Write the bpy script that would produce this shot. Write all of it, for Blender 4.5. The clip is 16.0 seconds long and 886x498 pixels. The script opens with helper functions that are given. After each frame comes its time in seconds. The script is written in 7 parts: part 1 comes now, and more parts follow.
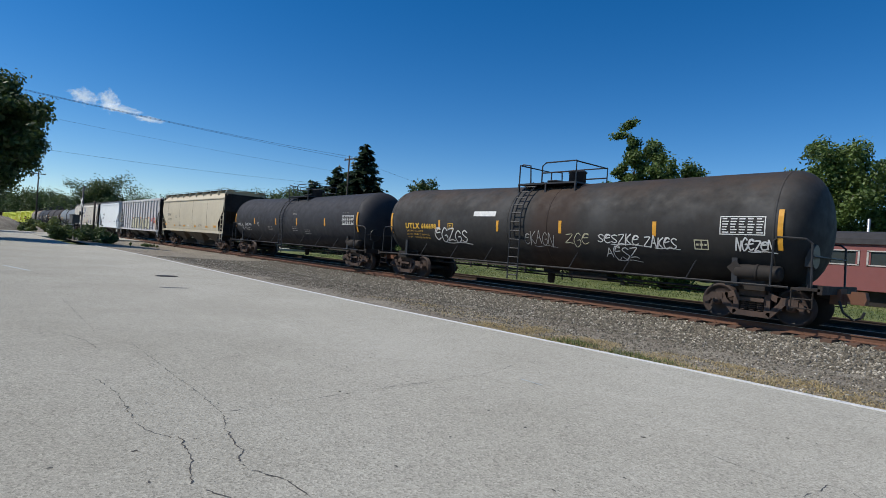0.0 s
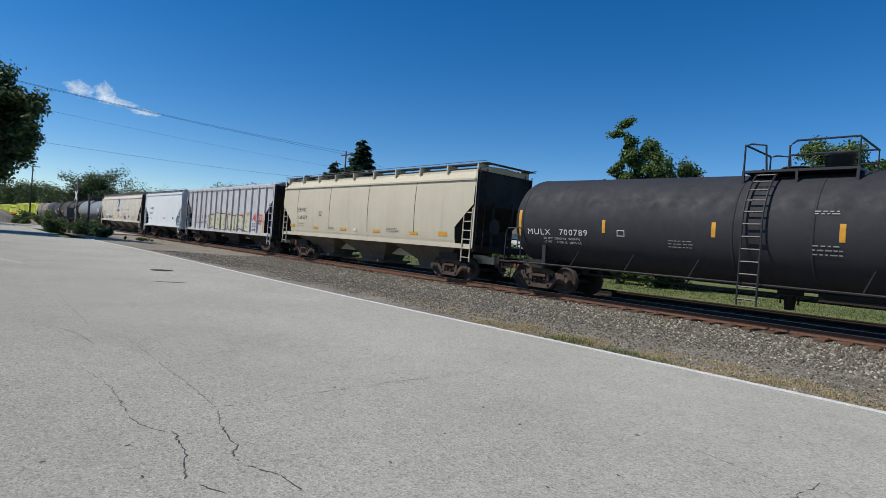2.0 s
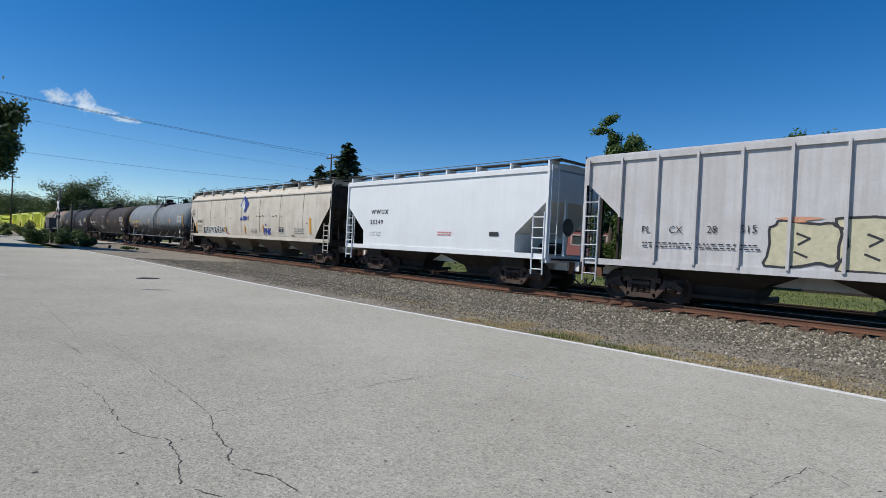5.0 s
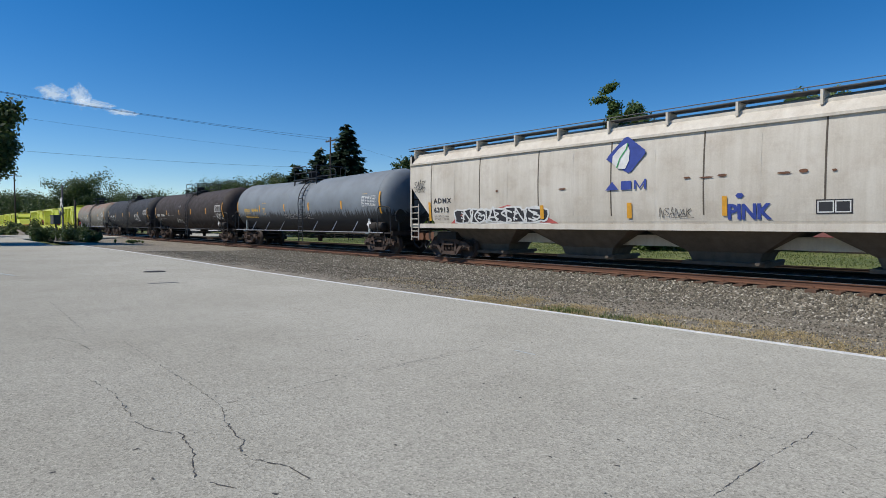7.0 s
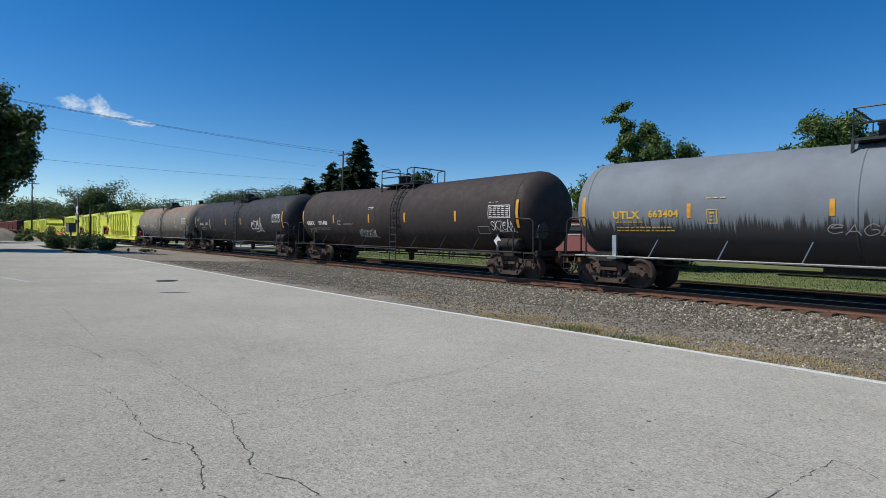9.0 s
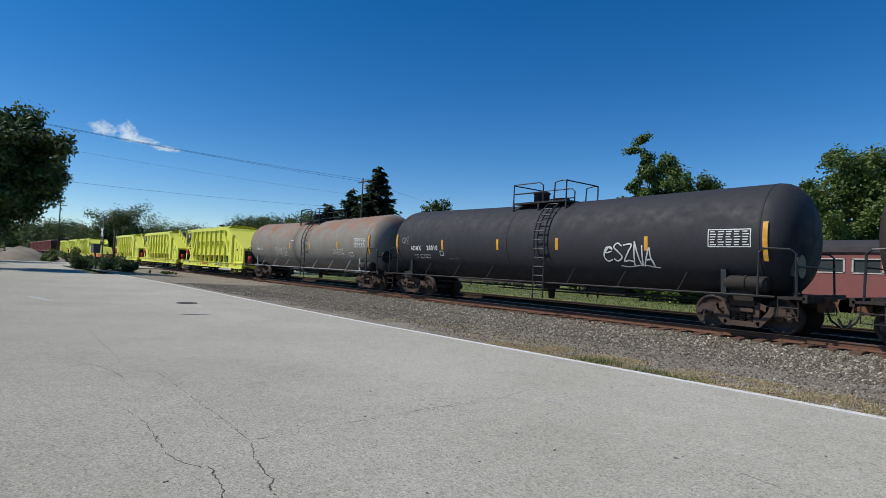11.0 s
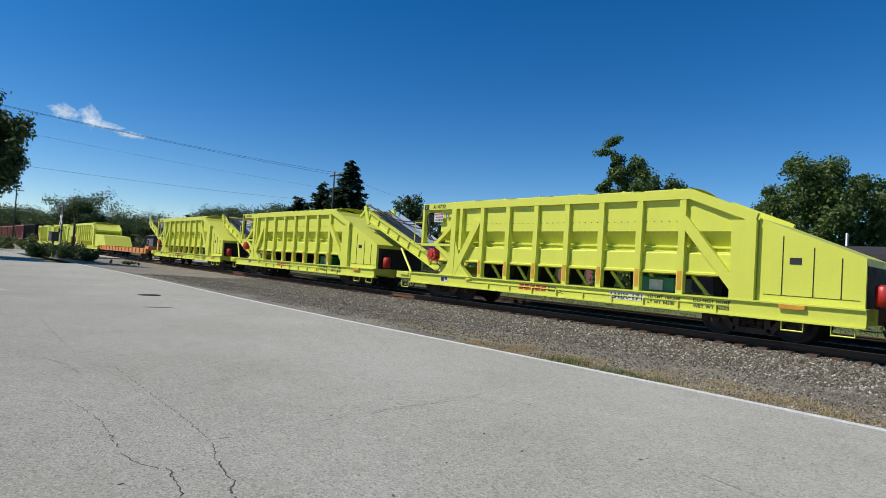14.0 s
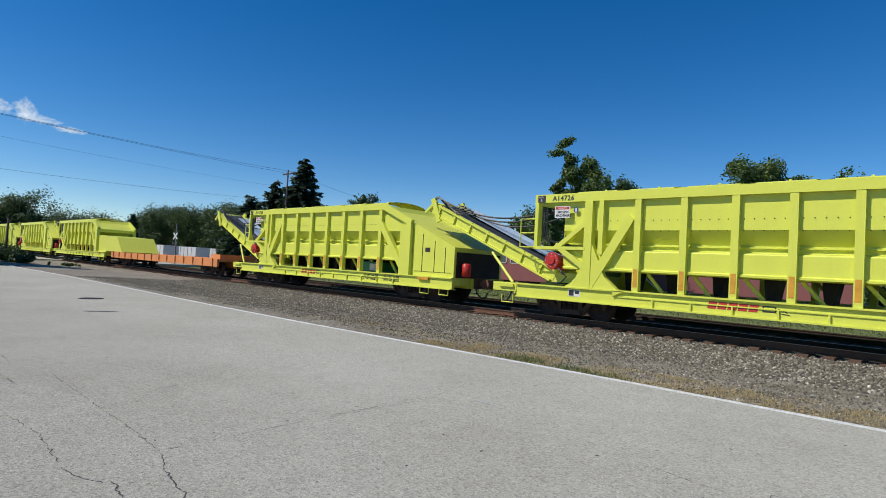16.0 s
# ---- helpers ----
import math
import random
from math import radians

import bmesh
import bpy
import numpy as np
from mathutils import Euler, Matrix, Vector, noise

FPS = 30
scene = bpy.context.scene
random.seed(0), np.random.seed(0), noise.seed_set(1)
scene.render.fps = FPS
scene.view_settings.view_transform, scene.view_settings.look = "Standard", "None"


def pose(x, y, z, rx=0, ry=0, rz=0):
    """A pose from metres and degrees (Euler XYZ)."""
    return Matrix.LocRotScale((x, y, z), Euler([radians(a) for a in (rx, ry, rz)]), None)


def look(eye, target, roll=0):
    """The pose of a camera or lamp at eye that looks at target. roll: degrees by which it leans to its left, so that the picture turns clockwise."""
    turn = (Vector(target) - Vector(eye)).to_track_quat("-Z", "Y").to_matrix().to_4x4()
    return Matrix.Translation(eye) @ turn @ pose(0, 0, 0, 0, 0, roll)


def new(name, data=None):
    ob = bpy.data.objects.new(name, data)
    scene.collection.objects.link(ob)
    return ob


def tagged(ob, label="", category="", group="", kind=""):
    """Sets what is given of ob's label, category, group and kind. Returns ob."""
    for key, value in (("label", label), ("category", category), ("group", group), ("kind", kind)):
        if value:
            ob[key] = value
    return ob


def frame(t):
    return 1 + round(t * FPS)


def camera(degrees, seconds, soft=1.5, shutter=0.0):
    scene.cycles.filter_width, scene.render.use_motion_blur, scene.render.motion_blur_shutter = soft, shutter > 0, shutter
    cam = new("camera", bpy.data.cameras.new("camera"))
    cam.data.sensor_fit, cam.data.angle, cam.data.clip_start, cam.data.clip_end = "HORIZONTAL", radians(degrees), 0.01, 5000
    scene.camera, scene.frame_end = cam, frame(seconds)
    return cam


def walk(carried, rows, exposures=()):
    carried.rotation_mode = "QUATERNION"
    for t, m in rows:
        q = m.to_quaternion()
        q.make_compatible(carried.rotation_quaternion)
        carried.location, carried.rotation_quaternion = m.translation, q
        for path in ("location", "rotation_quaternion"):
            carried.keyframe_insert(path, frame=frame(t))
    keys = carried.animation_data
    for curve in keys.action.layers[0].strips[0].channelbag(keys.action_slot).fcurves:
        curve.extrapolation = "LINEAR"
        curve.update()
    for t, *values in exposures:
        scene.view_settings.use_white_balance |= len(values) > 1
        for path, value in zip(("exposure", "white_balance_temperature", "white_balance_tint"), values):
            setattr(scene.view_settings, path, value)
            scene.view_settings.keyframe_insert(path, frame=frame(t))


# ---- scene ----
cam = camera(76.99, 16.0, soft=0.8)

def aim(x, y, z, yaw, pitch, roll):
    a, b = radians(yaw), radians(pitch)
    way = Vector((-math.sin(a) * math.cos(b), math.cos(a) * math.cos(b), math.sin(b)))
    return look((x, y, z), Vector((x, y, z)) + way, roll)


PATH = [
    (0, aim(0.030, 0.022, 1.499, 48.86, -0.07, 3.94)),
    (0.5, aim(0.029, 0.017, 1.496, 48.84, -0.12, 4.05)),
    (1, aim(0.021, 0.029, 1.494, 48.57, -0.27, 4.21)),
    (1.5, aim(0.020, 0.020, 1.496, 47.92, -0.32, 4.56)),
    (2, aim(0.024, 0.024, 1.498, 48.43, -0.38, 4.47)),
    (2.5, aim(0.029, 0.010, 1.505, 48.19, -0.24, 4.70)),
    (3, aim(0.034, 0.010, 1.505, 47.85, -0.03, 4.09)),
    (3.5, aim(0.034, 0.011, 1.499, 48.02, 0.45, 3.87)),
    (4, aim(0.040, 0.012, 1.490, 48.79, 0.57, 4.09)),
    (4.2, aim(0.043, -0.004, 1.484, 48.06, 0.50, 4.48)),
    (6.3, aim(0.050, 0.021, 1.509, 47.15, -2.19, 0.43)),
    (6.5, aim(0.063, 0.034, 1.528, 47.42, -2.45, 0.37)),
    (7, aim(0.065, 0.030, 1.531, 47.65, -2.56, 0.12)),
    (7.5, aim(0.064, 0.027, 1.533, 47.86, -2.59, 0.01)),
    (8, aim(0.063, 0.021, 1.533, 48.06, -2.82, 0.07)),
    (8.5, aim(0.051, 0.023, 1.531, 48.13, -1.79, 0.81)),
    (9, aim(0.033, 0.013, 1.532, 48.65, -0.99, 1.30)),
    (9.5, aim(-0.037, -0.012, 1.544, 48.77, -0.35, 1.56)),
    (9.7, aim(-0.013, -0.028, 1.515, 48.48, 0.37, 1.68)),
    (11.8, aim(-0.024, -0.048, 1.535, 51.43, 2.01, 2.82)),
    (12, aim(-0.049, -0.053, 1.563, 51.15, 1.87, 3.17)),
    (12.5, aim(-0.048, -0.050, 1.567, 50.24, 2.08, 3.84)),
    (13, aim(-0.049, -0.047, 1.557, 49.15, 1.89, 3.97)),
    (13.5, aim(-0.053, -0.027, 1.557, 48.13, 1.68, 3.91)),
    (14, aim(-0.062, -0.010, 1.546, 47.43, 1.60, 3.65)),
    (14.5, aim(-0.080, -0.018, 1.548, 46.83, 1.55, 3.76)),
    (15, aim(-0.088, -0.012, 1.556, 45.90, 1.53, 3.71)),
    (15.5, aim(-0.091, -0.009, 1.566, 44.58, 1.63, 3.64)),
    (16, aim(-0.098, -0.003, 1.558, 42.94, 1.79, 3.24)),
]
walk(cam, PATH)

# ---- light ----
SUN = Vector((-0.34, -0.56, 0.76)).normalized()
world = bpy.data.worlds.new("sky")
scene.world = world
world.use_nodes = True
wn = world.node_tree.nodes
sky = wn.new("ShaderNodeTexSky")
sky.sky_type, sky.sun_disc = "NISHITA", False
sky.sun_elevation = math.asin(SUN.z)
sky.sun_rotation = math.atan2(SUN.x, SUN.y)
sky.altitude, sky.air_density, sky.dust_density, sky.ozone_density = 1800, 1.0, 0.0, 2.2
hsv = wn.new("ShaderNodeHueSaturation")
hsv.inputs["Hue"].default_value, hsv.inputs["Saturation"].default_value = 0.5040, 1.41
world.node_tree.links.new(sky.outputs[0], hsv.inputs["Color"])
world.node_tree.links.new(hsv.outputs[0], wn["Background"].inputs[0])
wn["Background"].inputs[1].default_value = 0.115
sun = new("sun", bpy.data.lights.new("sun", "SUN"))
sun.data.energy, sun.data.angle, sun.data.color = 4.2, radians(0.5), (1.0, 0.94, 0.84)
sun.matrix_world = look(SUN * 200, (0, 0, 0))
scene.view_settings.exposure = 0.0


# ---- materials ----
def shader(name, rough=0.7, metal=0.0):
    m = bpy.data.materials.new(name)
    m.use_nodes = True
    nt = m.node_tree
    b = nt.nodes["Principled BSDF"]
    b.inputs["Roughness"].default_value, b.inputs["Metallic"].default_value = rough, metal
    return m, nt, b


def noise_node(nt, scale, detail=6.0, rough=0.6, stretch=None):
    tc = nt.nodes.new("ShaderNodeTexCoord")
    mp = nt.nodes.new("ShaderNodeMapping")
    nt.links.new(tc.outputs["Object"], mp.inputs[0])
    if stretch:
        mp.inputs["Scale"].default_value = stretch
    n = nt.nodes.new("ShaderNodeTexNoise")
    n.inputs["Scale"].default_value, n.inputs["Detail"].default_value, n.inputs["Roughness"].default_value = scale, detail, rough
    nt.links.new(mp.outputs[0], n.inputs["Vector"])
    return n.outputs["Fac"]


def ramp(nt, fac, stops):
    r = nt.nodes.new("ShaderNodeValToRGB")
    el = r.color_ramp.elements
    while len(el) < len(stops):
        el.new(0.5)
    for e, (p, c) in zip(el, stops):
        e.position, e.color = p, (*c, 1) if len(c) == 3 else c
    nt.links.new(fac, r.inputs[0])
    return r.outputs[0]


def mix(nt, fac, a, b, mode="MIX"):
    n = nt.nodes.new("ShaderNodeMix")
    n.data_type, n.blend_type = "RGBA", mode
    for sock, v in ((n.inputs[0], fac), (n.inputs[6], a), (n.inputs[7], b)):
        if isinstance(v, (int, float)):
            sock.default_value = v
        elif isinstance(v, tuple):
            sock.default_value = (*v, 1)
        else:
            nt.links.new(v, sock)
    return n.outputs[2]


def bump(nt, b, fac, strength=0.3, dist=0.01):
    n = nt.nodes.new("ShaderNodeBump")
    n.inputs["Strength"].default_value, n.inputs["Distance"].default_value = strength, dist
    nt.links.new(fac, n.inputs["Height"])
    nt.links.new(n.outputs[0], b.inputs["Normal"])


BW = ((0.0, 0.0, 0.0), (1.0, 1.0, 1.0))


def weathered(name, base, grime, rough=0.55, amount=0.5, streak=0.5, rust=None, rust_amount=0.0, spread=2.0, relief=0.15):
    """Paint with broad fading, streaks that run down and rust blooms."""
    m, nt, b = shader(name, rough)
    broad = ramp(nt, noise_node(nt, 0.5 * spread, 4), [(0.38, BW[0]), (0.7, BW[1])])
    runs = ramp(nt, noise_node(nt, 1.0, 5, 0.65, (5.0, 5.0, 0.28)), [(0.42, BW[0]), (0.75, BW[1])])
    fine = ramp(nt, noise_node(nt, 28, 4), [(0.35, BW[0]), (0.75, BW[1])])
    scale = lambda v, k: mix(nt, k, (0, 0, 0), v)
    col = mix(nt, scale(broad, amount), base, grime)
    col = mix(nt, scale(runs, streak), col, grime)
    col = mix(nt, scale(fine, 0.12), col, tuple(min(1, c * 1.7 + 0.02) for c in base))
    if rust:
        blooms = ramp(nt, noise_node(nt, 1.6, 8, 0.7), [(0.52, BW[0]), (0.66, BW[1])])
        col = mix(nt, scale(blooms, rust_amount), col, rust)
    nt.links.new(col, b.inputs["Base Color"])
    r = ramp(nt, noise_node(nt, 3, 5), [(0.3, (rough - 0.12,) * 3), (0.7, (min(1, rough + 0.15),) * 3)])
    nt.links.new(r, b.inputs["Roughness"])
    b.inputs["Specular IOR Level"].default_value = 0.3
    bump(nt, b, noise_node(nt, 9, 6), relief * 0.6, 0.01)
    return m


def plain(name, base, rough=0.6, metal=0.0, vary=0.25):
    m, nt, b = shader(name, rough, metal)
    c = mix(nt, ramp(nt, noise_node(nt, 6, 5), [(0.35, BW[0]), (0.7, BW[1])]), base, tuple(c * (1 - vary) for c in base))
    nt.links.new(c, b.inputs["Base Color"])
    return m


M = {}
M["tank_black"] = weathered("black_tank_paint", (0.025, 0.026, 0.031), (0.036, 0.036, 0.041), 0.7, 0.5, 0.4)


def tank_paint(name, base, grime, spill, rust, spill_x=(0.7, 2.1), spill_amount=0.8, crown=(3.3, 3.9), crown_amount=0.5, wear=(2.3, 3.6), wear_amount=0.0):
    """Tank paint with runs, a stain spilt from the manway down the side, rust blooms along the crown and a band of scoured paint."""
    m, nt, b = shader(name, 0.75)
    tc = nt.nodes.new("ShaderNodeTexCoord")
    sep = nt.nodes.new("ShaderNodeSeparateXYZ")
    nt.links.new(tc.outputs["Object"], sep.inputs[0])

    def span(axis, lo, hi, soft, jitter, stretch):
        """1 between lo and hi on an axis, with a ragged soft edge."""
        n = nt.nodes.new("ShaderNodeMath")
        n.operation = "MULTIPLY_ADD"
        nt.links.new(noise_node(nt, 1.0, 6, 0.7, stretch), n.inputs[0])
        n.inputs[1].default_value = jitter
        nt.links.new(sep.outputs[axis], n.inputs[2])
        d = nt.nodes.new("ShaderNodeMath")
        d.operation = "SUBTRACT"
        nt.links.new(n.outputs[0], d.inputs[0])
        d.inputs[1].default_value = (lo + hi) / 2 + jitter / 2
        q = nt.nodes.new("ShaderNodeMath")
        q.operation = "ABSOLUTE"
        nt.links.new(d.outputs[0], q.inputs[0])
        mr = nt.nodes.new("ShaderNodeMapRange")
        mr.inputs["From Min"].default_value, mr.inputs["From Max"].default_value = (hi - lo) / 2 + soft, (hi - lo) / 2 - soft
        nt.links.new(q.outputs[0], mr.inputs["Value"])
        return mr.outputs[0]

    def times(u, v):
        n = nt.nodes.new("ShaderNodeMath")
        n.operation = "MULTIPLY"
        for sock, w in zip(n.inputs, (u, v)):
            if isinstance(w, (int, float)):
                sock.default_value = w
            else:
                nt.links.new(w, sock)
        return n.outputs[0]

    broad = ramp(nt, noise_node(nt, 1.0, 4), [(0.38, BW[0]), (0.7, BW[1])])
    runs = ramp(nt, noise_node(nt, 1.0, 5, 0.65, (5.0, 5.0, 0.28)), [(0.42, BW[0]), (0.75, BW[1])])
    blooms = ramp(nt, noise_node(nt, 0.9, 8, 0.7), [(0.42, BW[0]), (0.62, BW[1])])
    col = mix(nt, times(broad, 0.5), base, grime)
    col = mix(nt, times(runs, 0.35), col, grime)
    if wear_amount:
        pale = tuple(min(1, c * 1.9 + 0.01) for c in base)
        col = mix(nt, times(times(span("Z", *wear, 0.3, 0.6, (0.7, 0.7, 1.0)), ramp(nt, noise_node(nt, 0.6, 6, 0.6), [(0.45, BW[0]), (0.6, BW[1])])), wear_amount), col, pale)
    col = mix(nt, times(span("X", *spill_x, 0.25, 0.5, (3.0, 3.0, 0.3)), spill_amount), col, spill)
    col = mix(nt, times(times(span("Z", crown[0], crown[1] + 1.0, 0.35, 0.9, (0.8, 0.8, 0.8)), blooms), crown_amount), col, rust)
    nt.links.new(col, b.inputs["Base Color"])
    nt.links.new(ramp(nt, noise_node(nt, 3, 5), [(0.3, (0.6,) * 3), (0.7, (0.88,) * 3)]), b.inputs["Roughness"])
    b.inputs["Specular IOR Level"].default_value = 0.3
    bump(nt, b, noise_node(nt, 9, 6), 0.09, 0.01)
    return m


M["tank_worn"] = tank_paint("worn_black_tank_paint", (0.024, 0.024, 0.024), (0.042, 0.038, 0.034), (0.038, 0.024, 0.018), (0.07, 0.045, 0.03), (0.2, 2.0), 0.8, (3.2, 3.9), 0.5, (2.2, 3.7), 0.8)
M["tank_brown"] = tank_paint("brown_black_tank_paint", (0.036, 0.028, 0.027), (0.052, 0.042, 0.039), (0.026, 0.019, 0.018), (0.07, 0.05, 0.042), (-0.6, 0.9), 0.6, (3.3, 3.9), 0.4)
M["tank_rusty"] = tank_paint("rusty_grey_tank_paint", (0.225, 0.217, 0.190), (0.155, 0.138, 0.112), (0.09, 0.082, 0.07), (0.25, 0.115, 0.062), (-0.95, -0.45), 0.8, (2.9, 3.9), 0.85)
M["hopper_tan"] = weathered("tan_hopper_paint", (0.52, 0.47, 0.36), (0.43, 0.38, 0.29), 0.6, 0.5, 0.45, spread=1.2)
M["hopper_grey"] = weathered("pale_grey_hopper_paint", (0.52, 0.52, 0.53), (0.36, 0.34, 0.33), 0.6, 0.6, 0.75)
M["hopper_white"] = weathered("white_hopper_paint", (0.70, 0.73, 0.75), (0.58, 0.60, 0.61), 0.5, 0.4, 0.3)
M["hopper_cream"] = weathered("stained_cream_hopper_paint", (0.58, 0.54, 0.47), (0.40, 0.35, 0.28), 0.6, 0.5, 0.6, (0.22, 0.13, 0.07), 0.18)
M["hopper_red"] = weathered("faded_red_hopper_paint", (0.40, 0.18, 0.15), (0.27, 0.12, 0.10), 0.7, 0.5, 0.5)
M["lime"] = weathered("lime_yellow_paint", (0.66, 0.69, 0.095), (0.58, 0.61, 0.08), 0.4, 0.35, 0.3, relief=0.05)
M["orange"] = weathered("faded_orange_paint", (0.72, 0.27, 0.09), (0.50, 0.20, 0.09), 0.7, 0.5, 0.5)
# near-black underframe grime, reused as painted shade on the hopper ends
M["under"] = weathered("grimy_underframe_and_end_shade", (0.020, 0.018, 0.017), (0.045, 0.034, 0.027), 0.75, 0.6, 0.4)
M["truck"] = weathered("rusty_cast_steel", (0.045, 0.034, 0.029), (0.15, 0.092, 0.068), 0.8, 0.6, 0.3)
M["wheel"] = weathered("brown_wheel_steel", (0.034, 0.026, 0.023), (0.075, 0.048, 0.038), 0.6, 0.6, 0.2)
# grimy chute brown, made darker to carry the shade below the hoppers
M["chute"] = weathered("grimy_chute_in_shade", (0.13, 0.108, 0.085), (0.06, 0.05, 0.042), 0.85, 0.7, 0.6)
M["grating"] = plain("dark_steel_grating", (0.10, 0.10, 0.105), 0.7)
M["cabinet"] = plain("dull_grey_cabinet", (0.09, 0.09, 0.095), 0.7)
M["tread"] = plain("polished_steel", (0.45, 0.43, 0.42), 0.3, 1.0)
M["rust"] = weathered("rusty_coupler", (0.16, 0.075, 0.045), (0.09, 0.05, 0.035), 0.8, 0.6, 0.3)
M["black"] = plain("black_paint", (0.022, 0.022, 0.024), 0.5)
M["white"] = plain("white_lettering", (0.72, 0.72, 0.70), 0.6)
M["yellow"] = plain("amber_reflective_tape", (0.72, 0.35, 0.035), 0.4)
M["gold"] = plain("gold_lettering", (0.75, 0.45, 0.05), 0.6)
M["dark_ink"] = plain("black_lettering", (0.03, 0.03, 0.035), 0.6)
M["blue_ink"] = plain("blue_lettering", (0.03, 0.06, 0.30), 0.6)
M["green_ink"] = plain("green_lettering", (0.05, 0.35, 0.10), 0.6)
M["red_ink"] = plain("red_lettering", (0.55, 0.04, 0.03), 0.6)
M["pink_ink"] = plain("faded_red_spray", (0.55, 0.12, 0.11), 0.7)
M["peach_ink"] = plain("pale_orange_spray", (0.60, 0.30, 0.18), 0.7)
M["cream_ink"] = plain("pale_yellow_spray", (0.55, 0.52, 0.36), 0.7)
M["grey_ink"] = plain("faded_white_spray", (0.34, 0.33, 0.31), 0.7)
M["rail"] = weathered("rusty_rail_steel", (0.15, 0.072, 0.044), (0.085, 0.048, 0.033), 0.85, 0.6, 0.3)
# darker copy of the rusty rail, shade in its colour, for rails behind the train
M["rail_shade"] = weathered("rusted_rail_in_shade", (0.05, 0.034, 0.026), (0.03, 0.024, 0.02), 0.9, 0.6, 0.3)
M["railhead"] = plain("polished_rail_head", (0.35, 0.32, 0.30), 0.35, 1.0)
M["tie"] = weathered("weathered_timber", (0.13, 0.075, 0.05), (0.055, 0.042, 0.035), 0.9, 0.6, 0.3)
M["bark"] = weathered("bark", (0.11, 0.085, 0.065), (0.06, 0.05, 0.04), 0.9, 0.6, 0.6)
M["pole_wood"] = weathered("grey_pole_wood", (0.075, 0.062, 0.052), (0.045, 0.038, 0.032), 0.9, 0.5, 0.6)
M["wire"] = plain("black_cable", (0.03, 0.03, 0.035), 0.6)
M["steel"] = plain("galvanised_steel", (0.48, 0.49, 0.50), 0.4, 0.8)
M["red_part"] = plain("red_machine_paint", (0.55, 0.03, 0.02), 0.4)
M["green_part"] = plain("green_machine_paint", (0.02, 0.22, 0.09), 0.4)
M["belt"] = plain("black_rubber_belt", (0.05, 0.055, 0.065), 0.6)
M["belt_cover"] = plain("blue_grey_belt_cover", (0.40, 0.50, 0.62), 0.35)
M["coach_red"] = weathered("faded_maroon_coach_paint", (0.24, 0.085, 0.08), (0.19, 0.08, 0.075), 0.7, 0.5, 0.4)
M["coach_roof"] = weathered("dark_roof_tar", (0.035, 0.035, 0.038), (0.055, 0.05, 0.05), 0.85, 0.5, 0.3)
M["cream_trim"] = plain("pale_window_trim", (0.55, 0.50, 0.46), 0.6)
M["siding"] = weathered("white_siding", (0.62, 0.62, 0.60), (0.50, 0.50, 0.48), 0.7, 0.4, 0.3)
M["shingle"] = weathered("grey_shingle", (0.16, 0.15, 0.15), (0.10, 0.10, 0.10), 0.9, 0.5, 0.3)
m, nt, b = shader("dusty_glass", 0.12)
b.inputs["Base Color"].default_value = (0.05, 0.06, 0.06, 1)
b.inputs["Specular IOR Level"].default_value = 0.8
M["glass"] = m

# grey tank with a line of dark runs from its upper half down to a black belly
m, nt, b = shader("grey_tank_black_runs", 0.75)
tc = nt.nodes.new("ShaderNodeTexCoord")
sep = nt.nodes.new("ShaderNodeSeparateXYZ")
nt.links.new(tc.outputs["Object"], sep.inputs[0])
mr = nt.nodes.new("ShaderNodeMapRange")
mr.inputs["From Min"].default_value, mr.inputs["From Max"].default_value = 1.3, 3.0
nt.links.new(sep.outputs["Z"], mr.inputs["Value"])
drip = noise_node(nt, 1.0, 6, 0.8, (11.0, 0.2, 0.12))
add = nt.nodes.new("ShaderNodeMath")
add.operation = "ADD"
nt.links.new(mr.outputs[0], add.inputs[0])
nt.links.new(drip, add.inputs[1])
edge = ramp(nt, add.outputs[0], [(0.83, (1, 1, 1)), (0.93, (0, 0, 0))])
fade = mix(nt, ramp(nt, noise_node(nt, 0.9, 5), [(0.35, BW[0]), (0.7, BW[1])]), (0.185, 0.215, 0.245), (0.145, 0.165, 0.185))
nt.links.new(mix(nt, edge, fade, (0.035, 0.035, 0.037)), b.inputs["Base Color"])
bump(nt, b, noise_node(nt, 9, 6), 0.12, 0.01)
M["tank_runs"] = m

# pavement: pale worn chip seal with dark pits and stains, paler as y grows
m, nt, b = shader("worn_chip_seal", 1.0)
b.inputs["Specular IOR Level"].default_value = 0.1


def cells(nt, scale):
    """Random grey for each small stone of a crushed surface."""
    tc = nt.nodes.new("ShaderNodeTexCoord")
    v = nt.nodes.new("ShaderNodeTexVoronoi")
    v.inputs["Scale"].default_value = scale
    nt.links.new(tc.outputs["Object"], v.inputs["Vector"])
    s = nt.nodes.new("ShaderNodeSeparateColor")
    nt.links.new(v.outputs["Color"], s.inputs[0])
    return s.outputs[0], v.outputs["Distance"]


big, big_d = cells(nt, 65)
small, small_d = cells(nt, 170)
chips = ramp(nt, big, [(0.0, (0.17, 0.166, 0.154)), (0.22, (0.33, 0.325, 0.305)), (0.75, (0.42, 0.413, 0.388)), (1.0, (0.56, 0.55, 0.515))])
grit = ramp(nt, small, [(0.0, (0.18, 0.176, 0.164)), (0.3, (0.35, 0.344, 0.322)), (0.8, (0.43, 0.423, 0.397)), (1.0, (0.55, 0.54, 0.505))])
stain = ramp(nt, noise_node(nt, 0.35, 6), [(0.38, (0.90, 0.895, 0.885)), (0.62, (1.0, 1.0, 1.0))])
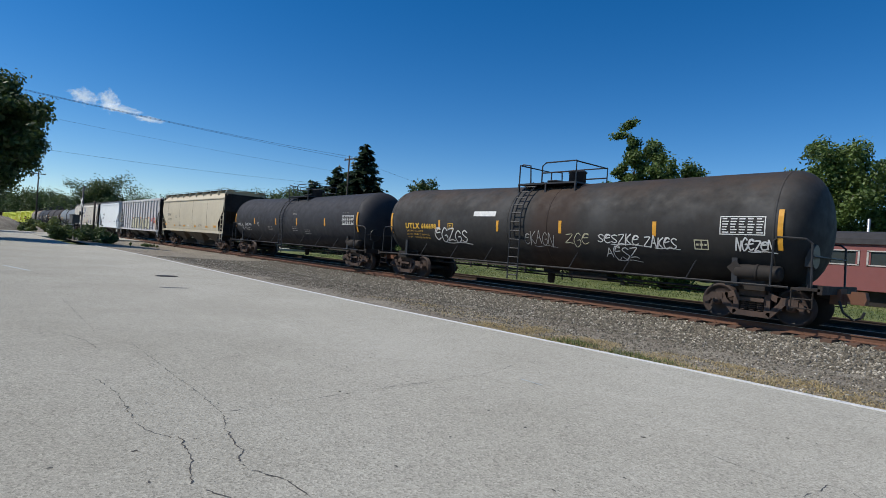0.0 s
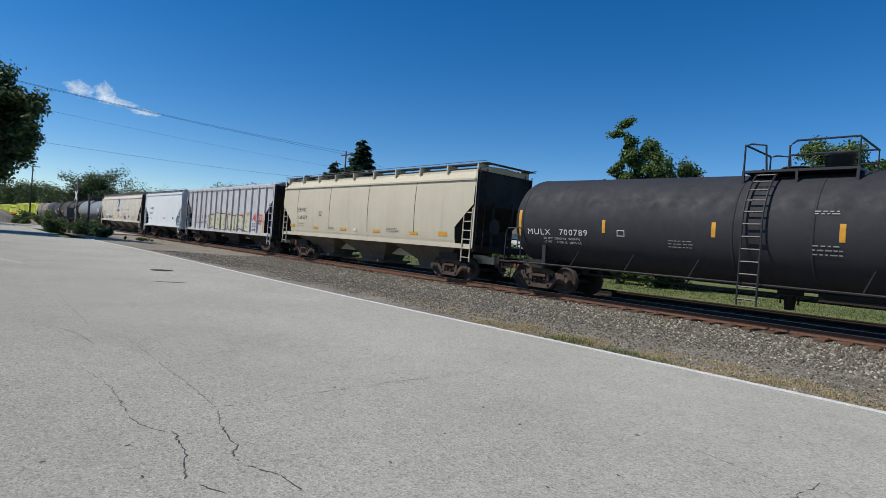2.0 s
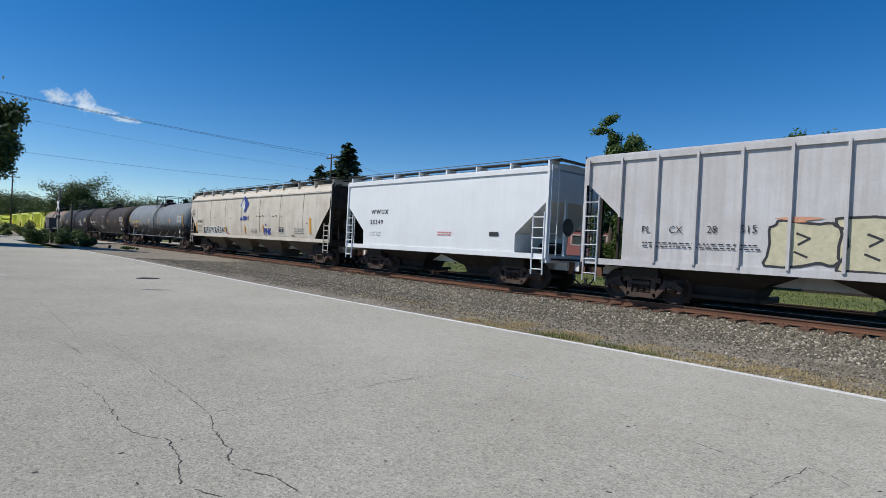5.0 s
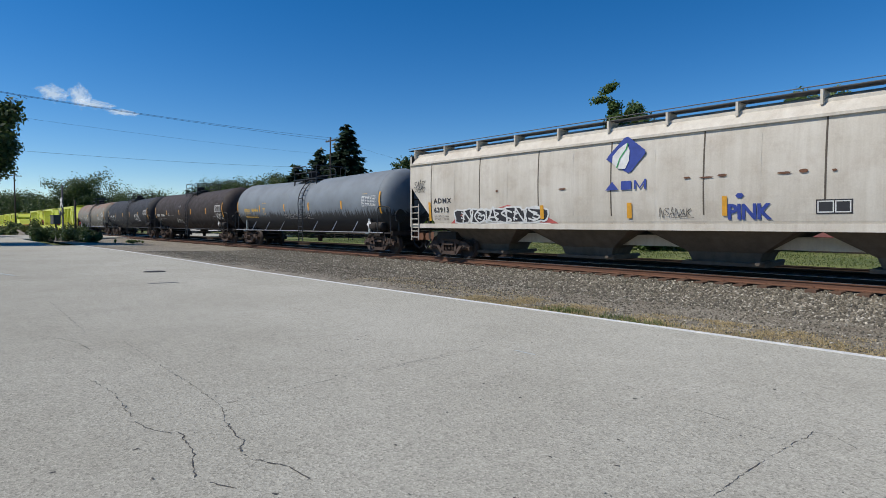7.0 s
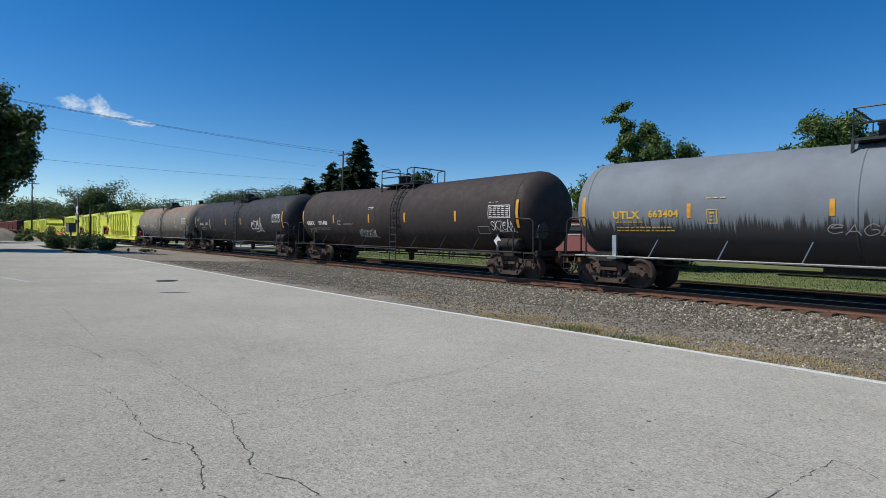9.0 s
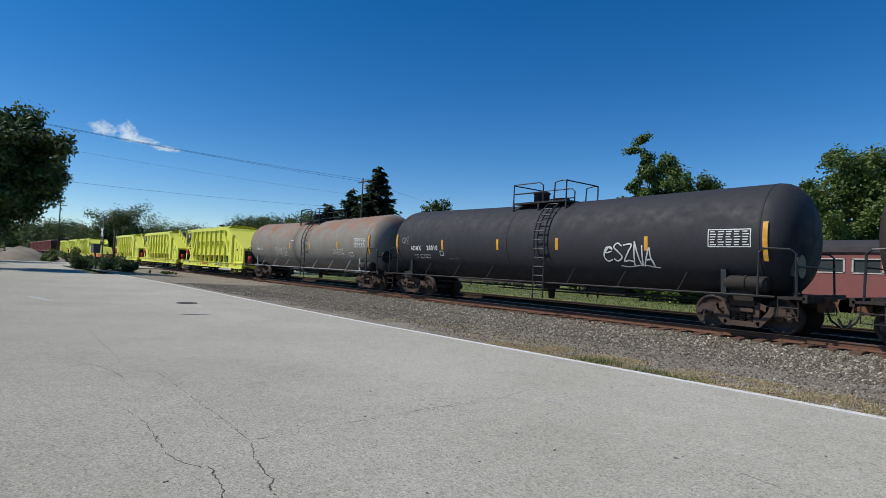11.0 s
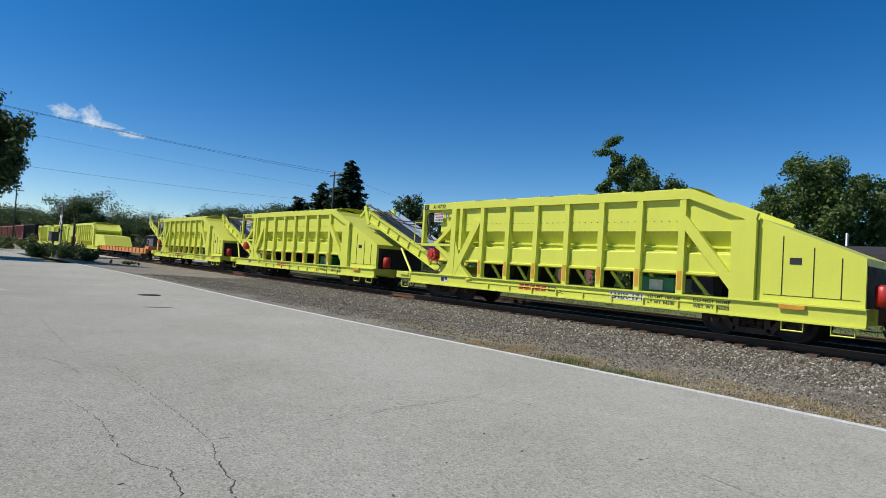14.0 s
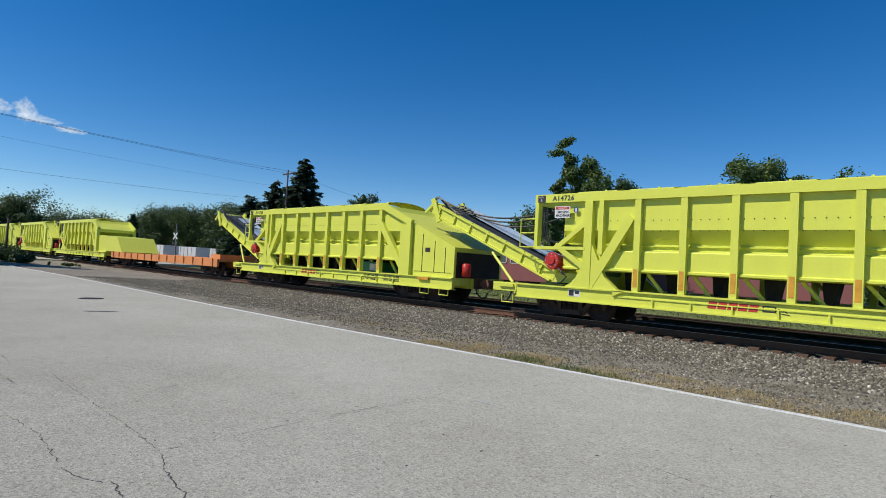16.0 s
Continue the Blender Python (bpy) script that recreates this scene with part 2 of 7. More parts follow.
patch = ramp(nt, noise_node(nt, 2.2, 8, 0.75), [(0.3, (0.995, 0.975, 0.89)), (0.65, (1.105, 1.085, 0.995))])
col = mix(nt, 0.45, chips, grit)
col = mix(nt, 1.0, mix(nt, 1.0, col, stain, "MULTIPLY"), patch, "MULTIPLY")
tc = nt.nodes.new("ShaderNodeTexCoord")
sep = nt.nodes.new("ShaderNodeSeparateXYZ")
nt.links.new(tc.outputs["Object"], sep.inputs[0])
ragged_y = nt.nodes.new("ShaderNodeMath")
ragged_y.operation = "MULTIPLY_ADD"
nt.links.new(noise_node(nt, 0.5, 5), ragged_y.inputs[0])
ragged_y.inputs[1].default_value = 2.5
nt.links.new(sep.outputs["Y"], ragged_y.inputs[2])
mr = nt.nodes.new("ShaderNodeMapRange")
mr.inputs["From Min"].default_value, mr.inputs["From Max"].default_value = 1.2, 6.5
nt.links.new(ragged_y.outputs[0], mr.inputs["Value"])
col = mix(nt, 1.0, col, ramp(nt, mr.outputs[0], [(0.0, (0.85, 0.848, 0.84)), (1.0, (1.05, 1.05, 1.05))]), "MULTIPLY")
nt.links.new(col, b.inputs["Base Color"])
bump(nt, b, big_d, 0.35, 0.005)
M["asphalt"] = m

m, nt, b = shader("gravel_bed", 0.9)
c1 = ramp(nt, noise_node(nt, 22, 4, 0.7), [(0.35, (0.085, 0.074, 0.055)), (0.5, (0.25, 0.222, 0.172)), (0.68, (0.50, 0.455, 0.365))])
c2 = ramp(nt, noise_node(nt, 0.7, 5), [(0.35, (0.72, 0.68, 0.63)), (0.65, (1.0, 1.0, 1.0))])
nt.links.new(mix(nt, 1.0, c1, c2, "MULTIPLY"), b.inputs["Base Color"])
bump(nt, b, noise_node(nt, 22, 4, 0.7), 0.8, 0.03)
M["gravel"] = m
# dark ballast colour that deepens the train's shadow on the track bed
M["bed_shade"] = weathered("shade_dark_track_bed", (0.045, 0.040, 0.036), (0.09, 0.076, 0.064), 0.95, 0.7, 0.0, relief=1.0)

m, nt, b = shader("ballast_stone", 0.85)
geo = nt.nodes.new("ShaderNodeNewGeometry")
c1 = ramp(nt, geo.outputs["Random Per Island"], [(0.0, (0.045, 0.040, 0.030)), (0.45, (0.15, 0.132, 0.098)), (0.82, (0.31, 0.28, 0.215)), (1.0, (0.78, 0.72, 0.60))])
nt.links.new(mix(nt, ramp(nt, noise_node(nt, 30, 4), [(0.3, BW[0]), (0.75, BW[1])]), c1, (0.12, 0.103, 0.075)), b.inputs["Base Color"])
M["stone"] = m

m, nt, b = shader("mown_grass_ground", 0.95)
c1 = ramp(nt, noise_node(nt, 0.25, 6), [(0.35, (0.10, 0.135, 0.035)), (0.55, (0.165, 0.19, 0.058)), (0.75, (0.22, 0.21, 0.09))])
c2 = ramp(nt, noise_node(nt, 14, 5), [(0.3, (0.6, 0.6, 0.6)), (0.7, (1.1, 1.1, 1.1))])
nt.links.new(mix(nt, 1.0, c1, c2, "MULTIPLY"), b.inputs["Base Color"])
bump(nt, b, noise_node(nt, 14, 5), 0.6, 0.05)
M["lawn"] = m


def leafy(name, dark, light, rough=0.55):
    m, nt, b = shader(name, rough)
    g = nt.nodes.new("ShaderNodeNewGeometry")
    c = ramp(nt, g.outputs["Random Per Island"], [(0.0, dark), (0.7, light), (1.0, tuple(min(1, v * 1.5) for v in light))])
    nt.links.new(mix(nt, 0.5, c, ramp(nt, noise_node(nt, 0.5, 3), [(0.35, dark), (0.65, light)])), b.inputs["Base Color"])
    tr = nt.nodes.new("ShaderNodeBsdfTranslucent")
    nt.links.new(c, tr.inputs[0])
    mx = nt.nodes.new("ShaderNodeMixShader")
    mx.inputs[0].default_value = 0.3
    nt.links.new(b.outputs[0], mx.inputs[1])
    nt.links.new(tr.outputs[0], mx.inputs[2])
    nt.links.new(mx.outputs[0], nt.nodes["Material Output"].inputs[0])
    return m


M["leaf"] = leafy("broad_leaf_green", (0.045, 0.080, 0.018), (0.125, 0.185, 0.042))
M["leaf_dark"] = leafy("deep_leaf_green", (0.026, 0.050, 0.014), (0.075, 0.115, 0.030))
M["needle"] = leafy("spruce_needle_green", (0.014, 0.030, 0.015), (0.040, 0.068, 0.032))
M["weed"] = leafy("weed_green", (0.075, 0.11, 0.025), (0.17, 0.205, 0.06))
M["straw"] = leafy("dry_grass_straw", (0.32, 0.24, 0.11), (0.55, 0.44, 0.24))
M["pale_mark"] = plain("worn_pale_paint", (0.46, 0.50, 0.50), 0.8)
M["crack"] = plain("dark_crack_filling", (0.085, 0.08, 0.075), 0.95)


# ---- mesh tools ----
def bm_new():
    return bmesh.new()


def box(bm, x0, x1, y0, y1, z0, z1):
    v = [bm.verts.new(p) for p in ((x0, y0, z0), (x1, y0, z0), (x1, y1, z0), (x0, y1, z0), (x0, y0, z1), (x1, y0, z1), (x1, y1, z1), (x0, y1, z1))]
    for q in ((0, 3, 2, 1), (4, 5, 6, 7), (0, 1, 5, 4), (1, 2, 6, 5), (2, 3, 7, 6), (3, 0, 4, 7)):
        bm.faces.new([v[i] for i in q])


def prism(bm, pts, y0, y1):
    """A polygon of (x, z) drawn out from y0 to y1."""
    a = [bm.verts.new((x, y0, z)) for x, z in pts]
    b = [bm.verts.new((x, y1, z)) for x, z in pts]
    n = len(pts)
    fs = [bm.faces.new(a), bm.faces.new(b[::-1])]
    for i in range(n):
        fs.append(bm.faces.new((a[i], b[i], b[(i + 1) % n], a[(i + 1) % n])))
    bmesh.ops.recalc_face_normals(bm, faces=fs)


def strap(bm, pts, w, y0, y1):
    """A bar of width w along points (x, z), from y0 to y1."""
    for (xa, za), (xb, zb) in zip(pts, pts[1:]):
        d = Vector((xb - xa, zb - za))
        n = Vector((-d.y, d.x)).normalized() * (w / 2)
        e = d.normalized() * (w * 0.2)
        prism(bm, [(xa - e.x + n.x, za - e.y + n.y), (xb + e.x + n.x, zb + e.y + n.y), (xb + e.x - n.x, zb + e.y - n.y), (xa - e.x - n.x, za - e.y - n.y)], y0, y1)


def tube(bm, pts, r=0.02, n=6):
    """A round bar through points."""
    pts = [Vector(p) for p in pts]
    rings = []
    for i, p in enumerate(pts):
        d = (pts[min(i + 1, len(pts) - 1)] - pts[max(i - 1, 0)]).normalized()
        u = d.orthogonal().normalized() if not rings else (side - d * side.dot(d)).normalized()
        side = u
        w = d.cross(u)
        rings.append([bm.verts.new(p + (u * math.cos(k * math.tau / n) + w * math.sin(k * math.tau / n)) * r) for k in range(n)])
    for a, b in zip(rings, rings[1:]):
        for k in range(n):
            bm.faces.new((a[k], a[(k + 1) % n], b[(k + 1) % n], b[k]))
    bm.faces.new(rings[0][::-1])
    bm.faces.new(rings[-1])


def lathe(bm, profile, n=32, axis="x", centre=(0, 0, 0), smooth=True):
    """Profile of (along, radius) turned about an axis through centre."""
    cx, cy, cz = centre
    rings = []
    for a, r in profile:
        ring = []
        for k in range(n):
            c, s = math.cos(k * math.tau / n) * r, math.sin(k * math.tau / n) * r
            p = {"x": (a, c, s), "y": (s, a, c), "z": (c, s, a)}[axis]
            ring.append(bm.verts.new((p[0] + cx, p[1] + cy, p[2] + cz)))
        rings.append(ring)
    for a, b in zip(rings, rings[1:]):
        for k in range(n):
            f = bm.faces.new((a[k], b[k], b[(k + 1) % n], a[(k + 1) % n]))
            f.smooth = smooth
    bm.faces.new(rings[0])
    bm.faces.new(rings[-1][::-1])


MESHES = {}


def part(name, bm, material, parent=None, label="", m=None, key=None):
    """Links a bmesh as one object under a thing or a part. key: share the mesh under this key."""
    if key in MESHES:
        me = MESHES[key]
    else:
        me = bpy.data.meshes.new(name)
        bm.to_mesh(me)
        for mat in material if isinstance(material, tuple) else (material,):
            me.materials.append(mat)
        if key:
            MESHES[key] = me
    if bm:
        bm.free()
    ob = new(name, me)
    ob.parent = parent
    if m:
        ob.matrix_basis = m
    return tagged(ob, label)


def empty(name, m, label, category, group="", kind=""):
    e = new(name)
    e.matrix_basis = m
    e.empty_display_size = 0.3
    return tagged(e, label, category, group, kind)


def raw_mesh(name, verts, faces, material, parent=None, smooth=False):
    me = bpy.data.meshes.new(name)
    me.from_pydata(verts, [], faces)
    me.materials.append(material)
    if smooth:
        me.shade_smooth()
    ob = new(name, me)
    ob.parent = parent
    return ob


def numpy_mesh(name, verts, tris, material, parent=None):
    """A large mesh from arrays of corners and triangles."""
    me = bpy.data.meshes.new(name)
    me.vertices.add(len(verts))
    me.vertices.foreach_set("co", np.asarray(verts, np.float32).ravel())
    k = tris.shape[1]
    me.loops.add(tris.size)
    me.loops.foreach_set("vertex_index", tris.astype(np.int32).ravel())
    me.polygons.add(len(tris))
    me.polygons.foreach_set("loop_start", np.arange(0, tris.size, k, dtype=np.int32))
    me.update(calc_edges=True)
    me.materials.append(material)
    ob = new(name, me)
    ob.parent = parent
    return ob


# ---- ground ----
TRACK, RAIL, KERB = 16.57, 0.16, 8.03


def kerb(x):
    """The edge of the asphalt, which wavers a little along the track."""
    return float(np.interp(x, (-46, -41, -34, -24, -17, -12, -7, -3, 60), (7.5, 7.6, 7.8, 7.74, 7.67, 7.72, 7.9, 8.03, 8.06)))


rng = np.random.default_rng(7)


def sheet(name, xs, ys, height, material, edge=None):
    """A ground grid. edge(x) moves its near side, and the rest less and less."""
    shift = lambda x, y: (edge(x) - KERB) * (ys[-1] - y) / (ys[-1] - ys[0]) if edge else 0
    v = [(x, y + shift(x, y), height(x, y)) for y in ys for x in xs]
    n = len(xs)
    f = [(j * n + i, j * n + i + 1, (j + 1) * n + i + 1, (j + 1) * n + i) for j in range(len(ys) - 1) for i in range(n - 1)]
    return raw_mesh(name, v, f, material, smooth=True)


def lump(x, y, k=0.03):
    return k * (noise.noise(Vector((x * 0.6, y * 0.6, 0))) + 0.5 * noise.noise(Vector((x * 2.1, y * 2.1, 3))))


# the lawn reaches the horizon on all sides, under everything else
def lawn_height(x, y):
    rise = min(1, max(0, (y - 22.6) / 0.8)) * min(1, max(0, (x + 56) / 6))
    return -0.24 + 0.32 * rise


LX = [-2500, -600, -250, -120, -80, -56, -54, -52, -50, -30, 0, 30, 60, 300, 2500]
LY = [-2500, -600, -200, -60, 0, 10, 22.6, 22.8, 23.0, 23.2, 23.4, 24, 30, 40, 80, 200, 700, 2500]
tagged(sheet("ground", LX, LY, lawn_height, M["lawn"]), "green mown grass lawn beyond the railway", "grass", kind="structure")
# car park surface, ending in a straight edge along the track, and the road that crosses it
bm = bm_new()
KX = (-46, -41, -34, -28, -24, -20, -17, -14, -12, -9, -7, -5, -3, 60)
deck = [[bm.verts.new((x, y, z)) for x, y in [(-46, -60)] + [(x, kerb(x)) for x in KX] + [(60, -60)]] for z in (-0.3, 0.0)]
bm.faces.new(deck[0])
bm.faces.new(deck[1][::-1])
for i in range(len(deck[0])):
    j = (i + 1) % len(deck[0])
    bm.faces.new((deck[0][i], deck[1][i], deck[1][j], deck[0][j]))
bmesh.ops.recalc_face_normals(bm, faces=bm.faces)
box(bm, -110, -46.02, -60, 6.2, -0.3, 0.0)
part("pavement", bm, M["asphalt"], None, "pale worn grey asphalt car park with thin cracks")
bpy.data.objects["pavement"]["kind"] = "structure"
bpy.data.objects["pavement"]["category"] = "pavement"
bm = bm_new()
box(bm, -90, -68, 6.25, TRACK - 0.85, -0.3, 0.02)
box(bm, -90, -68, TRACK - 0.66, TRACK + 0.66, -0.3, 0.10)
box(bm, -90, -68, TRACK + 0.85, 90, -0.3, 0.02)
tagged(part("road", bm, M["asphalt"], None), "grey asphalt road crossing the railway", "road", kind="structure")
bm = bm_new()
for xa, xb in zip(KX, KX[1:]):
    v = [bm.verts.new((x, kerb(x) + d, z)) for z in (0.0, 0.008) for x, d in ((xa, -0.05), (xb, -0.05), (xb, 0.05), (xa, 0.05))]
    for q in ((4, 5, 6, 7), (0, 1, 5, 4), (2, 3, 7, 6)):
        bm.faces.new([v[i] for i in q])
tagged(part("edge_line", bm, M["white"], None), "white painted line along the asphalt edge", "road marking", kind="structure")


def bed(x, y):
    """Height of the stone bed: sunk between the ties, falling off the shoulder, level with the asphalt at its edge."""
    d = abs(y - TRACK) if y < TRACK + 2.05 else abs(y - TRACK - 4.1)
    z = -0.075 if d < 1.45 else -0.075 - 0.07 * min(1, (d - 1.45) / 1.5)
    if y < TRACK:
        z += 0.125 * min(1, max(0, (d - 4.0) / 3.5))
    return z + lump(x, y, 0.022)


xs = list(np.linspace(-60, 30, 181))
tagged(sheet("ballast", [-600, -300, -150, -90] + xs + [60, 150, 400], list(np.linspace(KERB + 0.04, TRACK - 0.9, 40)), bed, M["gravel"], kerb),
       "grey brown crushed stone ballast and gravel verge", "gravel", kind="structure")
# strip from the near rail back, coloured for the shade of the train
tagged(sheet("ballast_centre", [-600, -300, -150, -90] + xs + [60, 150, 400], list(np.linspace(TRACK - 0.9, TRACK + 6.6, 34)), bed, M["bed_shade"]),
       "ballast darkened for train shade between and behind the rails", "gravel", kind="structure")

# rails and ties
track = empty("railway_track", pose(0, 0, 0), "rusty railway track on timber ties", "railway track")
second = empty("railway_track", pose(0, 0, 0), "second rusty railway track behind the train", "railway track")
for y in (TRACK - 0.7525, TRACK + 0.7525, TRACK + 4.1 - 0.7525, TRACK + 4.1 + 0.7525):
    bm = bm_new()
    a, b = -600, 300
    sec = [(-0.07, -0.012), (0.07, -0.012), (0.07, 0.005), (0.012, 0.03), (0.012, 0.115), (0.036, 0.125), (0.036, 0.152), (-0.036, 0.152), (-0.036, 0.125), (-0.012, 0.115), (-0.012, 0.03), (-0.07, 0.005)]
    va = [bm.verts.new((a, y + p, q)) for p, q in sec]
    vb = [bm.verts.new((b, y + p, q)) for p, q in sec]
    for i in range(len(sec)):
        bm.faces.new((va[i], vb[i], vb[(i + 1) % len(sec)], va[(i + 1) % len(sec)]))
    bmesh.ops.recalc_face_normals(bm, faces=bm.faces)
    # only the near rail keeps the sunlit rust; the others take the shaded copy
    rail = part("rail", bm, M["rail"] if y < TRACK else M["rail_shade"], track if y < TRACK + 2 else second)
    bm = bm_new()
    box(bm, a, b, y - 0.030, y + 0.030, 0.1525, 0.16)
    part("rail_head", bm, M["railhead"] if y < TRACK + 2 else M["rail_shade"], rail, "polished running surface" if y < TRACK + 2 else "")
bm = bm_new()
box(bm, -0.115, 0.115, -1.3, 1.3, -0.17, -0.008)
bmesh.ops.bevel(bm, geom=bm.edges, offset=0.012, segments=1)
bm.to_mesh(MESHES.setdefault("tie", bpy.data.meshes.new("tie")))
MESHES["tie"].materials.append(M["tie"])
bm.free()
bm = bm_new()
for s in (-1, 1):
    box(bm, -0.09, 0.09, s * 0.7525 - 0.17, s * 0.7525 + 0.17, -0.008, 0.004)
    for q in (-0.11, 0.11):
        box(bm, -0.05, -0.02, s * 0.7525 + q - 0.02, s * 0.7525 + q + 0.02, 0.004, 0.03)
bm.to_mesh(MESHES.setdefault("tie_plate", bpy.data.meshes.new("tie_plate")))
MESHES["tie_plate"].materials.append(M["rail"])
bm.free()
for i in range(300):
    x = -74 + (i if i < 190 else (i - 190) * 1.0 + 60) * 0.52
    far = i >= 190
    if x <= -68:
        continue
    t = new("tie", MESHES["tie"])
    t.parent = second if far else track
    t.matrix_basis = pose(x + random.uniform(-0.03, 0.03), TRACK + (4.1 if far else 0) + random.uniform(-0.06, 0.06), random.uniform(-0.01, 0.012), 0, 0, random.uniform(-1.5, 1.5))
    p = new("tie_plate", MESHES["tie_plate"])
    p.parent = t
    p["kind"] = "stuff"


# loose stones, thickest on the shoulder of the bed
def stones(name, n, x0, x1, y0, y1, s0, s1, label, power=1.0):
    g = (1 + 5**0.5) / 2
    ico = np.array([(-1, g, 0), (1, g, 0), (-1, -g, 0), (1, -g, 0), (0, -1, g), (0, 1, g), (0, -1, -g), (0, 1, -g), (g, 0, -1), (g, 0, 1), (-g, 0, -1), (-g, 0, 1)]) / 1.9
    tri = np.array([(0, 11, 5), (0, 5, 1), (0, 1, 7), (0, 7, 10), (0, 10, 11), (1, 5, 9), (5, 11, 4), (11, 10, 2), (10, 7, 6), (7, 1, 8), (3, 9, 4), (3, 4, 2), (3, 2, 6), (3, 6, 8), (3, 8, 9), (4, 9, 5), (2, 4, 11), (6, 2, 10), (8, 6, 7), (9, 8, 1)])
    x = x0 + (x1 - x0) * rng.random(n)
    y = y1 - (y1 - y0) * rng.random(n) ** power
    z = np.array([bed(a, b) for a, b in zip(x, y)])
    r = s0 + (s1 - s0) * rng.random(n) ** 2
    turn = rng.normal(size=(n, 3, 3))
    turn, _ = np.linalg.qr(turn)
    v = ico[None] * (1 + 0.35 * (rng.random((n, 12, 1)) - 0.5)) * np.array([1.25, 1.0, 0.7])
    v = np.einsum("nij,nkj->nki", turn, v) * r[:, None, None] + np.stack([x, y, z + r * 0.25], -1)[:, None]
    tris = (tri[None] + 12 * np.arange(n)[:, None, None]).reshape(-1, 3)
    return tagged(numpy_mesh(name, v.reshape(-1, 3), tris, M["stone"]), label, "gravel", kind="stuff")


stones("ballast_stones", 46000, -34, 8, 11.2, 15.45, 0.016, 0.040, "loose grey and brown crushed ballast stones")
stones("ballast_stones", 4000, -34, 8, 15.3, 15.85, 0.02, 0.045, "loose grey and brown crushed ballast stones")
stones("gravel_stones", 34000, -34, 8, KERB + 0.25, 12.5, 0.007, 0.024, "fine grey gravel scattered beside the asphalt")


# ---- rolling stock ----
V, A = 13.527, -0.03666


def run(t):
    return V * t + A * t * t / 2


CARS, WHEELS = [], []


def truck(car, x, under=None):
    """A four-wheel freight truck: bolster, two cast side frames with springs, two wheelsets."""
    bm = None
    if "bolster" not in MESHES:
        bm = bm_new()
        box(bm, -0.2, 0.2, -0.98, 0.98, 0.36, 0.66)
        box(bm, -0.32, 0.32, -0.3, 0.3, 0.6, 0.78)
        for s in (-1, 1):
            tube(bm, [(s * 0.42, -0.95, 0.42), (s * 0.42, 0.95, 0.42)], 0.06, 6)
    tr = part("truck", bm, M["under"], car, "rusty cast-steel freight truck", pose(x, 0, 0), "bolster")
    for s in (-1, 1):
        key = "side_frame"
        bm = None
        if key not in MESHES:
            bm = bm_new()
            strap(bm, [(-1.16, 0.46), (-0.95, 0.60), (-0.62, 0.62), (-0.34, 0.74), (0.34, 0.74), (0.62, 0.62), (0.95, 0.60), (1.16, 0.46)], 0.15, -0.07, 0.07)
            strap(bm, [(-0.70, 0.52), (-0.42, 0.21), (0.42, 0.21), (0.70, 0.52)], 0.14, -0.08, 0.08)
            for q in (-1, 1):
                box(bm, q * 0.37 - 0.07, q * 0.37 + 0.07, -0.075, 0.075, 0.2, 0.72)
                box(bm, q * 0.89 - 0.17, q * 0.89 + 0.17, -0.09, 0.09, 0.5, 0.66)
                box(bm, q * 1.13 - 0.05, q * 1.13 + 0.05, -0.06, 0.06, 0.34, 0.55)
                box(bm, q * 0.67 - 0.05, q * 0.67 + 0.05, -0.06, 0.06, 0.36, 0.6)
            bmesh.ops.bevel(bm, geom=[e for e in bm.edges if e.is_manifold], offset=0.012, segments=1)
        sf = part("side_frame", bm, M["truck"], tr, "", pose(0, s * 1.0, 0), key)
        bm = None
        if "springs" not in MESHES:
            bm = bm_new()
            for q in (-0.2, 0.0, 0.2):
                tube(bm, [(q + 0.075 * math.cos(k * 0.9), 0.075 * math.sin(k * 0.9), 0.27 + k * 0.0075) for k in range(36)], 0.016, 4)
            box(bm, -0.31, 0.31, -0.14, 0.14, 0.53, 0.62)
        part("spring", bm, M["truck"], tr, "coil springs", pose(0, s * 1.0, 0), "springs")
    for q in (-0.89, 0.89):
        bm = None
        if "wheelset" not in MESHES:
            bm = bm_new()
            lathe(bm, [(-1.12, 0.0), (-1.12, 0.07), (-0.78, 0.09), (0.78, 0.09), (1.12, 0.07), (1.12, 0.0)], 12, "y")
            for s in (-1, 1):
                lathe(bm, [(s * 0.69, 0.12), (s * 0.685, 0.485), (s * 0.71, 0.488), (s * 0.725, 0.458), (s * 0.83, 0.452), (s * 0.835, 0.40), (s * 0.79, 0.37), (s * 0.76, 0.22), (s * 0.82, 0.12)], 36, "y")
                for k in range(3):
                    a = k * math.tau / 3
                    lathe(bm, [(s * 1.11, 0.0), (s * 1.11, 0.022), (s * 1.145, 0.022), (s * 1.145, 0.0)], 6, "y", (0.045 * math.cos(a), 0, 0.045 * math.sin(a)))
            bmesh.ops.recalc_face_normals(bm, faces=bm.faces)
        w = part("wheelset", bm, M["wheel"], tr, "brown steel wheels on an axle", pose(q, 0, 0.457), "wheelset")
        WHEELS.append(w)
        for s in (-1, 1):
            bm = None
            if "cap" not in MESHES:
                bm = bm_new()
                lathe(bm, [(-0.06, 0.02), (-0.06, 0.10), (0.10, 0.12), (0.16, 0.12), (0.16, 0.02)], 14, "y")
            part("bearing", bm, M["truck"], tr, "", pose(q, s * 1.02, 0.457, 0, 0, 180 if s > 0 else 0), "cap")
    return tr


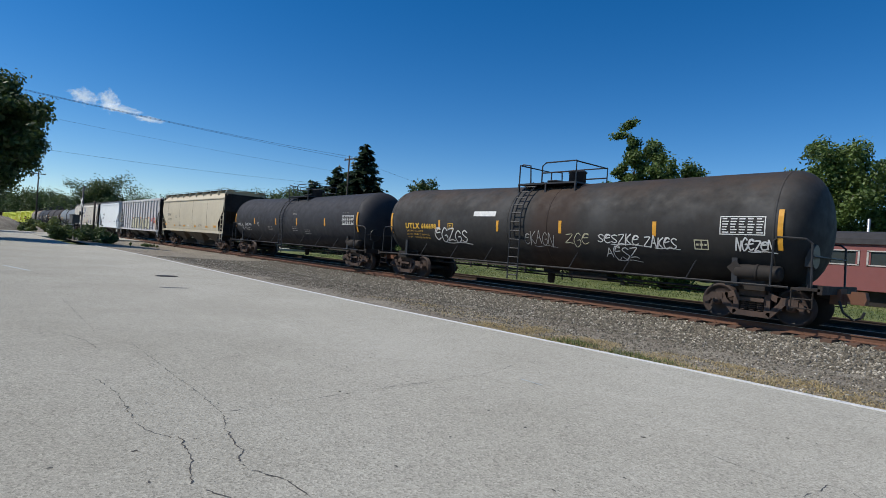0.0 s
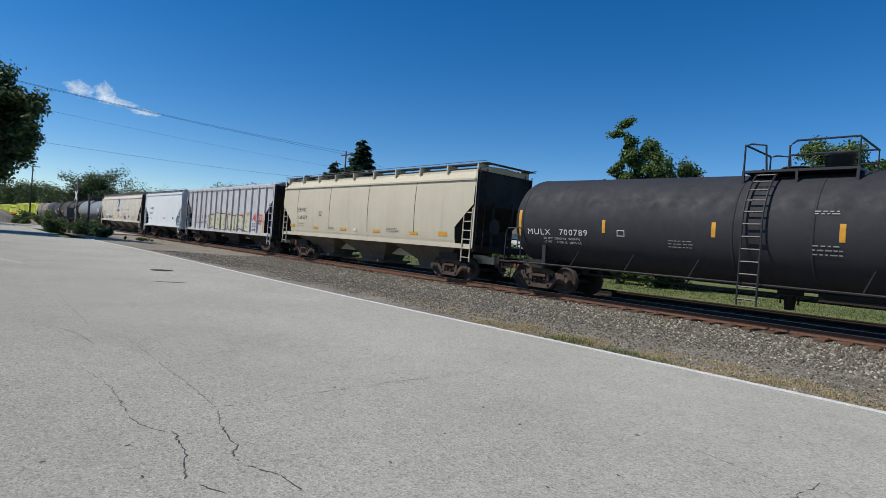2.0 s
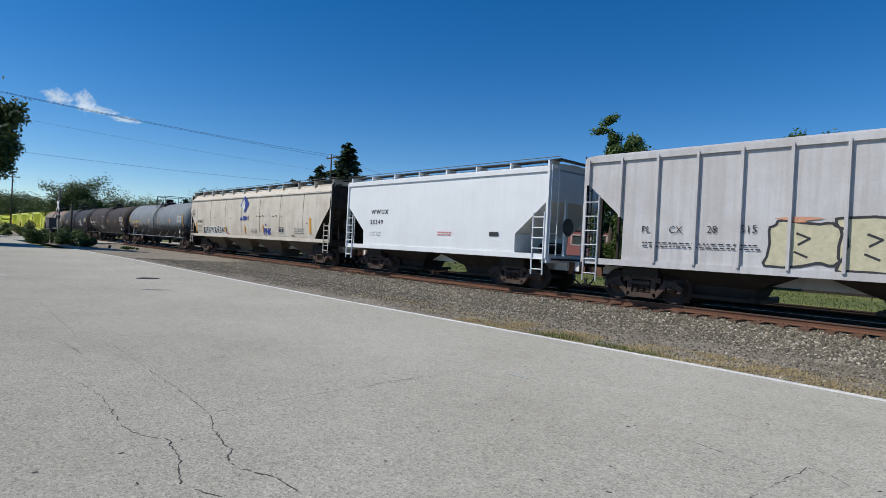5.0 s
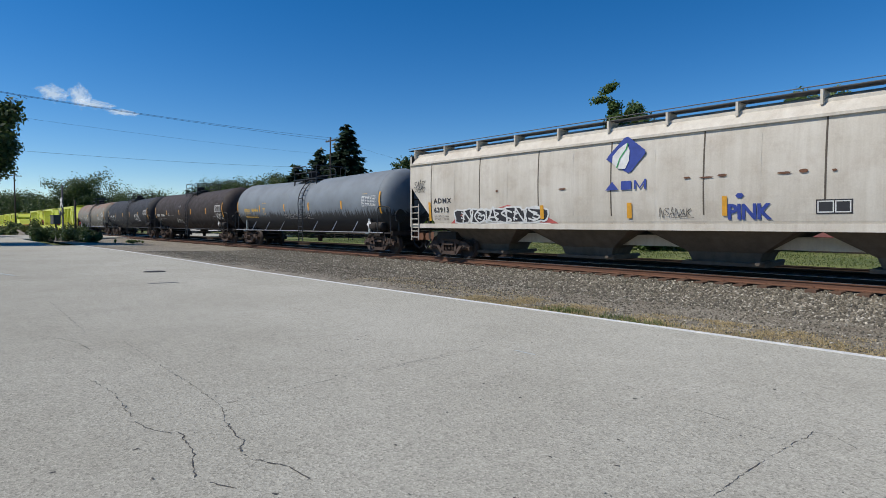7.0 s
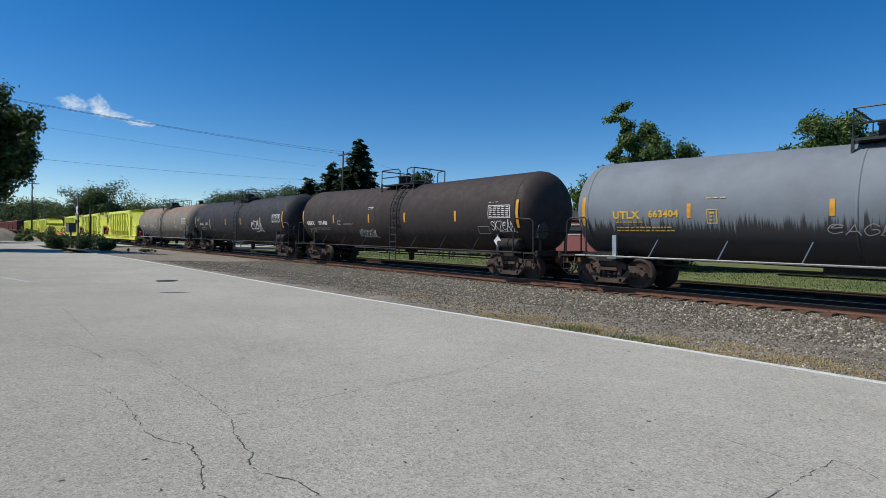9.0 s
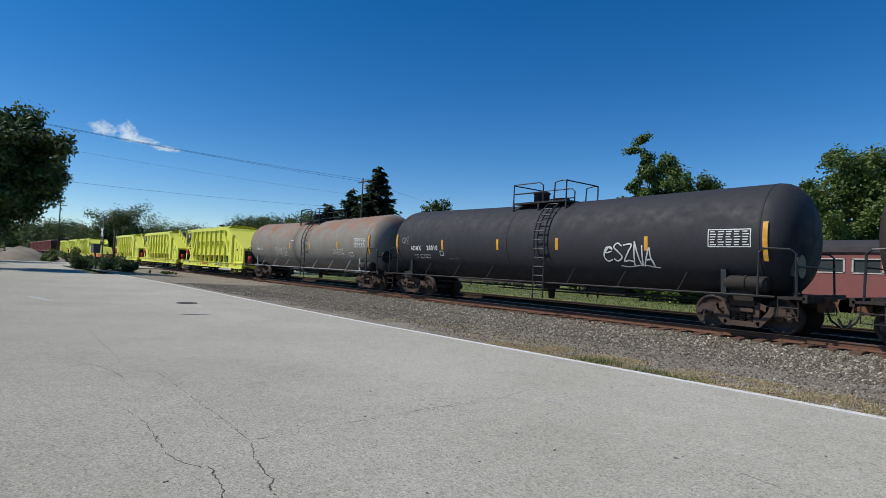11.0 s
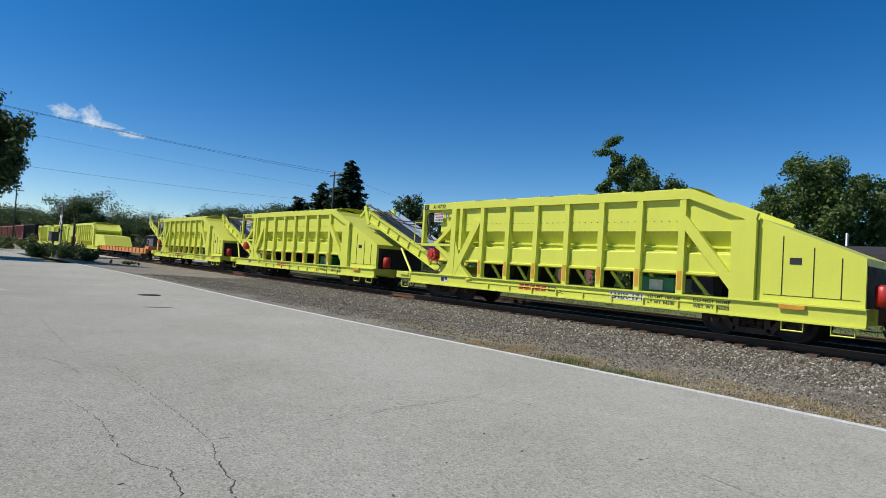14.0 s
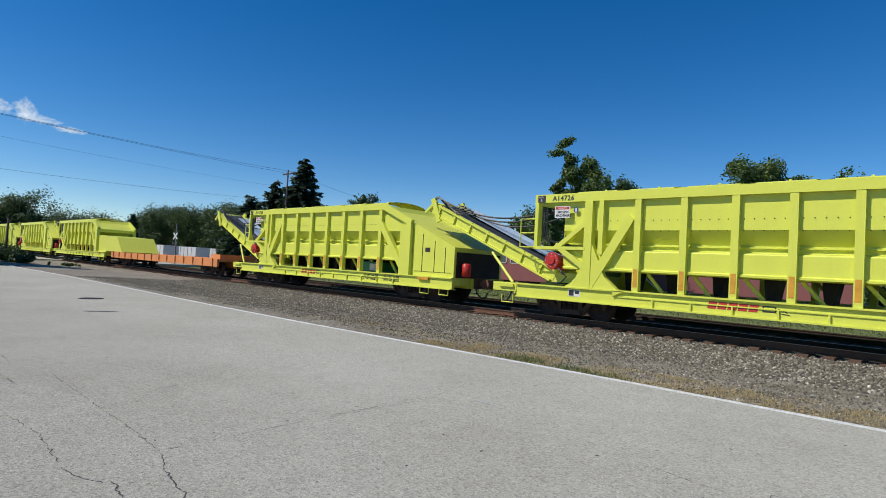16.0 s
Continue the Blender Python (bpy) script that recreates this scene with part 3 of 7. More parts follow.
def coupler(car, x, s):
    bm = bm_new()
    box(bm, x, x + s * 0.4, -0.09, 0.09, 0.72, 0.90)
    prism(bm, [(x + s * 0.3, 0.66), (x + s * 0.58, 0.66), (x + s * 0.62, 0.80), (x + s * 0.58, 0.97), (x + s * 0.3, 0.97)], -0.17, 0.13)
    box(bm, x - s * 0.1, x + s * 0.12, -0.28, 0.28, 0.62, 1.02)
    part("coupler", bm, M["rust"], car, "rusty knuckle coupler")
    bm = bm_new()
    tube(bm, [(x + s * 0.1, -0.3, 0.72), (x + s * 0.2, -0.32, 0.45), (x + s * 0.4, -0.25, 0.28), (x + s * 0.55, -0.2, 0.36), (x + s * 0.6, -0.2, 0.5)], 0.03, 6)
    part("air_hose", bm, M["black"], car, "black rubber air hose")


def lettered(car, items, side, mat, name="lettering", label=""):
    """Flat shapes on a car's side: items are lists of (x, z) polygons; side(x, z) gives y."""
    if name == "reflector" and len({poly[0][0] for poly in items}) > 1:
        for x in sorted({poly[0][0] for poly in items}):
            lettered(car, [poly for poly in items if poly[0][0] == x], side, mat, name, label)
        return None
    bm = bm_new()
    for i, poly in enumerate(items):
        vs = [bm.verts.new((x, side(x, z) - 0.00012 * (i % 30), z)) for x, z in poly]
        try:
            bm.faces.new(vs)
        except ValueError:
            pass
    if name == "reflector":
        bmesh.ops.remove_doubles(bm, verts=bm.verts, dist=0.002)
    ob = part(name, bm, mat, car, label)
    if "graffiti" in name or "small" in name or name in ("sign_text", "data_panel"):
        ob["kind"] = "stuff"
    return ob


def rect(x0, x1, z0, z1, n=1):
    """A rectangle cut into n rows, so that it can follow a curved side."""
    return [[(x0, z0 + (z1 - z0) * i / n), (x1, z0 + (z1 - z0) * i / n), (x1, z0 + (z1 - z0) * (i + 1) / n), (x0, z0 + (z1 - z0) * (i + 1) / n)] for i in range(n)]


def outline(x0, x1, z0, z1, w=0.03):
    return rect(x0, x1, z0, z0 + w) + rect(x0, x1, z1 - w, z1) + rect(x0, x0 + w, z0, z1, 3) + rect(x1 - w, x1, z0, z1, 3)


def bars(x0, x1, z0, z1, rows, seed=0, fill=0.42):
    """Writing too small to read: short plain bars in rows."""
    r, out = random.Random(seed), []
    h = (z1 - z0) / rows
    for i in range(rows):
        x = x0
        while x < x1 - 0.05:
            w = min(r.uniform(0.05, 0.16), x1 - x)
            out += rect(x, x + w, z0 + i * h + h * (1 - fill) / 2, z0 + i * h + h * (1 + fill) / 2)
            x += w + r.uniform(0.025, 0.06)
    return out


def panel(x0, x1, z0, z1, rows, cols):
    """A table of small print: thin lines broken into columns."""
    out, h, w = [], (z1 - z0) / rows, (x1 - x0) / cols
    for i in range(rows):
        for j in range(cols):
            cut = 0.12 + 0.22 * ((i * 7 + j * 5) % 4) / 3
            out += rect(x0 + j * w + 0.02, x0 + (j + 1) * w - cut * w, z0 + h * (i + 0.28), z0 + h * (i + 0.70))
    return out


def words(body, x, z, size, stretch=1.0, spacing=1.0, bold=0.0):
    """Polygons of a line of lettering whose lower left corner is (x, z)."""
    cu = bpy.data.curves.new("text", "FONT")
    cu.body, cu.size, cu.space_character, cu.resolution_u, cu.offset = body, size / 0.73, spacing, 2, bold
    ob = bpy.data.objects.new("text", cu)
    me = ob.to_mesh()
    out = [[(x + me.vertices[i].co.x * stretch, z + me.vertices[i].co.y) for i in p.vertices] for p in me.polygons]
    ob.to_mesh_clear()
    bpy.data.objects.remove(ob)
    bpy.data.curves.remove(cu)
    return out


def ribbon(pts, w):
    out = []
    for (xa, za), (xb, zb) in zip(pts, pts[1:]):
        d = Vector((xb - xa, zb - za))
        if d.length < 1e-4:
            continue
        n = Vector((-d.y, d.x)).normalized() * (w / 2)
        e = d.normalized() * (w * 0.25)
        out.append([(xa - e.x + n.x, za - e.y + n.y), (xa - e.x - n.x, za - e.y - n.y), (xb + e.x - n.x, zb + e.y - n.y), (xb + e.x + n.x, zb + e.y + n.y)])
    return out


STROKES = (
    ((0.9, 0.85), (0.5, 1.0), (0.1, 0.8), (0.5, 0.5), (0.9, 0.25), (0.5, 0.0), (0.0, 0.15)),
    ((0.0, 0.0), (0.3, 0.55), (0.5, 1.0), (0.7, 0.5), (0.95, 0.0), (0.75, 0.35), (0.2, 0.35)),
    ((0.05, 0.95), (0.9, 1.0), (0.5, 0.5), (0.05, 0.05), (0.6, 0.1), (1.1, 0.0)),
    ((0.85, 0.6), (0.2, 0.55), (0.6, 0.95), (0.9, 0.8), (0.3, 0.9), (0.05, 0.4), (0.4, 0.0), (1.0, 0.15)),
    ((0.05, 0.0), (0.1, 0.9), (0.2, 1.0), (0.7, 0.1), (0.85, 0.0), (0.95, 1.0)),
    ((0.15, 1.0), (0.1, 0.4), (0.1, 0.0), (0.3, 0.6), (0.9, 1.0), (0.3, 0.5), (0.95, 0.0)),
    ((0.9, 0.8), (0.5, 1.0), (0.05, 0.5), (0.4, 0.0), (0.9, 0.2), (0.85, 0.5), (0.5, 0.45)),
)


def scrawl(x0, x1, z0, z1, letters, seed, w=0.05):
    """A spray-can tag that spells nothing: one quick curling stroke for each letter, the ends drawn out."""
    r, out = random.Random(seed), []
    step = (x1 - x0) / letters
    last = -1
    for i in range(letters):
        pick = r.choice([k for k in range(len(STROKES)) if k != last])
        last = pick
        high, low = r.uniform(0.78, 1.08), r.uniform(-0.12, 0.12)
        knots = [(x0 + step * (i + 0.08 + 0.95 * p + 0.12 * q + r.gauss(0, 0.03)), z0 + (z1 - z0) * (low + (high - low) * q + r.gauss(0, 0.02))) for p, q in STROKES[pick]]
        pts = []
        for j in range(len(knots) - 1):
            p0, p1, p2, p3 = (Vector(knots[max(0, min(len(knots) - 1, j + k))]) for k in (-1, 0, 1, 2))
            for q in range(6):
                u = q / 6
                pts.append(tuple(0.5 * (2 * p1 + (p2 - p0) * u + (2 * p0 - 5 * p1 + 4 * p2 - p3) * u * u + (3 * p1 - p0 - 3 * p2 + p3) * u**3)))
        out += ribbon(pts, w * 0.72)
    if letters > 3:
        out += ribbon([(x0 + (x1 - x0) * (0.35 + 0.75 * k / 8), z0 - (z1 - z0) * (0.10 + 0.05 * math.sin(k))) for k in range(9)], w * 0.5)
    return out


def bubble(x0, x1, z0, z1, letters, seed):
    """Fat throw-up letters: filled rounded blobs and their dark outlines."""
    r, fill, line = random.Random(seed), [], []
    step = (x1 - x0) / letters
    for i in range(letters):
        cx, cz, hx, hz = x0 + step * (i + 0.5), (z0 + z1) / 2, step * 0.56, (z1 - z0) / 2
        pts = []
        ph = r.uniform(0, 6)
        for k in range(28):
            a = k * math.tau / 28
            q = 0.95 + 0.10 * math.sin(2 * a + ph) + 0.09 * math.sin(3 * a + 2 * ph) + 0.06 * math.sin(7 * a + ph)
            c, s = math.cos(a), math.sin(a)
            pts.append((cx + hx * q * math.copysign(abs(c) ** 0.4, c), cz + hz * q * math.copysign(abs(s) ** 0.4, s)))
        fill.append(pts)
        line += ribbon(pts + pts[:1], 0.06)
        line += ribbon([(cx - hx * 0.15, cz + hz * 0.45), (cx + hx * 0.2, cz + hz * 0.25), (cx - hx * 0.1, cz)], 0.05)
        line += ribbon([(cx - hx * 0.2, cz - hz * 0.3), (cx + hx * 0.15, cz - hz * 0.5)], 0.05)
    return fill, line


def ladder(bm, path, x0, x1, rungs, r=0.022):
    """Two stiles along path of (y, z), with rungs."""
    for x in (x0, x1):
        tube(bm, [(x, y, z) for y, z in path], r * 1.2, 6)
    length = [0]
    for a, b in zip(path, path[1:]):
        length.append(length[-1] + math.dist(a, b))
    for i in range(rungs):
        d = length[-1] * (i + 0.5) / rungs
        for j in range(len(path) - 1):
            if length[j] <= d <= length[j + 1]:
                u = (d - length[j]) / (length[j + 1] - length[j])
                y, z = (path[j][k] + (path[j + 1][k] - path[j][k]) * u for k in (0, 1))
                tube(bm, [(x0, y, z), (x1, y, z)], r, 5)
                break


def car_at(name, s, label, category="railway car"):
    car = empty(name, pose(s, TRACK, RAIL), label, category, "cars of the freight train")
    CARS.append((car, s))
    return car


R, ZC, LEN = 1.53, 2.43, 17.4   # tank radius, axis height over the rail, length over the heads


def tank_y(x, z, lift=0.007):
    zc = ZC + 0.04 - 0.10 * (1 - min(1, abs(x) / 8.0))
    return -math.sqrt(max(0.01, R * R - (z - zc) ** 2)) - lift


def tank_car(s, paint, label, marks=(), gap_rail="black", flip=False):
    fx = (lambda x: 0.4 - x) if flip else (lambda x: x)
    car = car_at("tank_car", s, label, "tank car")
    # shell with dished heads, drawn down a little to the middle
    prof = []
    for i in range(9):
        a = math.pi / 2 * i / 8
        prof.append((-LEN / 2 + 0.75 * (1 - math.sin(a)), max(0.02, R * math.cos(a) ** 0.75)))
    prof = prof[::-1]
    body = [(x, R) for x in np.linspace(-LEN / 2 + 0.9, LEN / 2 - 0.9, 13)]
    prof = prof[:-1] + [(-LEN / 2 + 0.75, R)] + body + [(LEN / 2 - 0.75, R)] + [(-x, r) for x, r in prof[:-1][::-1]]
    bm = bm_new()
    lathe(bm, prof, 48)
    for v in bm.verts:
        v.co.z += ZC + 0.04 - 0.10 * (1 - min(1, abs(v.co.x) / 8.0))
    tank = part("tank", bm, paint, car)
    for x in (-0.9, 0.9, -LEN / 2 + 0.8, LEN / 2 - 0.8):
        bm = bm_new()
        zc = ZC + 0.04 - 0.10 * (1 - min(1, abs(x) / 8.0))
        lathe(bm, [(x - 0.03, R - 0.05), (x - 0.03, R + 0.006), (x + 0.03, R + 0.006), (x + 0.03, R - 0.05)], 48, "x", (0, 0, zc))
        part("weld_seam", bm, paint, tank)
    # bolster saddles, stub sills, end platforms
    for q in (-1, 1):
        bm = bm_new()
        box(bm, q * 7.35 - 0.35, q * 7.35 + 0.35, -1.25, 1.25, 0.82, 1.1)
        prism(bm, [(q * 7.0, 0.8), (q * 7.7, 0.8), (q * 8.0, 1.35), (q * 6.7, 1.35)], -0.8, 0.8)
        box(bm, min(q * 6.2, q * 8.9), max(q * 6.2, q * 8.9), -0.22, 0.22, 0.72, 1.05)
        part("stub_sill", bm, M["under"], car, "dirty black stub sill and saddle")
        bm = bm_new()
        box(bm, min(q * 8.35, q * 8.95), max(q * 8.35, q * 8.95), -1.5, 1.5, 0.93, 0.99)
        box(bm, q * 8.95 - 0.05, q * 8.95 + 0.05, -1.5, 1.5, 0.86, 1.06)
        for y in (-1.45, 1.45):
            tube(bm, [(q * 8.35, y, 0.95), (q * 8.35, y, 0.5), (q * 8.8, y, 0.5), (q * 8.8, y, 0.95)], 0.02, 5)
            tube(bm, [(q * 8.35, y, 0.72), (q * 8.8, y, 0.72)], 0.02, 5)
        part("end_platform", bm, M["under"], car, "black steel end platform with stirrup steps")
        bm = bm_new()
        for y in (-1, 1):
            tube(bm, [(q * 7.9, y * 1.52, 0.95), (q * 7.92, y * 1.52, 2.08), (q * 8.0, y * 1.5, 2.18), (q * 8.6, y * 1.45, 2.15), (q * 8.72, y * 1.42, 2.05), (q * 8.75, y * 1.42, 0.98)], 0.028, 6)
        tube(bm, [(q * 8.75, -1.4, 1.75), (q * 8.75, 1.4, 1.75)], 0.022, 6)
        part("end_handrail", bm, M["black"], car, "black bent-pipe end handrail")
        for y in (-1, 1):
            bm = bm_new()
            prism(bm, [(q * 7.0 - 0.07, 0.98), (q * 7.0 + 0.07, 0.98), (q * 7.0 + 0.05, 1.62), (q * 7.0 - 0.09, 1.62)], min(y * 1.28, y * 1.36), max(y * 1.28, y * 1.36))
            box(bm, q * 7.0 - 0.16, q * 7.0 + 0.16, min(y * 1.1, y * 1.5), max(y * 1.1, y * 1.5), 0.9, 0.99)
            part("sill_bracket", bm, M[gap_rail], car)
        truck(car, q * 7.35)
        coupler(car, q * 8.95, q)
    # side rail with struts
    for y in (-1, 1):
        bm = bm_new()
        tube(bm, [(-8.3, y * 1.52, 0.97), (8.3, y * 1.52, 0.97)], 0.028, 6)
        for x in np.linspace(-5.8, 5.8, 7):
            if abs(x) > 0.8:
                tube(bm, [(x, y * 1.52, 0.97), (x + 0.16, y * 1.30, 1.50)], 0.016, 5)
        part("side_handrail", bm, M[gap_rail], car, "long thin side rail on struts")
    # ladder following the shell, and the platform with its railing
    for y in (-1, 1):
        path = [(y * 1.62, 0.42), (y * 1.62, 2.0)]
        for k in range(9):
            a = math.radians(-8 + k * 10)
            path.append((y * (R + 0.12) * math.cos(a), ZC + (R + 0.12) * math.sin(a)))
        bm = bm_new()
        ladder(bm, path, *sorted((fx(-0.62), fx(-0.16))), 13)
        part("ladder", bm, M["black"], car, "black steel ladder curving up the tank")
    top = ZC + R
    bm = bm_new()
    box(bm, *sorted((fx(-0.95), fx(1.55))), -0.95, 0.95, top - 0.10, top - 0.04)
    for x in (fx(-0.95), fx(0.3), fx(1.55)):
        for y in (-0.93, 0.93):
            box(bm, x - 0.03, x + 0.03, y - 0.03, y + 0.03, top - 0.45, top - 0.04)
    plat = part("platform", bm, M["black"], car, "black steel top platform")
    bm = bm_new()
    bars_ = [[(-0.95, -0.93, 0.64), (-0.95, 0.93, 0.64)], [(1.55, -0.93, 0.64), (1.55, 0.93, 0.64)]]
    for y in (-0.93, 0.93):
        bars_ += [[(-0.95, y, -0.05), (-0.95, y, 0.62), (-0.80, y, 0.66), (-0.45, y, 0.60), (-0.4, y, -0.05)], [(0.1, y, -0.05), (0.1, y, 0.55), (0.25, y, 0.66), (1.55, y, 0.66), (1.55, y, -0.05)], [(0.1, y, 0.3), (1.55, y, 0.3)]]
    for pts in bars_:
        tube(bm, [(fx(x), y, top + z) for x, y, z in pts], 0.026, 6)
    part("railing", bm, M["black"], plat, "black pipe railing")
    bm = bm_new()
    lathe(bm, [(top - 0.12, 0.30), (top + 0.36, 0.30), (top + 0.37, 0.33), (top + 0.42, 0.33), (top + 0.46, 0.26), (top + 0.47, 0.02)], 24, "z", (fx(0.95), 0, 0))
    part("valve_housing", bm, M["tank_black"], car, "round dark valve housing")
    bm = bm_new()
    lathe(bm, [(top - 0.12, 0.27), (top + 0.1, 0.27), (top + 0.1, 0.31), (top + 0.14, 0.31), (top + 0.18, 0.05)], 20, "z", (fx(0.0), 0.0, 0))
    part("manway", bm, M["tank_black"], car, "round manway cover")
    # brake gear at the leading end, bottom outlet
    bm = bm_new()
    lathe(bm, [(6.95, 0.05), (6.98, 0.18), (7.02, 0.20), (8.0, 0.20), (8.04, 0.18), (8.07, 0.05)], 18, "x", (0, -1.2, 1.27))
    lathe(bm, [(7.48, 0.2), (7.48, 0.22), (7.54, 0.22), (7.54, 0.2)], 18, "x", (0, -1.2, 1.27))
    part("air_reservoir", bm, M["under"], car, "dark cylindrical brake reservoir")
    bm = bm_new()
    lathe(bm, [(8.62, 0.27), (8.60, 0.29), (8.62, 0.31), (8.64, 0.29)], 20, "x", (0, -0.75, 1.75))
    for k in range(4):
        a = k * math.pi / 4
        tube(bm, [(8.62, -0.75 - 0.29 * math.cos(a), 1.75 - 0.29 * math.sin(a)), (8.62, -0.75 + 0.29 * math.cos(a), 1.75 + 0.29 * math.sin(a))], 0.014, 5)
    box(bm, 8.45, 8.62, -0.95, -0.55, 1.5, 1.95)
    tube(bm, [(8.5, -0.75, 1.5), (8.5, -0.75, 0.95)], 0.05, 6)
    part("brake_wheel", bm, M["black"], car, "black hand-brake wheel")
    bm = bm_new()
    lathe(bm, [(0.35, 0.05), (0.36, 0.12), (0.7, 0.14), (0.75, 0.3), (1.0, 0.32)], 14, "z", (0.1, 0, 0))
    tube(bm, [(-6.2, -0.35, 0.75), (6.2, -0.35, 0.75)], 0.035, 6)
    tube(bm, [(-3, 0.3, 0.62), (6.2, 0.3, 0.62)], 0.025, 6)
    part("bottom_outlet", bm, M["under"], car, "bottom outlet valve and brake rodding")
    # reflective stripes: tall ones near the ends, short ones between
    for x, h0, h1, w in ((-8.02, 1.9, 2.8, 0.12), (8.05, 1.85, 2.85, 0.12), (-4.66, 2.1, 2.5, 0.11), (-1.36, 2.1, 2.5, 0.11), (1.48, 2.1, 2.52, 0.12), (4.8, 2.1, 2.52, 0.12)):
        lettered(car, rect(x - w / 2, x + w / 2, h0, h1, 6), tank_y, M["yellow"], "reflector", "amber reflective tape")
    # data panel
    lettered(car, outline(6.62, 7.72, 2.2, 2.68, 0.025) + panel(6.66, 7.70, 2.23, 2.65, 6, 5), tank_y, M["white"], "data_panel", "white outlined data panel")
    for k, (items, mat, name) in enumerate(marks):
        lettered(car, items, (lambda x, z: -1.366) if name == "placard" else (lambda x, z, k=k: tank_y(x, z, 0.008 + 0.002 * (k % 6))), M[mat], name)
    return car


def placard(x, z, size=0.2):
    return [[(x, z - size), (x + size, z), (x, z + size), (x - size, z)]]


def hopper_car(s, half, top, sill, paint, label, ribs=0, seams=0, bulge=0.0, bays=3, cut=(2.0, 3.35, 2.25), chute_tone=None, marks=(), board=True, roof_paint=None, width=1.58, sill_paint=None, end_shade="under"):
    """Covered hopper. half: half the body length; cut: how far the end slope goes in, its top and its foot."""
    car = car_at("covered_hopper", s, label, "hopper car")
    cut_in, cut_top, cut_low = cut

    eave = top - 0.32
    roof_w = width - 0.20 if bulge > 0.05 else width + 0.02

    def hx(z):
        if z >= cut_top:
            return half
        if z <= cut_low:
            return half - cut_in
        return half - cut_in * (cut_top - z) / (cut_top - cut_low)

    def wy(z):
        u = (z - sill) / (top - sill)
        tuck = 0.6 * max(0, z - eave) if bulge > 0.05 else 0
        return width - 0.03 + bulge * (math.sin(math.pi * min(1, max(0, u))) ** 0.6 if 0 < u < 1 else 0) - tuck

    def side(x, z):
        return -wy(z) - (0.008 if not ribs else 0.012)

    levels = sorted({sill, cut_low, cut_top, eave, top} | {z for z in np.linspace(sill, top, 21) if min(abs(z - q) for q in (sill, cut_low, cut_top, eave, top)) > 0.07})
    bm = bm_new()
    rings = []
    for z in levels:
        a, w = hx(z), wy(z)
        rings.append([bm.verts.new(p) for p in ((-a, -w, z), (a, -w, z), (a, w, z), (-a, w, z))])
    for lo, hi in zip(rings, rings[1:]):
        for k in range(4):
            bm.faces.new((lo[k], lo[(k + 1) % 4], hi[(k + 1) % 4], hi[k]))
    bm.faces.new(rings[0][::-1])
    bm.normal_update()
    # end walls, frames and ladders take a near-black colour for their unlit side
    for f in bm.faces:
        if abs(f.normal.x) > 0.3 and end_shade:
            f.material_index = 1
    body = part("body", bm, (paint, M[end_shade or "under"]), car)
    # roof: shallow curve overhanging a little
    bm = bm_new()
    sec = [(-roof_w, top - 0.04), (-roof_w, top + 0.05), (-1.0, top + 0.20), (0, top + 0.26), (1.0, top + 0.20), (roof_w, top + 0.05), (roof_w, top - 0.04)]
    va = [bm.verts.new((-half, y, z)) for y, z in sec]
    vb = [bm.verts.new((half, y, z)) for y, z in sec]
    for i in range(len(sec)):
        bm.faces.new((va[i], vb[i], vb[(i + 1) % len(sec)], va[(i + 1) % len(sec)]))
    bm.faces.new(va)
    bm.faces.new(vb[::-1])
    bmesh.ops.recalc_face_normals(bm, faces=bm.faces)
    part("roof", bm, roof_paint or paint, car)
    bm = bm_new()
    for k in range(int(half * 2 / 1.5)):
        x = -half + 1.0 + k * 1.5
        box(bm, x, x + 1.3, -0.3, 0.3, top + 0.2, top + 0.29)
    part("hatch_cover", bm, roof_paint or paint, car, "long trough hatch covers")
    if board:
        bm = bm_new()
        for y in (-1, 1):
            box(bm, -half - 0.35, half + 0.35, min(y * 0.95, y * 1.45), max(y * 0.95, y * 1.45), top + 0.27, top + 0.29)
        for x in (-half - 0.35, half + 0.03):
            box(bm, x, x + 0.32, -1.45, 1.45, top + 0.275, top + 0.295)
            if x < 0:
                for y in (-1, 1):
                    tube(bm, [(-half - 0.35, y * 1.47, top + 0.36), (half + 0.35, y * 1.47, top + 0.36)], 0.014, 5)
        rb = part("running_board", bm, M["grating"], car, "dark steel grating running board")
        n = int(half * 2 / 1.7)
        for i in range(n + 1):
            x = -half + 0.1 + (2 * half - 0.2) * i / n
            for y in (-1, 1):
                bm = bm_new()
                box(bm, x - 0.03, x + 0.03, min(y * 0.95, y * 1.50), max(y * 0.95, y * 1.50), top - 0.08, top + 0.27)
                part("bracket", bm, paint, rb)
    # top chord and side sill
    bm = bm_new()
    for y in (-1, 1):
        a = y * (width - 0.01)
        b_ = y * (width + 0.035)
        if bulge > 0.05:
            c, d = y * (width - 0.02), y * (width + 0.11)
            box(bm, -half, half, min(c, d), max(c, d), eave - 0.07, eave)
        else:
            box(bm, -half, half, min(a, b_), max(a, b_), top - 0.13, top + 0.02)
    part("top_chord", bm, paint, car)
    bm = bm_new()
    for y in (-1, 1):
        box(bm, -half, half, min(y * 1.46, y * (width + 0.025)), max(y * 1.46, y * (width + 0.025)), sill - 0.14, sill + 0.04)
    box(bm, -half, half, -0.3, 0.3, 0.72, 1.05)
    part("side_sill", bm, sill_paint or paint, car)
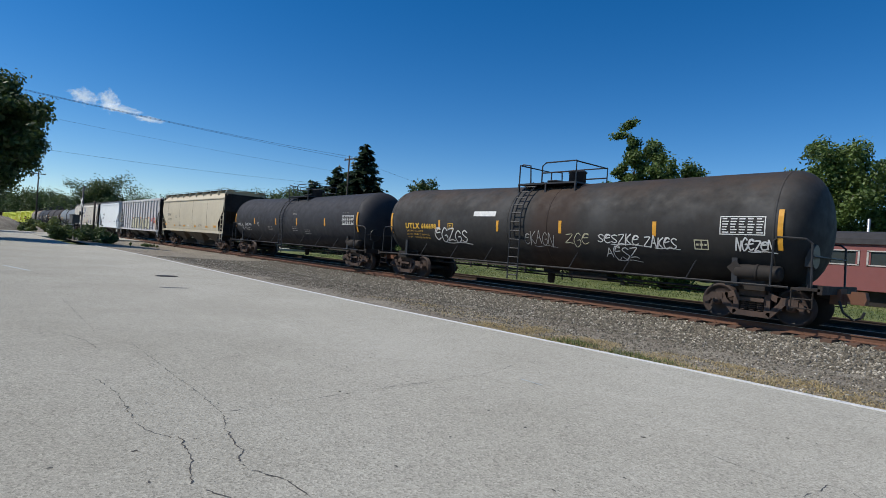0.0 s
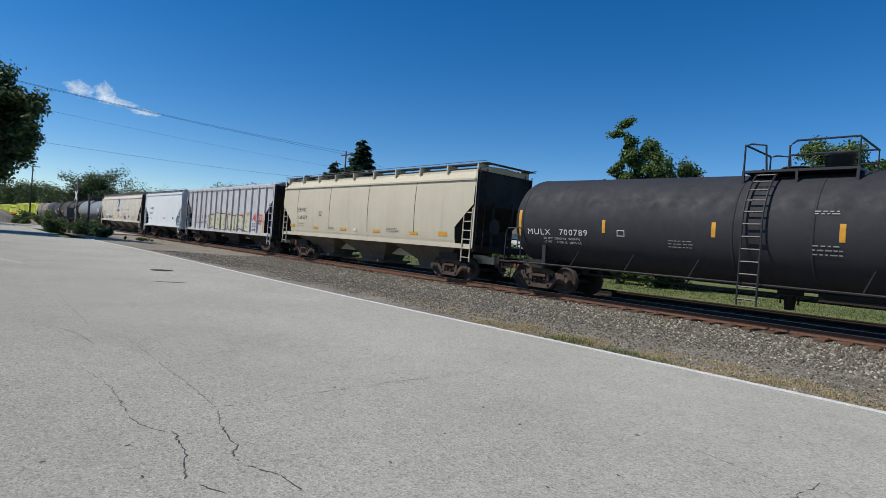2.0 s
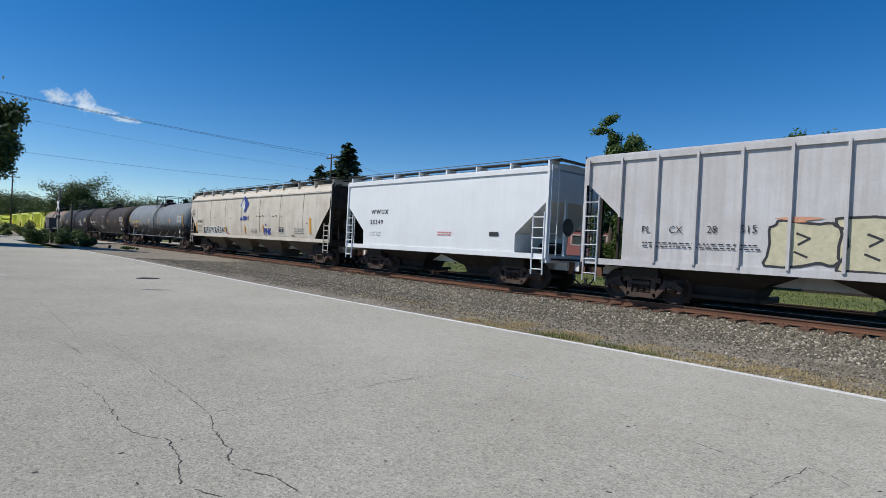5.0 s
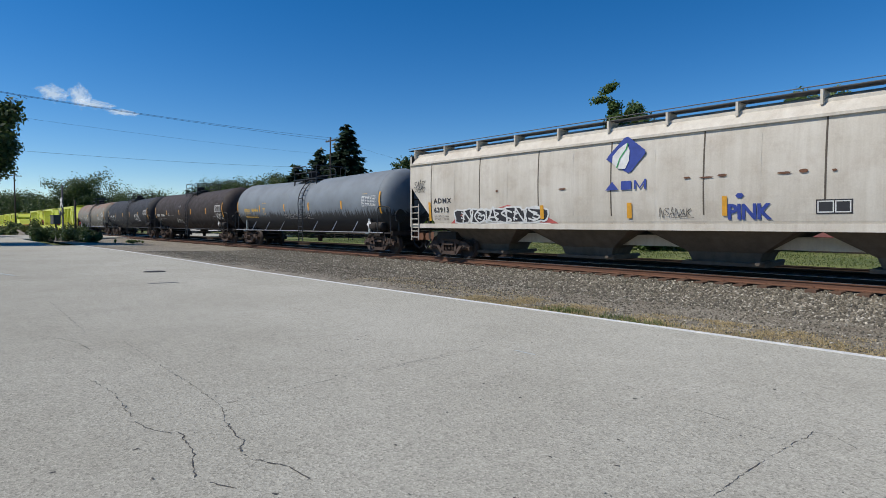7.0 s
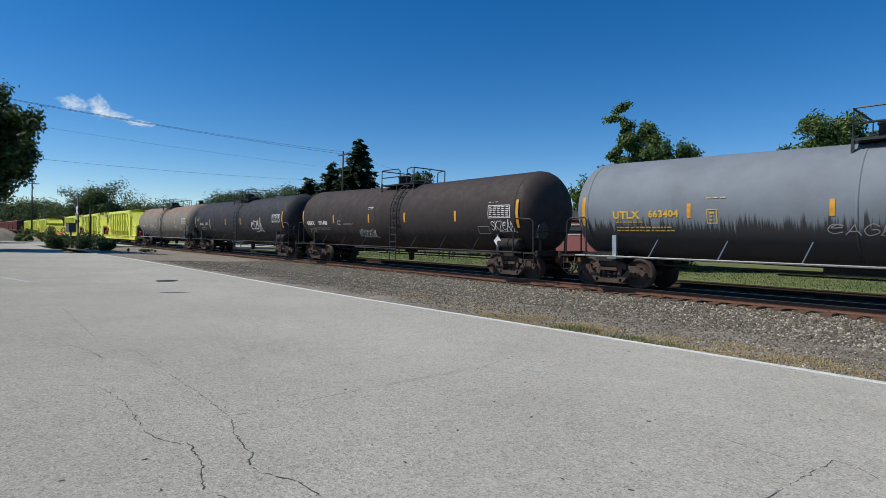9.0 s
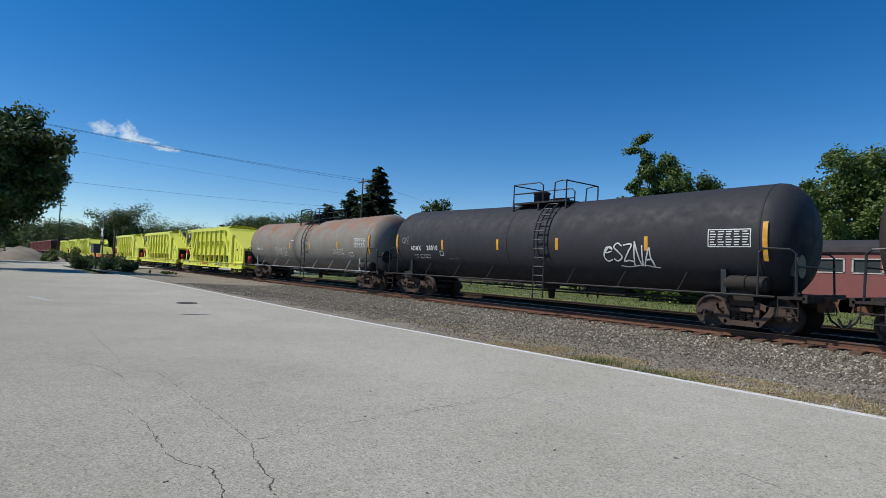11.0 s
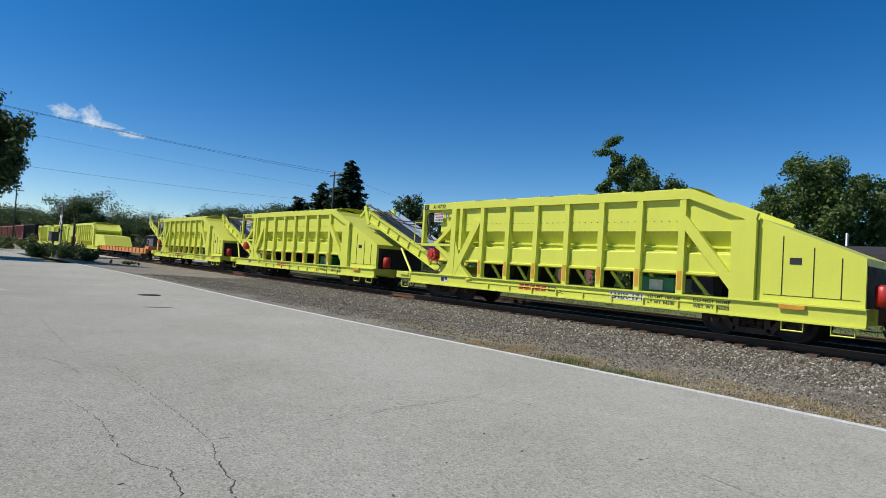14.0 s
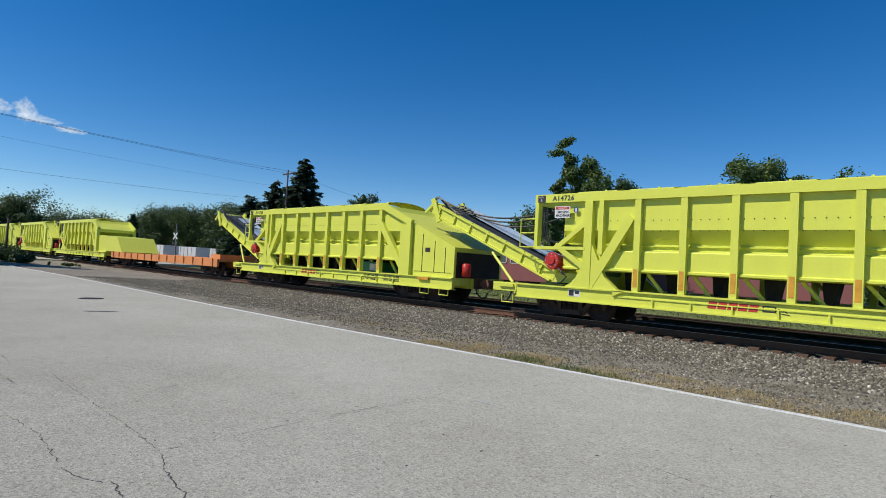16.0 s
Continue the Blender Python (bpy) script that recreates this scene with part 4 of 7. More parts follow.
    # ribs or faint weld seams
    if ribs:
        for i in range(ribs):
            x = -half + 0.1 + (2 * half - 0.2) * i / (ribs - 1)
            z0 = sill if abs(x) < half - cut_in else cut_low + (abs(x) - half + cut_in) / cut_in * (cut_top - cut_low)
            for y in (-1, 1):
                bm = bm_new()
                box(bm, x - 0.035, x + 0.035, min(y * (width - 0.05), y * (width + 0.075)), max(y * (width - 0.05), y * (width + 0.075)), z0, top - 0.05)
                part("rib", bm, paint, body)
    if seams:
        for i in range(1, seams):
            x = -half + 2 * half * i / seams
            z0 = sill if abs(x) < half - cut_in else hxz(abs(x), half, cut)
            for y in (-1, 1):
                bm = bm_new()
                zs = np.linspace(z0, eave - 0.07, 8)
                rows = [[bm.verts.new((x + d, y * (wy(z) + 0.006), z)) for d in (-0.02, 0.02)] for z in zs]
                for low, high in zip(rows, rows[1:]):
                    bm.faces.new((low[0], low[1], high[1], high[0]))
                part("weld_seam", bm, chute_tone if bulge > 0.05 and i % 2 else paint, body)
    # discharge bays
    n = bays
    span = 2 * (half - cut_in)
    for i in range(n):
        xc = -half + cut_in + span * (i + 0.5) / n
        w = span / n / 2
        bm = bm_new()
        rings = []
        for z, a, y in ((sill + 0.02, w - 0.01, width - 0.12), (0.62, w * 0.45, 0.62), (0.34, w * 0.40, 0.55)):
            rings.append([bm.verts.new(p) for p in ((xc - a, -y, z), (xc + a, -y, z), (xc + a, y, z), (xc - a, y, z))])
        for lo, hi in zip(rings, rings[1:]):
            for k in range(4):
                bm.faces.new((hi[k], hi[(k + 1) % 4], lo[(k + 1) % 4], lo[k]))
        bm.faces.new(rings[-1][::-1])
        box(bm, xc - w * 0.5, xc + w * 0.5, -0.75, 0.75, 0.26, 0.36)
        lathe(bm, [(-1.0, 0.05), (-1.0, 0.06), (1.0, 0.06), (1.0, 0.05)], 8, "y", (xc + w * 0.45, 0, 0.36))
        part("discharge_chute", bm, chute_tone or paint, car, "dirty tapered discharge chute, darkened for shade")
    # ends: posts, cross bars, ladders, platforms, trucks
    for q in (-1, 1):
        xe = q * half
        bm = bm_new()
        for y in (-1, 1):
            box(bm, xe - 0.05, xe + 0.05, min(y * (width - 0.10), y * (width + 0.03)), max(y * (width - 0.10), y * (width + 0.03)), sill - 0.1, top)
            box(bm, xe - 0.04, xe + 0.04, min(y * 0.5, y * 0.6), max(y * 0.5, y * 0.6), 1.0, cut_top + 0.2)
        box(bm, xe - 0.06, xe + 0.06, -width, width, sill - 0.25, sill)
        box(bm, min(xe - q * cut_in, xe + q * 0.45), max(xe - q * cut_in, xe + q * 0.45), -0.25, 0.25, 0.72, 1.04)
        part("end_frame", bm, M["under"] if end_shade else paint, car)
        bm = bm_new()
        for y in (-1, 1):
            box(bm, xe - 0.045, xe + 0.045, min(y * (width - 0.02), y * (width + 0.045)), max(y * (width - 0.02), y * (width + 0.045)), sill - 0.1, top)
        part("corner_post", bm, paint, car)
        bm = bm_new()
        box(bm, min(xe - q * 1.6, xe + q * 0.15), max(xe - q * 1.6, xe + q * 0.15), -1.35, 1.35, sill - 0.16, sill - 0.1)
        lathe(bm, [(-0.5, 0.05), (-0.5, 0.2), (0.5, 0.2), (0.5, 0.05)], 14, "y", (xe - q * 0.9, 0, sill + 0.25))
        box(bm, min(xe - q * 2.3, xe - q * 1.2), max(xe - q * 2.3, xe - q * 1.2), -1.2, 1.2, 0.78, 1.05)
        part("end_platform", bm, M["under"], car, "grimy end platform and brake gear")
        for y in (-1, 1):
            bm = bm_new()
            ladder(bm, [(y * (width + 0.06), sill - 0.65), (y * (width + 0.06), cut_low + 0.75)], min(xe - q * 0.52, xe - q * 0.06), max(xe - q * 0.52, xe - q * 0.06), 6)
            part("side_ladder", bm, paint, car, "side ladder at the car end")
            bm = bm_new()
            for x_ in (0.25, 0.65):
                tube(bm, [(xe + q * 0.08, y * (width - 0.05 - x_ + 0.25), sill - 0.2), (xe + q * 0.08, y * (width - 0.05 - x_ + 0.25), top + 0.1)], 0.022, 5)
            for k in range(9):
                z = sill + k * 0.36
                tube(bm, [(xe + q * 0.08, y * (width - 0.05), z), (xe + q * 0.08, y * (width - 0.45), z)], 0.018, 5)
            part("end_ladder", bm, M["under"] if end_shade else paint, car, "end ladder")
        truck(car, xe - q * 1.75)
        coupler(car, xe + q * 0.15, q)
    bm = bm_new()
    lathe(bm, [(half + 0.16, 0.27), (half + 0.14, 0.29), (half + 0.16, 0.31), (half + 0.18, 0.29)], 20, "x", (0, -0.6, 2.2))
    for k in range(4):
        a = k * math.pi / 4
        tube(bm, [(half + 0.16, -0.6 - 0.29 * math.cos(a), 2.2 - 0.29 * math.sin(a)), (half + 0.16, -0.6 + 0.29 * math.cos(a), 2.2 + 0.29 * math.sin(a))], 0.014, 5)
    part("brake_wheel", bm, M["black"], car, "hand-brake wheel")
    for k, (items, mat, name) in enumerate(marks):
        lettered(car, items, lambda x, z, k=k: side(x, z) - 0.004 * (k % 6), M[mat], name)
    return car


def hxz(x, half, cut):
    return cut[2] + (x - half + cut[0]) / cut[0] * (cut[1] - cut[2])


def ballast_car(s, label, number="", front_hood=True, boom=True, long_hood=False):
    """Lime track-machine hopper wagon: ribbed bin on a deep sill, hood at the leading end, belt conveyor rising from the trailing end.
    Local x runs from the bin's rear wall (0) forward."""
    car = car_at("hopper_wagon", s, label, "hopper wagon")
    Y = 1.5
    lime = M["lime"]
    # sills and deck
    bm = bm_new()
    for y in (-1, 1):
        box(bm, -0.6, 15.05, min(y * 1.40, y * (Y + 0.03)), max(y * 1.40, y * (Y + 0.03)), 0.58, 0.98)
        box(bm, -0.6, 15.05, min(y * 1.3, y * (Y + 0.10)), max(y * 1.3, y * (Y + 0.10)), 0.96, 1.0)
        box(bm, -0.6, 15.05, min(y * 1.3, y * (Y + 0.10)), max(y * 1.3, y * (Y + 0.10)), 0.56, 0.60)
        box(bm, -1.55, -0.6, min(y * 1.3, y * (Y + 0.05)), max(y * 1.3, y * (Y + 0.05)), 0.72, 1.0)
    box(bm, -1.55, 15.05, -0.35, 0.35, 0.6, 0.98)
    for x in np.linspace(-1.45, 14.9, 14):
        box(bm, x - 0.08, x + 0.08, -1.4, 1.4, 0.7, 0.96)
    part("underframe", bm, lime, car)
    # bin: vertical upper sheets, inward slope, lower skirt
    bm = bm_new()
    half_sec = [(1.42, 3.78), (1.42, 2.72), (1.14, 2.36), (1.14, 2.31), (1.24, 2.305), (1.24, 2.275), (1.16, 2.27), (1.18, 2.17), (1.38, 2.13), (1.40, 2.10), (1.40, 1.63), (1.46, 1.60), (1.46, 1.55), (1.30, 1.52)]
    sec = [(-y, z) for y, z in half_sec] + half_sec[::-1]
    va = [bm.verts.new((1.0, y, z)) for y, z in sec]
    vb = [bm.verts.new((12.2 if z < 2.9 else 11.1, y, z)) for y, z in sec]
    for i in range(len(sec) - 1):
        bm.faces.new((va[i], vb[i], vb[i + 1], va[i + 1]))
    bm.faces.new(va)
    bm.faces.new(vb[::-1])
    prism(bm, [(11.0, 2.75), (12.7, 2.75), (12.7, 3.0), (11.12, 3.66), (11.0, 3.7)], -1.415, 1.415)
    bmesh.ops.recalc_face_normals(bm, faces=bm.faces)
    part("bin", bm, lime, car)
    bm = bm_new()
    for x in np.linspace(1.2, 9.5, 6):
        v = [[], []]
        for k in range(7):
            a = math.pi * k / 6
            for j, xx in enumerate((x, x + 1.3)):
                v[j].append(bm.verts.new((xx, -1.2 * math.cos(a), 3.84 + 0.22 * math.sin(a))))
        for k in range(6):
            bm.faces.new((v[0][k], v[1][k], v[1][k + 1], v[0][k + 1]))
        box(bm, x + 0.62, x + 0.68, -0.5, 0.5, 4.03, 4.08)
    part("lid", bm, lime, car, "arched bin lids")
    # top chord, sloping down over the leading end
    bm = bm_new()
    for y in (-1, 1):
        a, b_ = sorted((y * 1.40, y * (Y + 0.06)))
        prism(bm, [(0.0, 3.59), (0.0, 3.85), (11.15, 3.85), (12.80, 3.16), (12.72, 2.92), (11.08, 3.59)], a, b_)
    box(bm, -0.06, 0.06, -Y, Y, 3.55, 3.85)
    part("top_chord", bm, lime, car)
    # uprights, diagonals, end frames
    for y in (-1, 1):
        a, b_ = sorted((y * 1.36, y * (Y + 0.05)))
        for i in range(7):
            x = 3.38 + i * 1.254
            bm = bm_new()
            z1 = 3.6
            box(bm, x - 0.09, x + 0.09, a, b_, 0.98, z1)
            strap(bm, [(x + 0.12, 1.5), (x + 0.55, 1.0)], 0.09, y * 0.95 - 0.03, y * 0.95 + 0.03)
            part("upright", bm, lime, car)
        for k, (ends, w) in enumerate((([(1.95, 1.05), (3.15, 3.05)], 0.26), ([(10.95, 3.0), (12.45, 1.1)], 0.26), ([(0.85, 2.2), (1.8, 2.95)], 0.14), ([(0.8, 2.25), (1.85, 1.55)], 0.16))):
            d = 0.004 + 0.003 * k
            bm = bm_new()
            strap(bm, ends, w, a - d, b_ + d)
            part("diagonal", bm, lime, car)
        for k, c in enumerate(((1.75, 2.0, 0.98, 3.6), (0.0, 0.12, 2.2, 3.6), (0.0, 1.8, 2.12, 2.22), (12.2, 12.78, 0.98, 3.0), (2.22, 2.36, 2.0, 3.6))):
            d = 0.018 + 0.003 * k
            bm = bm_new()
            box(bm, c[0], c[1], a - d, b_ + d, c[2], c[3])
            part("end_post", bm, lime, car)
        bm = bm_new()
        arc = [(1.75 - 0.75 * (1 - math.sin(t)), 0.98 + 1.1 * (1 - math.cos(t))) for t in np.linspace(0, math.pi / 2, 7)]
        prism(bm, [(2.9, 0.98), (2.45, 1.35), (1.98, 2.4), (1.75, 2.4)] + arc[::-1], a + 0.006, b_ - 0.006)
        part("gusset", bm, lime, car)
        for i in range(7):
            x = 3.38 + i * 1.254
            lettered(car, rect(x - 0.06, x + 0.06, 1.12, 1.62), lambda x, z, y=y: y * (Y + 0.056), M["yellow"], "reflector", "amber reflective tape")
        lettered(car, rect(12.45, 12.6, 1.1, 1.75), lambda x, z, y=y: y * (Y + 0.066), M["yellow"], "reflector", "amber reflective tape")
    # bolt rows on the sheets
    bm = bm_new()
    for i in range(7):
        for k in range(5):
            x = 2.3 + i * 1.254 + k * 0.22
            for z in (3.0, 2.7):
                box(bm, x - 0.011, x + 0.011, -1.432, -1.42, z - 0.011, z + 0.011)
    tagged(part("bolt", bm, M["under"], car), kind="stuff")
    # hood over the leading end
    bm = bm_new()
    h = [(12.8, 0.98), (15.0, 0.98), (15.0, 2.12), (12.8, 3.05)] if not long_hood else [(13.0, 0.98), (15.0, 0.98), (15.1, 1.1), (19.0, 1.1), (17.6, 2.3), (13.0, 2.45)]
    prism(bm, h, -1.42, 1.42)
    bmesh.ops.bevel(bm, geom=bm.edges, offset=0.02, segments=1)
    hood = part("hood", bm, lime, car)
    if not long_hood:
        bm = bm_new()
        for x in (13.35, 14.0, 14.55):
            box(bm, x - 0.008, x + 0.008, -1.435, -1.42, 1.17, 2.75 - (x - 13) * 0.42)
        box(bm, 12.95, 14.9, -1.43, -1.42, 1.16, 1.172)
        part("panel_gap", bm, M["under"], hood, "dark door seams")
        bm = bm_new()
        box(bm, 13.5, 13.75, -1.43, -1.415, 1.92, 2.08)
        part("vent", bm, M["black"], hood, "dark vent opening")
        bm = bm_new()
        box(bm, 15.0, 15.012, -1.3, 1.3, 1.0, 1.95)
        part("hood_opening", bm, M["under"], hood, "dark hood mouth")
    # red drum at the leading platform and at the trailing end
    bm = bm_new()
    lathe(bm, [(1.05, 0.05), (1.07, 0.17), (1.5, 0.17), (1.55, 0.1)], 16, "z", (15.25, -1.0, 0))
    part("drum", bm, M["red_part"], car, "red drum on the platform")
    bm = bm_new()
    lathe(bm, [(-0.30, 0.03), (-0.30, 0.12), (-0.26, 0.13), (-0.25, 0.25), (-0.18, 0.26), (-0.17, 0.20), (0.2, 0.20), (0.22, 0.03)], 20, "y", (0.7, -1.35, 1.78), False)
    box(bm, 0.45, 0.95, -1.25, -1.0, 1.5, 1.6)
    motor = part("motor", bm, M["red_part"], car, "red conveyor motor with a bolted flange")
    bm = bm_new()
    for k in range(8):
        q = k * math.tau / 8
        lathe(bm, [(-1.615, 0.005), (-1.615, 0.022), (-1.59, 0.022)], 6, "y", (0.7 + 0.2 * math.cos(q), 0, 1.78 + 0.2 * math.sin(q)), False)
    tagged(part("bolt", bm, M["steel"], motor, "small steel bolts"), kind="stuff")
    # pipes down the end wall, and the black hose under the deck
    for k in range(3):
        bm = bm_new()
        x = 0.24 + k * 0.09
        tube(bm, [(x, -1.50, 3.42), (x, -1.50, 2.75), (x + 0.06, -1.50, 2.52), (x + 0.22, -1.49, 2.38), (0.95, -1.46, 2.34 - 0.03 * k), (1.5, -1.30, 2.2), (1.9, -1.1, 1.95)], 0.022, 6)
        part("pipe", bm, M["black"], car, "black hydraulic pipe")
    bm = bm_new()
    tube(bm, [(0.9, -1.52, 1.55), (1.05, -1.56, 1.42), (1.2, -1.50, 1.30), (1.0, -1.46, 1.12), (0.6, -1.40, 1.06)], 0.025, 6)
    part("hose", bm, M["black"], car, "slack black hydraulic hose")
    # toolbox, brackets and sill ledge on the lower frame
    bm = bm_new()
    prism(bm, [(2.75, 0.82), (2.75, 0.98), (3.1, 0.98)], -1.60, -1.53)
    box(bm, 2.9, 12.2, -1.56, -1.53, 0.80, 0.83)
    for x in np.linspace(3.9, 11.9, 9):
        box(bm, x - 0.02, x + 0.02, -1.585, -1.53, 0.60, 0.80)
    part("sill_ledge", bm, lime, car)
    for x in (-1.25, 13.35):
        bm = bm_new()
        box(bm, x, x + 0.55, -1.62, -1.54, 0.86, 0.96)
        bmesh.ops.bevel(bm, geom=bm.edges, offset=0.01, segments=1)
        part("marker_box", bm, M["yellow"] if x > 0 else lime, car, "small marker box on the sill")
    # green engine seen under the bin
    bm = bm_new()
    box(bm, 9.3, 10.5, -1.0, 0.2, 1.0, 1.42)
    lathe(bm, [(1.42, 0.12), (1.5, 0.12), (1.56, 0.05)], 12, "z", (9.6, -0.8, 0))
    part("engine", bm, M["green_part"], car, "green engine unit")
    bm = bm_new()
    box(bm, 9.8, 10.2, -1.05, -1.0, 1.05, 1.35)
    part("engine_panel", bm, M["white"], car, "white control panel")
    # lower chutes under the bin, dark
    for i in range(8):
        bm = bm_new()
        x = 2.3 + i * 1.254
        prism(bm, [(x + 0.25, 1.52), (x + 0.6, 1.52), (x + 0.5, 1.0), (x + 0.3, 1.0)], -0.4, 0.4)
        part("gate", bm, M["under"], car, "dark discharge gate")
    # belt conveyor rising over the next wagon
    if boom:
        bm = bm_new()
        low, high = (0.3, 1.35), (-5.35, 3.72)
        for y in (-0.75, 0.75):
            strap(bm, [low, high], 0.42, y - 0.06, y + 0.06)
        strap(bm, [(low[0] + 1.5, 1.22), (low[0], 1.25)], 0.3, -0.8, 0.8)
        for u in np.linspace(0.05, 0.95, 9):
            x, z = (low[k] + (high[k] - low[k]) * u for k in (0, 1))
            box(bm, x - 0.04, x + 0.04, -0.75, 0.75, z - 0.16, z - 0.1)
        tube(bm, [(-1.0, -1.2, 1.0), (-2.2, -0.85, 2.0)], 0.05, 6)
        tube(bm, [(-1.0, 1.2, 1.0), (-2.2, 0.85, 2.0)], 0.05, 6)
        con = part("conveyor", bm, lime, car, "lime belt conveyor boom")
        bm = bm_new()
        strap(bm, [(low[0], low[1] + 0.16), (high[0], high[1] + 0.16)], 0.05, -0.62, 0.62)
        part("belt", bm, M["belt"], con, "black conveyor belt")
        bm = bm_new()
        strap(bm, [(low[0] - 0.1, low[1] + 0.30), (high[0] + 0.9, high[1] - 0.06)], 0.03, 0.05, 0.72)
        strap(bm, [(low[0] - 0.1, low[1] + 0.36), (high[0] + 0.9, high[1] + 0.0)], 0.14, 0.72, 0.74)
        part("belt_cover", bm, M["belt_cover"], con, "blue-grey belt cover sheet")
        bm = bm_new()
        for y in (-0.84, 0.84):
            strap(bm, [(low[0] - 0.1, low[1] + 0.22), (high[0] + 0.5, high[1] - 0.02)], 0.06, y - 0.06, y + 0.06)
            strap(bm, [(low[0] - 0.1, low[1] - 0.20), (high[0] + 0.5, high[1] - 0.44)], 0.06, y - 0.06, y + 0.06)
            for u in np.linspace(0.08, 0.92, 7):
                x, z = (low[k] + (high[k] - low[k]) * u for k in (0, 1))
                strap(bm, [(x - 0.08, z - 0.2), (x + 0.08, z + 0.2)], 0.05, y - 0.035, y + 0.035)
        part("stiffener", bm, lime, con, "lime flanges and stiffeners on the boom")
        bm = bm_new()
        for k in range(4):
            p = [(high[0] + 0.1 + 0.3 * j + 0.04 * k, -0.85 + 0.1 * k, high[1] + 0.28 + 0.16 * math.sin(j * 1.1 + k) - 0.10 * j) for j in range(7)]
            tube(bm, p, 0.024, 5)
        part("cable_loop", bm, M["black"], con, "tangle of black cables at the boom head")
        bm = bm_new()
        for y in (-0.85, 0.85):
            strap(bm, [(high[0] + 0.45, high[1] - 0.55), (high[0] + 0.1, high[1] + 0.28)], 0.22, y - 0.05, y + 0.05)
            strap(bm, [(high[0] - 0.3, high[1] - 0.2), (high[0] + 0.25, high[1] + 0.22)], 0.1, y - 0.04, y + 0.04)
        lathe(bm, [(-0.7, 0.05), (-0.7, 0.2), (0.7, 0.2), (0.7, 0.05)], 14, "y", (high[0], 0, high[1]))
        part("head_frame", bm, lime, con, "head pulley frame")
        bm = bm_new()
        for k, y in enumerate((-0.5, -0.3, 0.4)):
            p = []
            for i in range(15):
                u = i / 14
                p.append((high[0] + 0.3 + (0.2 - high[0]) * u * 1.02, y - 0.5 * u, high[1] + 0.25 - 0.55 * u - (0.45 + 0.12 * k) * math.sin(math.pi * u)))
            tube(bm, p, 0.03, 5)
        part("hose", bm, M["black"], car, "slack black hydraulic hoses")
    # trailing platform railing
    bm = bm_new()
    for y in (-1.4, 1.4):
        tube(bm, [(-0.05, y, 2.2), (-0.65, y, 2.2), (-0.65, y, 3.1), (-0.05, y, 3.1)], 0.025, 5)
        tube(bm, [(-0.05, y, 2.65), (-0.65, y, 2.65)], 0.02, 5)
    tube(bm, [(-0.65, -1.4, 2.2), (-0.65, 1.4, 2.2)], 0.025, 5)
    part("platform_rail", bm, M["lime"], car, "lime platform rail")
    # stirrups
    for x in (13.4, 14.4, -1.2):
        for y in (-1.5, 1.5):
            bm = bm_new()
            tube(bm, [(x, y, 0.6), (x, y, 0.35), (x + 0.45, y, 0.35), (x + 0.45, y, 0.6)], 0.022, 5)
            part("step", bm, lime, car, "lime stirrup step")
    truck(car, 1.1)
    truck(car, 12.6)
    coupler(car, 15.05, 1)
    coupler(car, -1.55, -1)
    sy = lambda x, z: -(Y + 0.036)
    if number:
        cy = lambda x, z: -(Y + 0.066)
        lettered(car, words(number, 0.62, 3.64, 0.16, 1.0, 1.1, 0.004), cy, M["dark_ink"], "lettering", "black wagon number")
        lettered(car, rect(0.08, 0.36, 3.60, 3.82), cy, M["dark_ink"], "end_plate", "small black plate")
        lettered(car, rect(0.72, 1.25, 3.10, 3.46), cy, M["white"], "warning_sign", "white and red warning sign")
        lettered(car, rect(0.75, 1.22, 3.36, 3.44), lambda x, z: -(Y + 0.069), M["red_ink"], "sign_band")
        lettered(car, words("DANGER", 0.84, 3.375, 0.05, 1.0, 1.1), lambda x, z: -(Y + 0.072), M["white"], "sign_text")
        lettered(car, words("MOVING", 0.82, 3.245, 0.075, 1.0, 1.0, 0.003) + words("MACHINERY", 0.755, 3.14, 0.075, 0.95, 1.0, 0.003), lambda x, z: -(Y + 0.069), M["dark_ink"], "sign_text")
        lettered(car, words("PLATE", 0.12, 3.74, 0.045) + words("B", 0.18, 3.63, 0.08), lambda x, z: -(Y + 0.069), M["white"], "sign_text")
        disc = [[(1.42 + 0.085 * math.cos(k * math.tau / 16), 3.34 + 0.085 * math.sin(k * math.tau / 16)) for k in range(16)]]
        lettered(car, disc, lambda x, z: -(Y + 0.036) + 0.03, M["blue_ink"], "safety_badge", "round blue safety badge")
        lettered(car, rect(1.395, 1.445, 3.29, 3.39), lambda x, z: -(Y + 0.036) + 0.027, M["white"], "badge_mark")
        # maker's mark as plain slanted blocks, and a small emblem
        blocks = []
        for k in range(5):
            x = 5.31 + k * 0.235
            blocks.append([(x, 0.72), (x + 0.2, 0.72), (x + 0.24, 0.90), (x + 0.04, 0.90)])
        lettered(car, blocks, sy, M["red_ink"], "maker_mark", "red slanted maker's mark")
        lettered(car, outline(6.56, 6.85, 0.74, 0.89, 0.03) + [[(6.8, 0.74), (7.15, 0.70), (7.1, 0.73)], [(6.85, 0.86), (7.1, 0.74), (7.05, 0.80)]], sy, M["dark_ink"], "emblem")
        if number == "A14732":
            lettered(car, rect(8.8, 9.95, 0.70, 0.92), sy, M["white"], "number_panel")
            lettered(car, words("LMIX-171", 8.84, 0.73, 0.16, 1.15, 1.05, 0.006), lambda x, z: -(Y + 0.040), M["dark_ink"], "lettering")
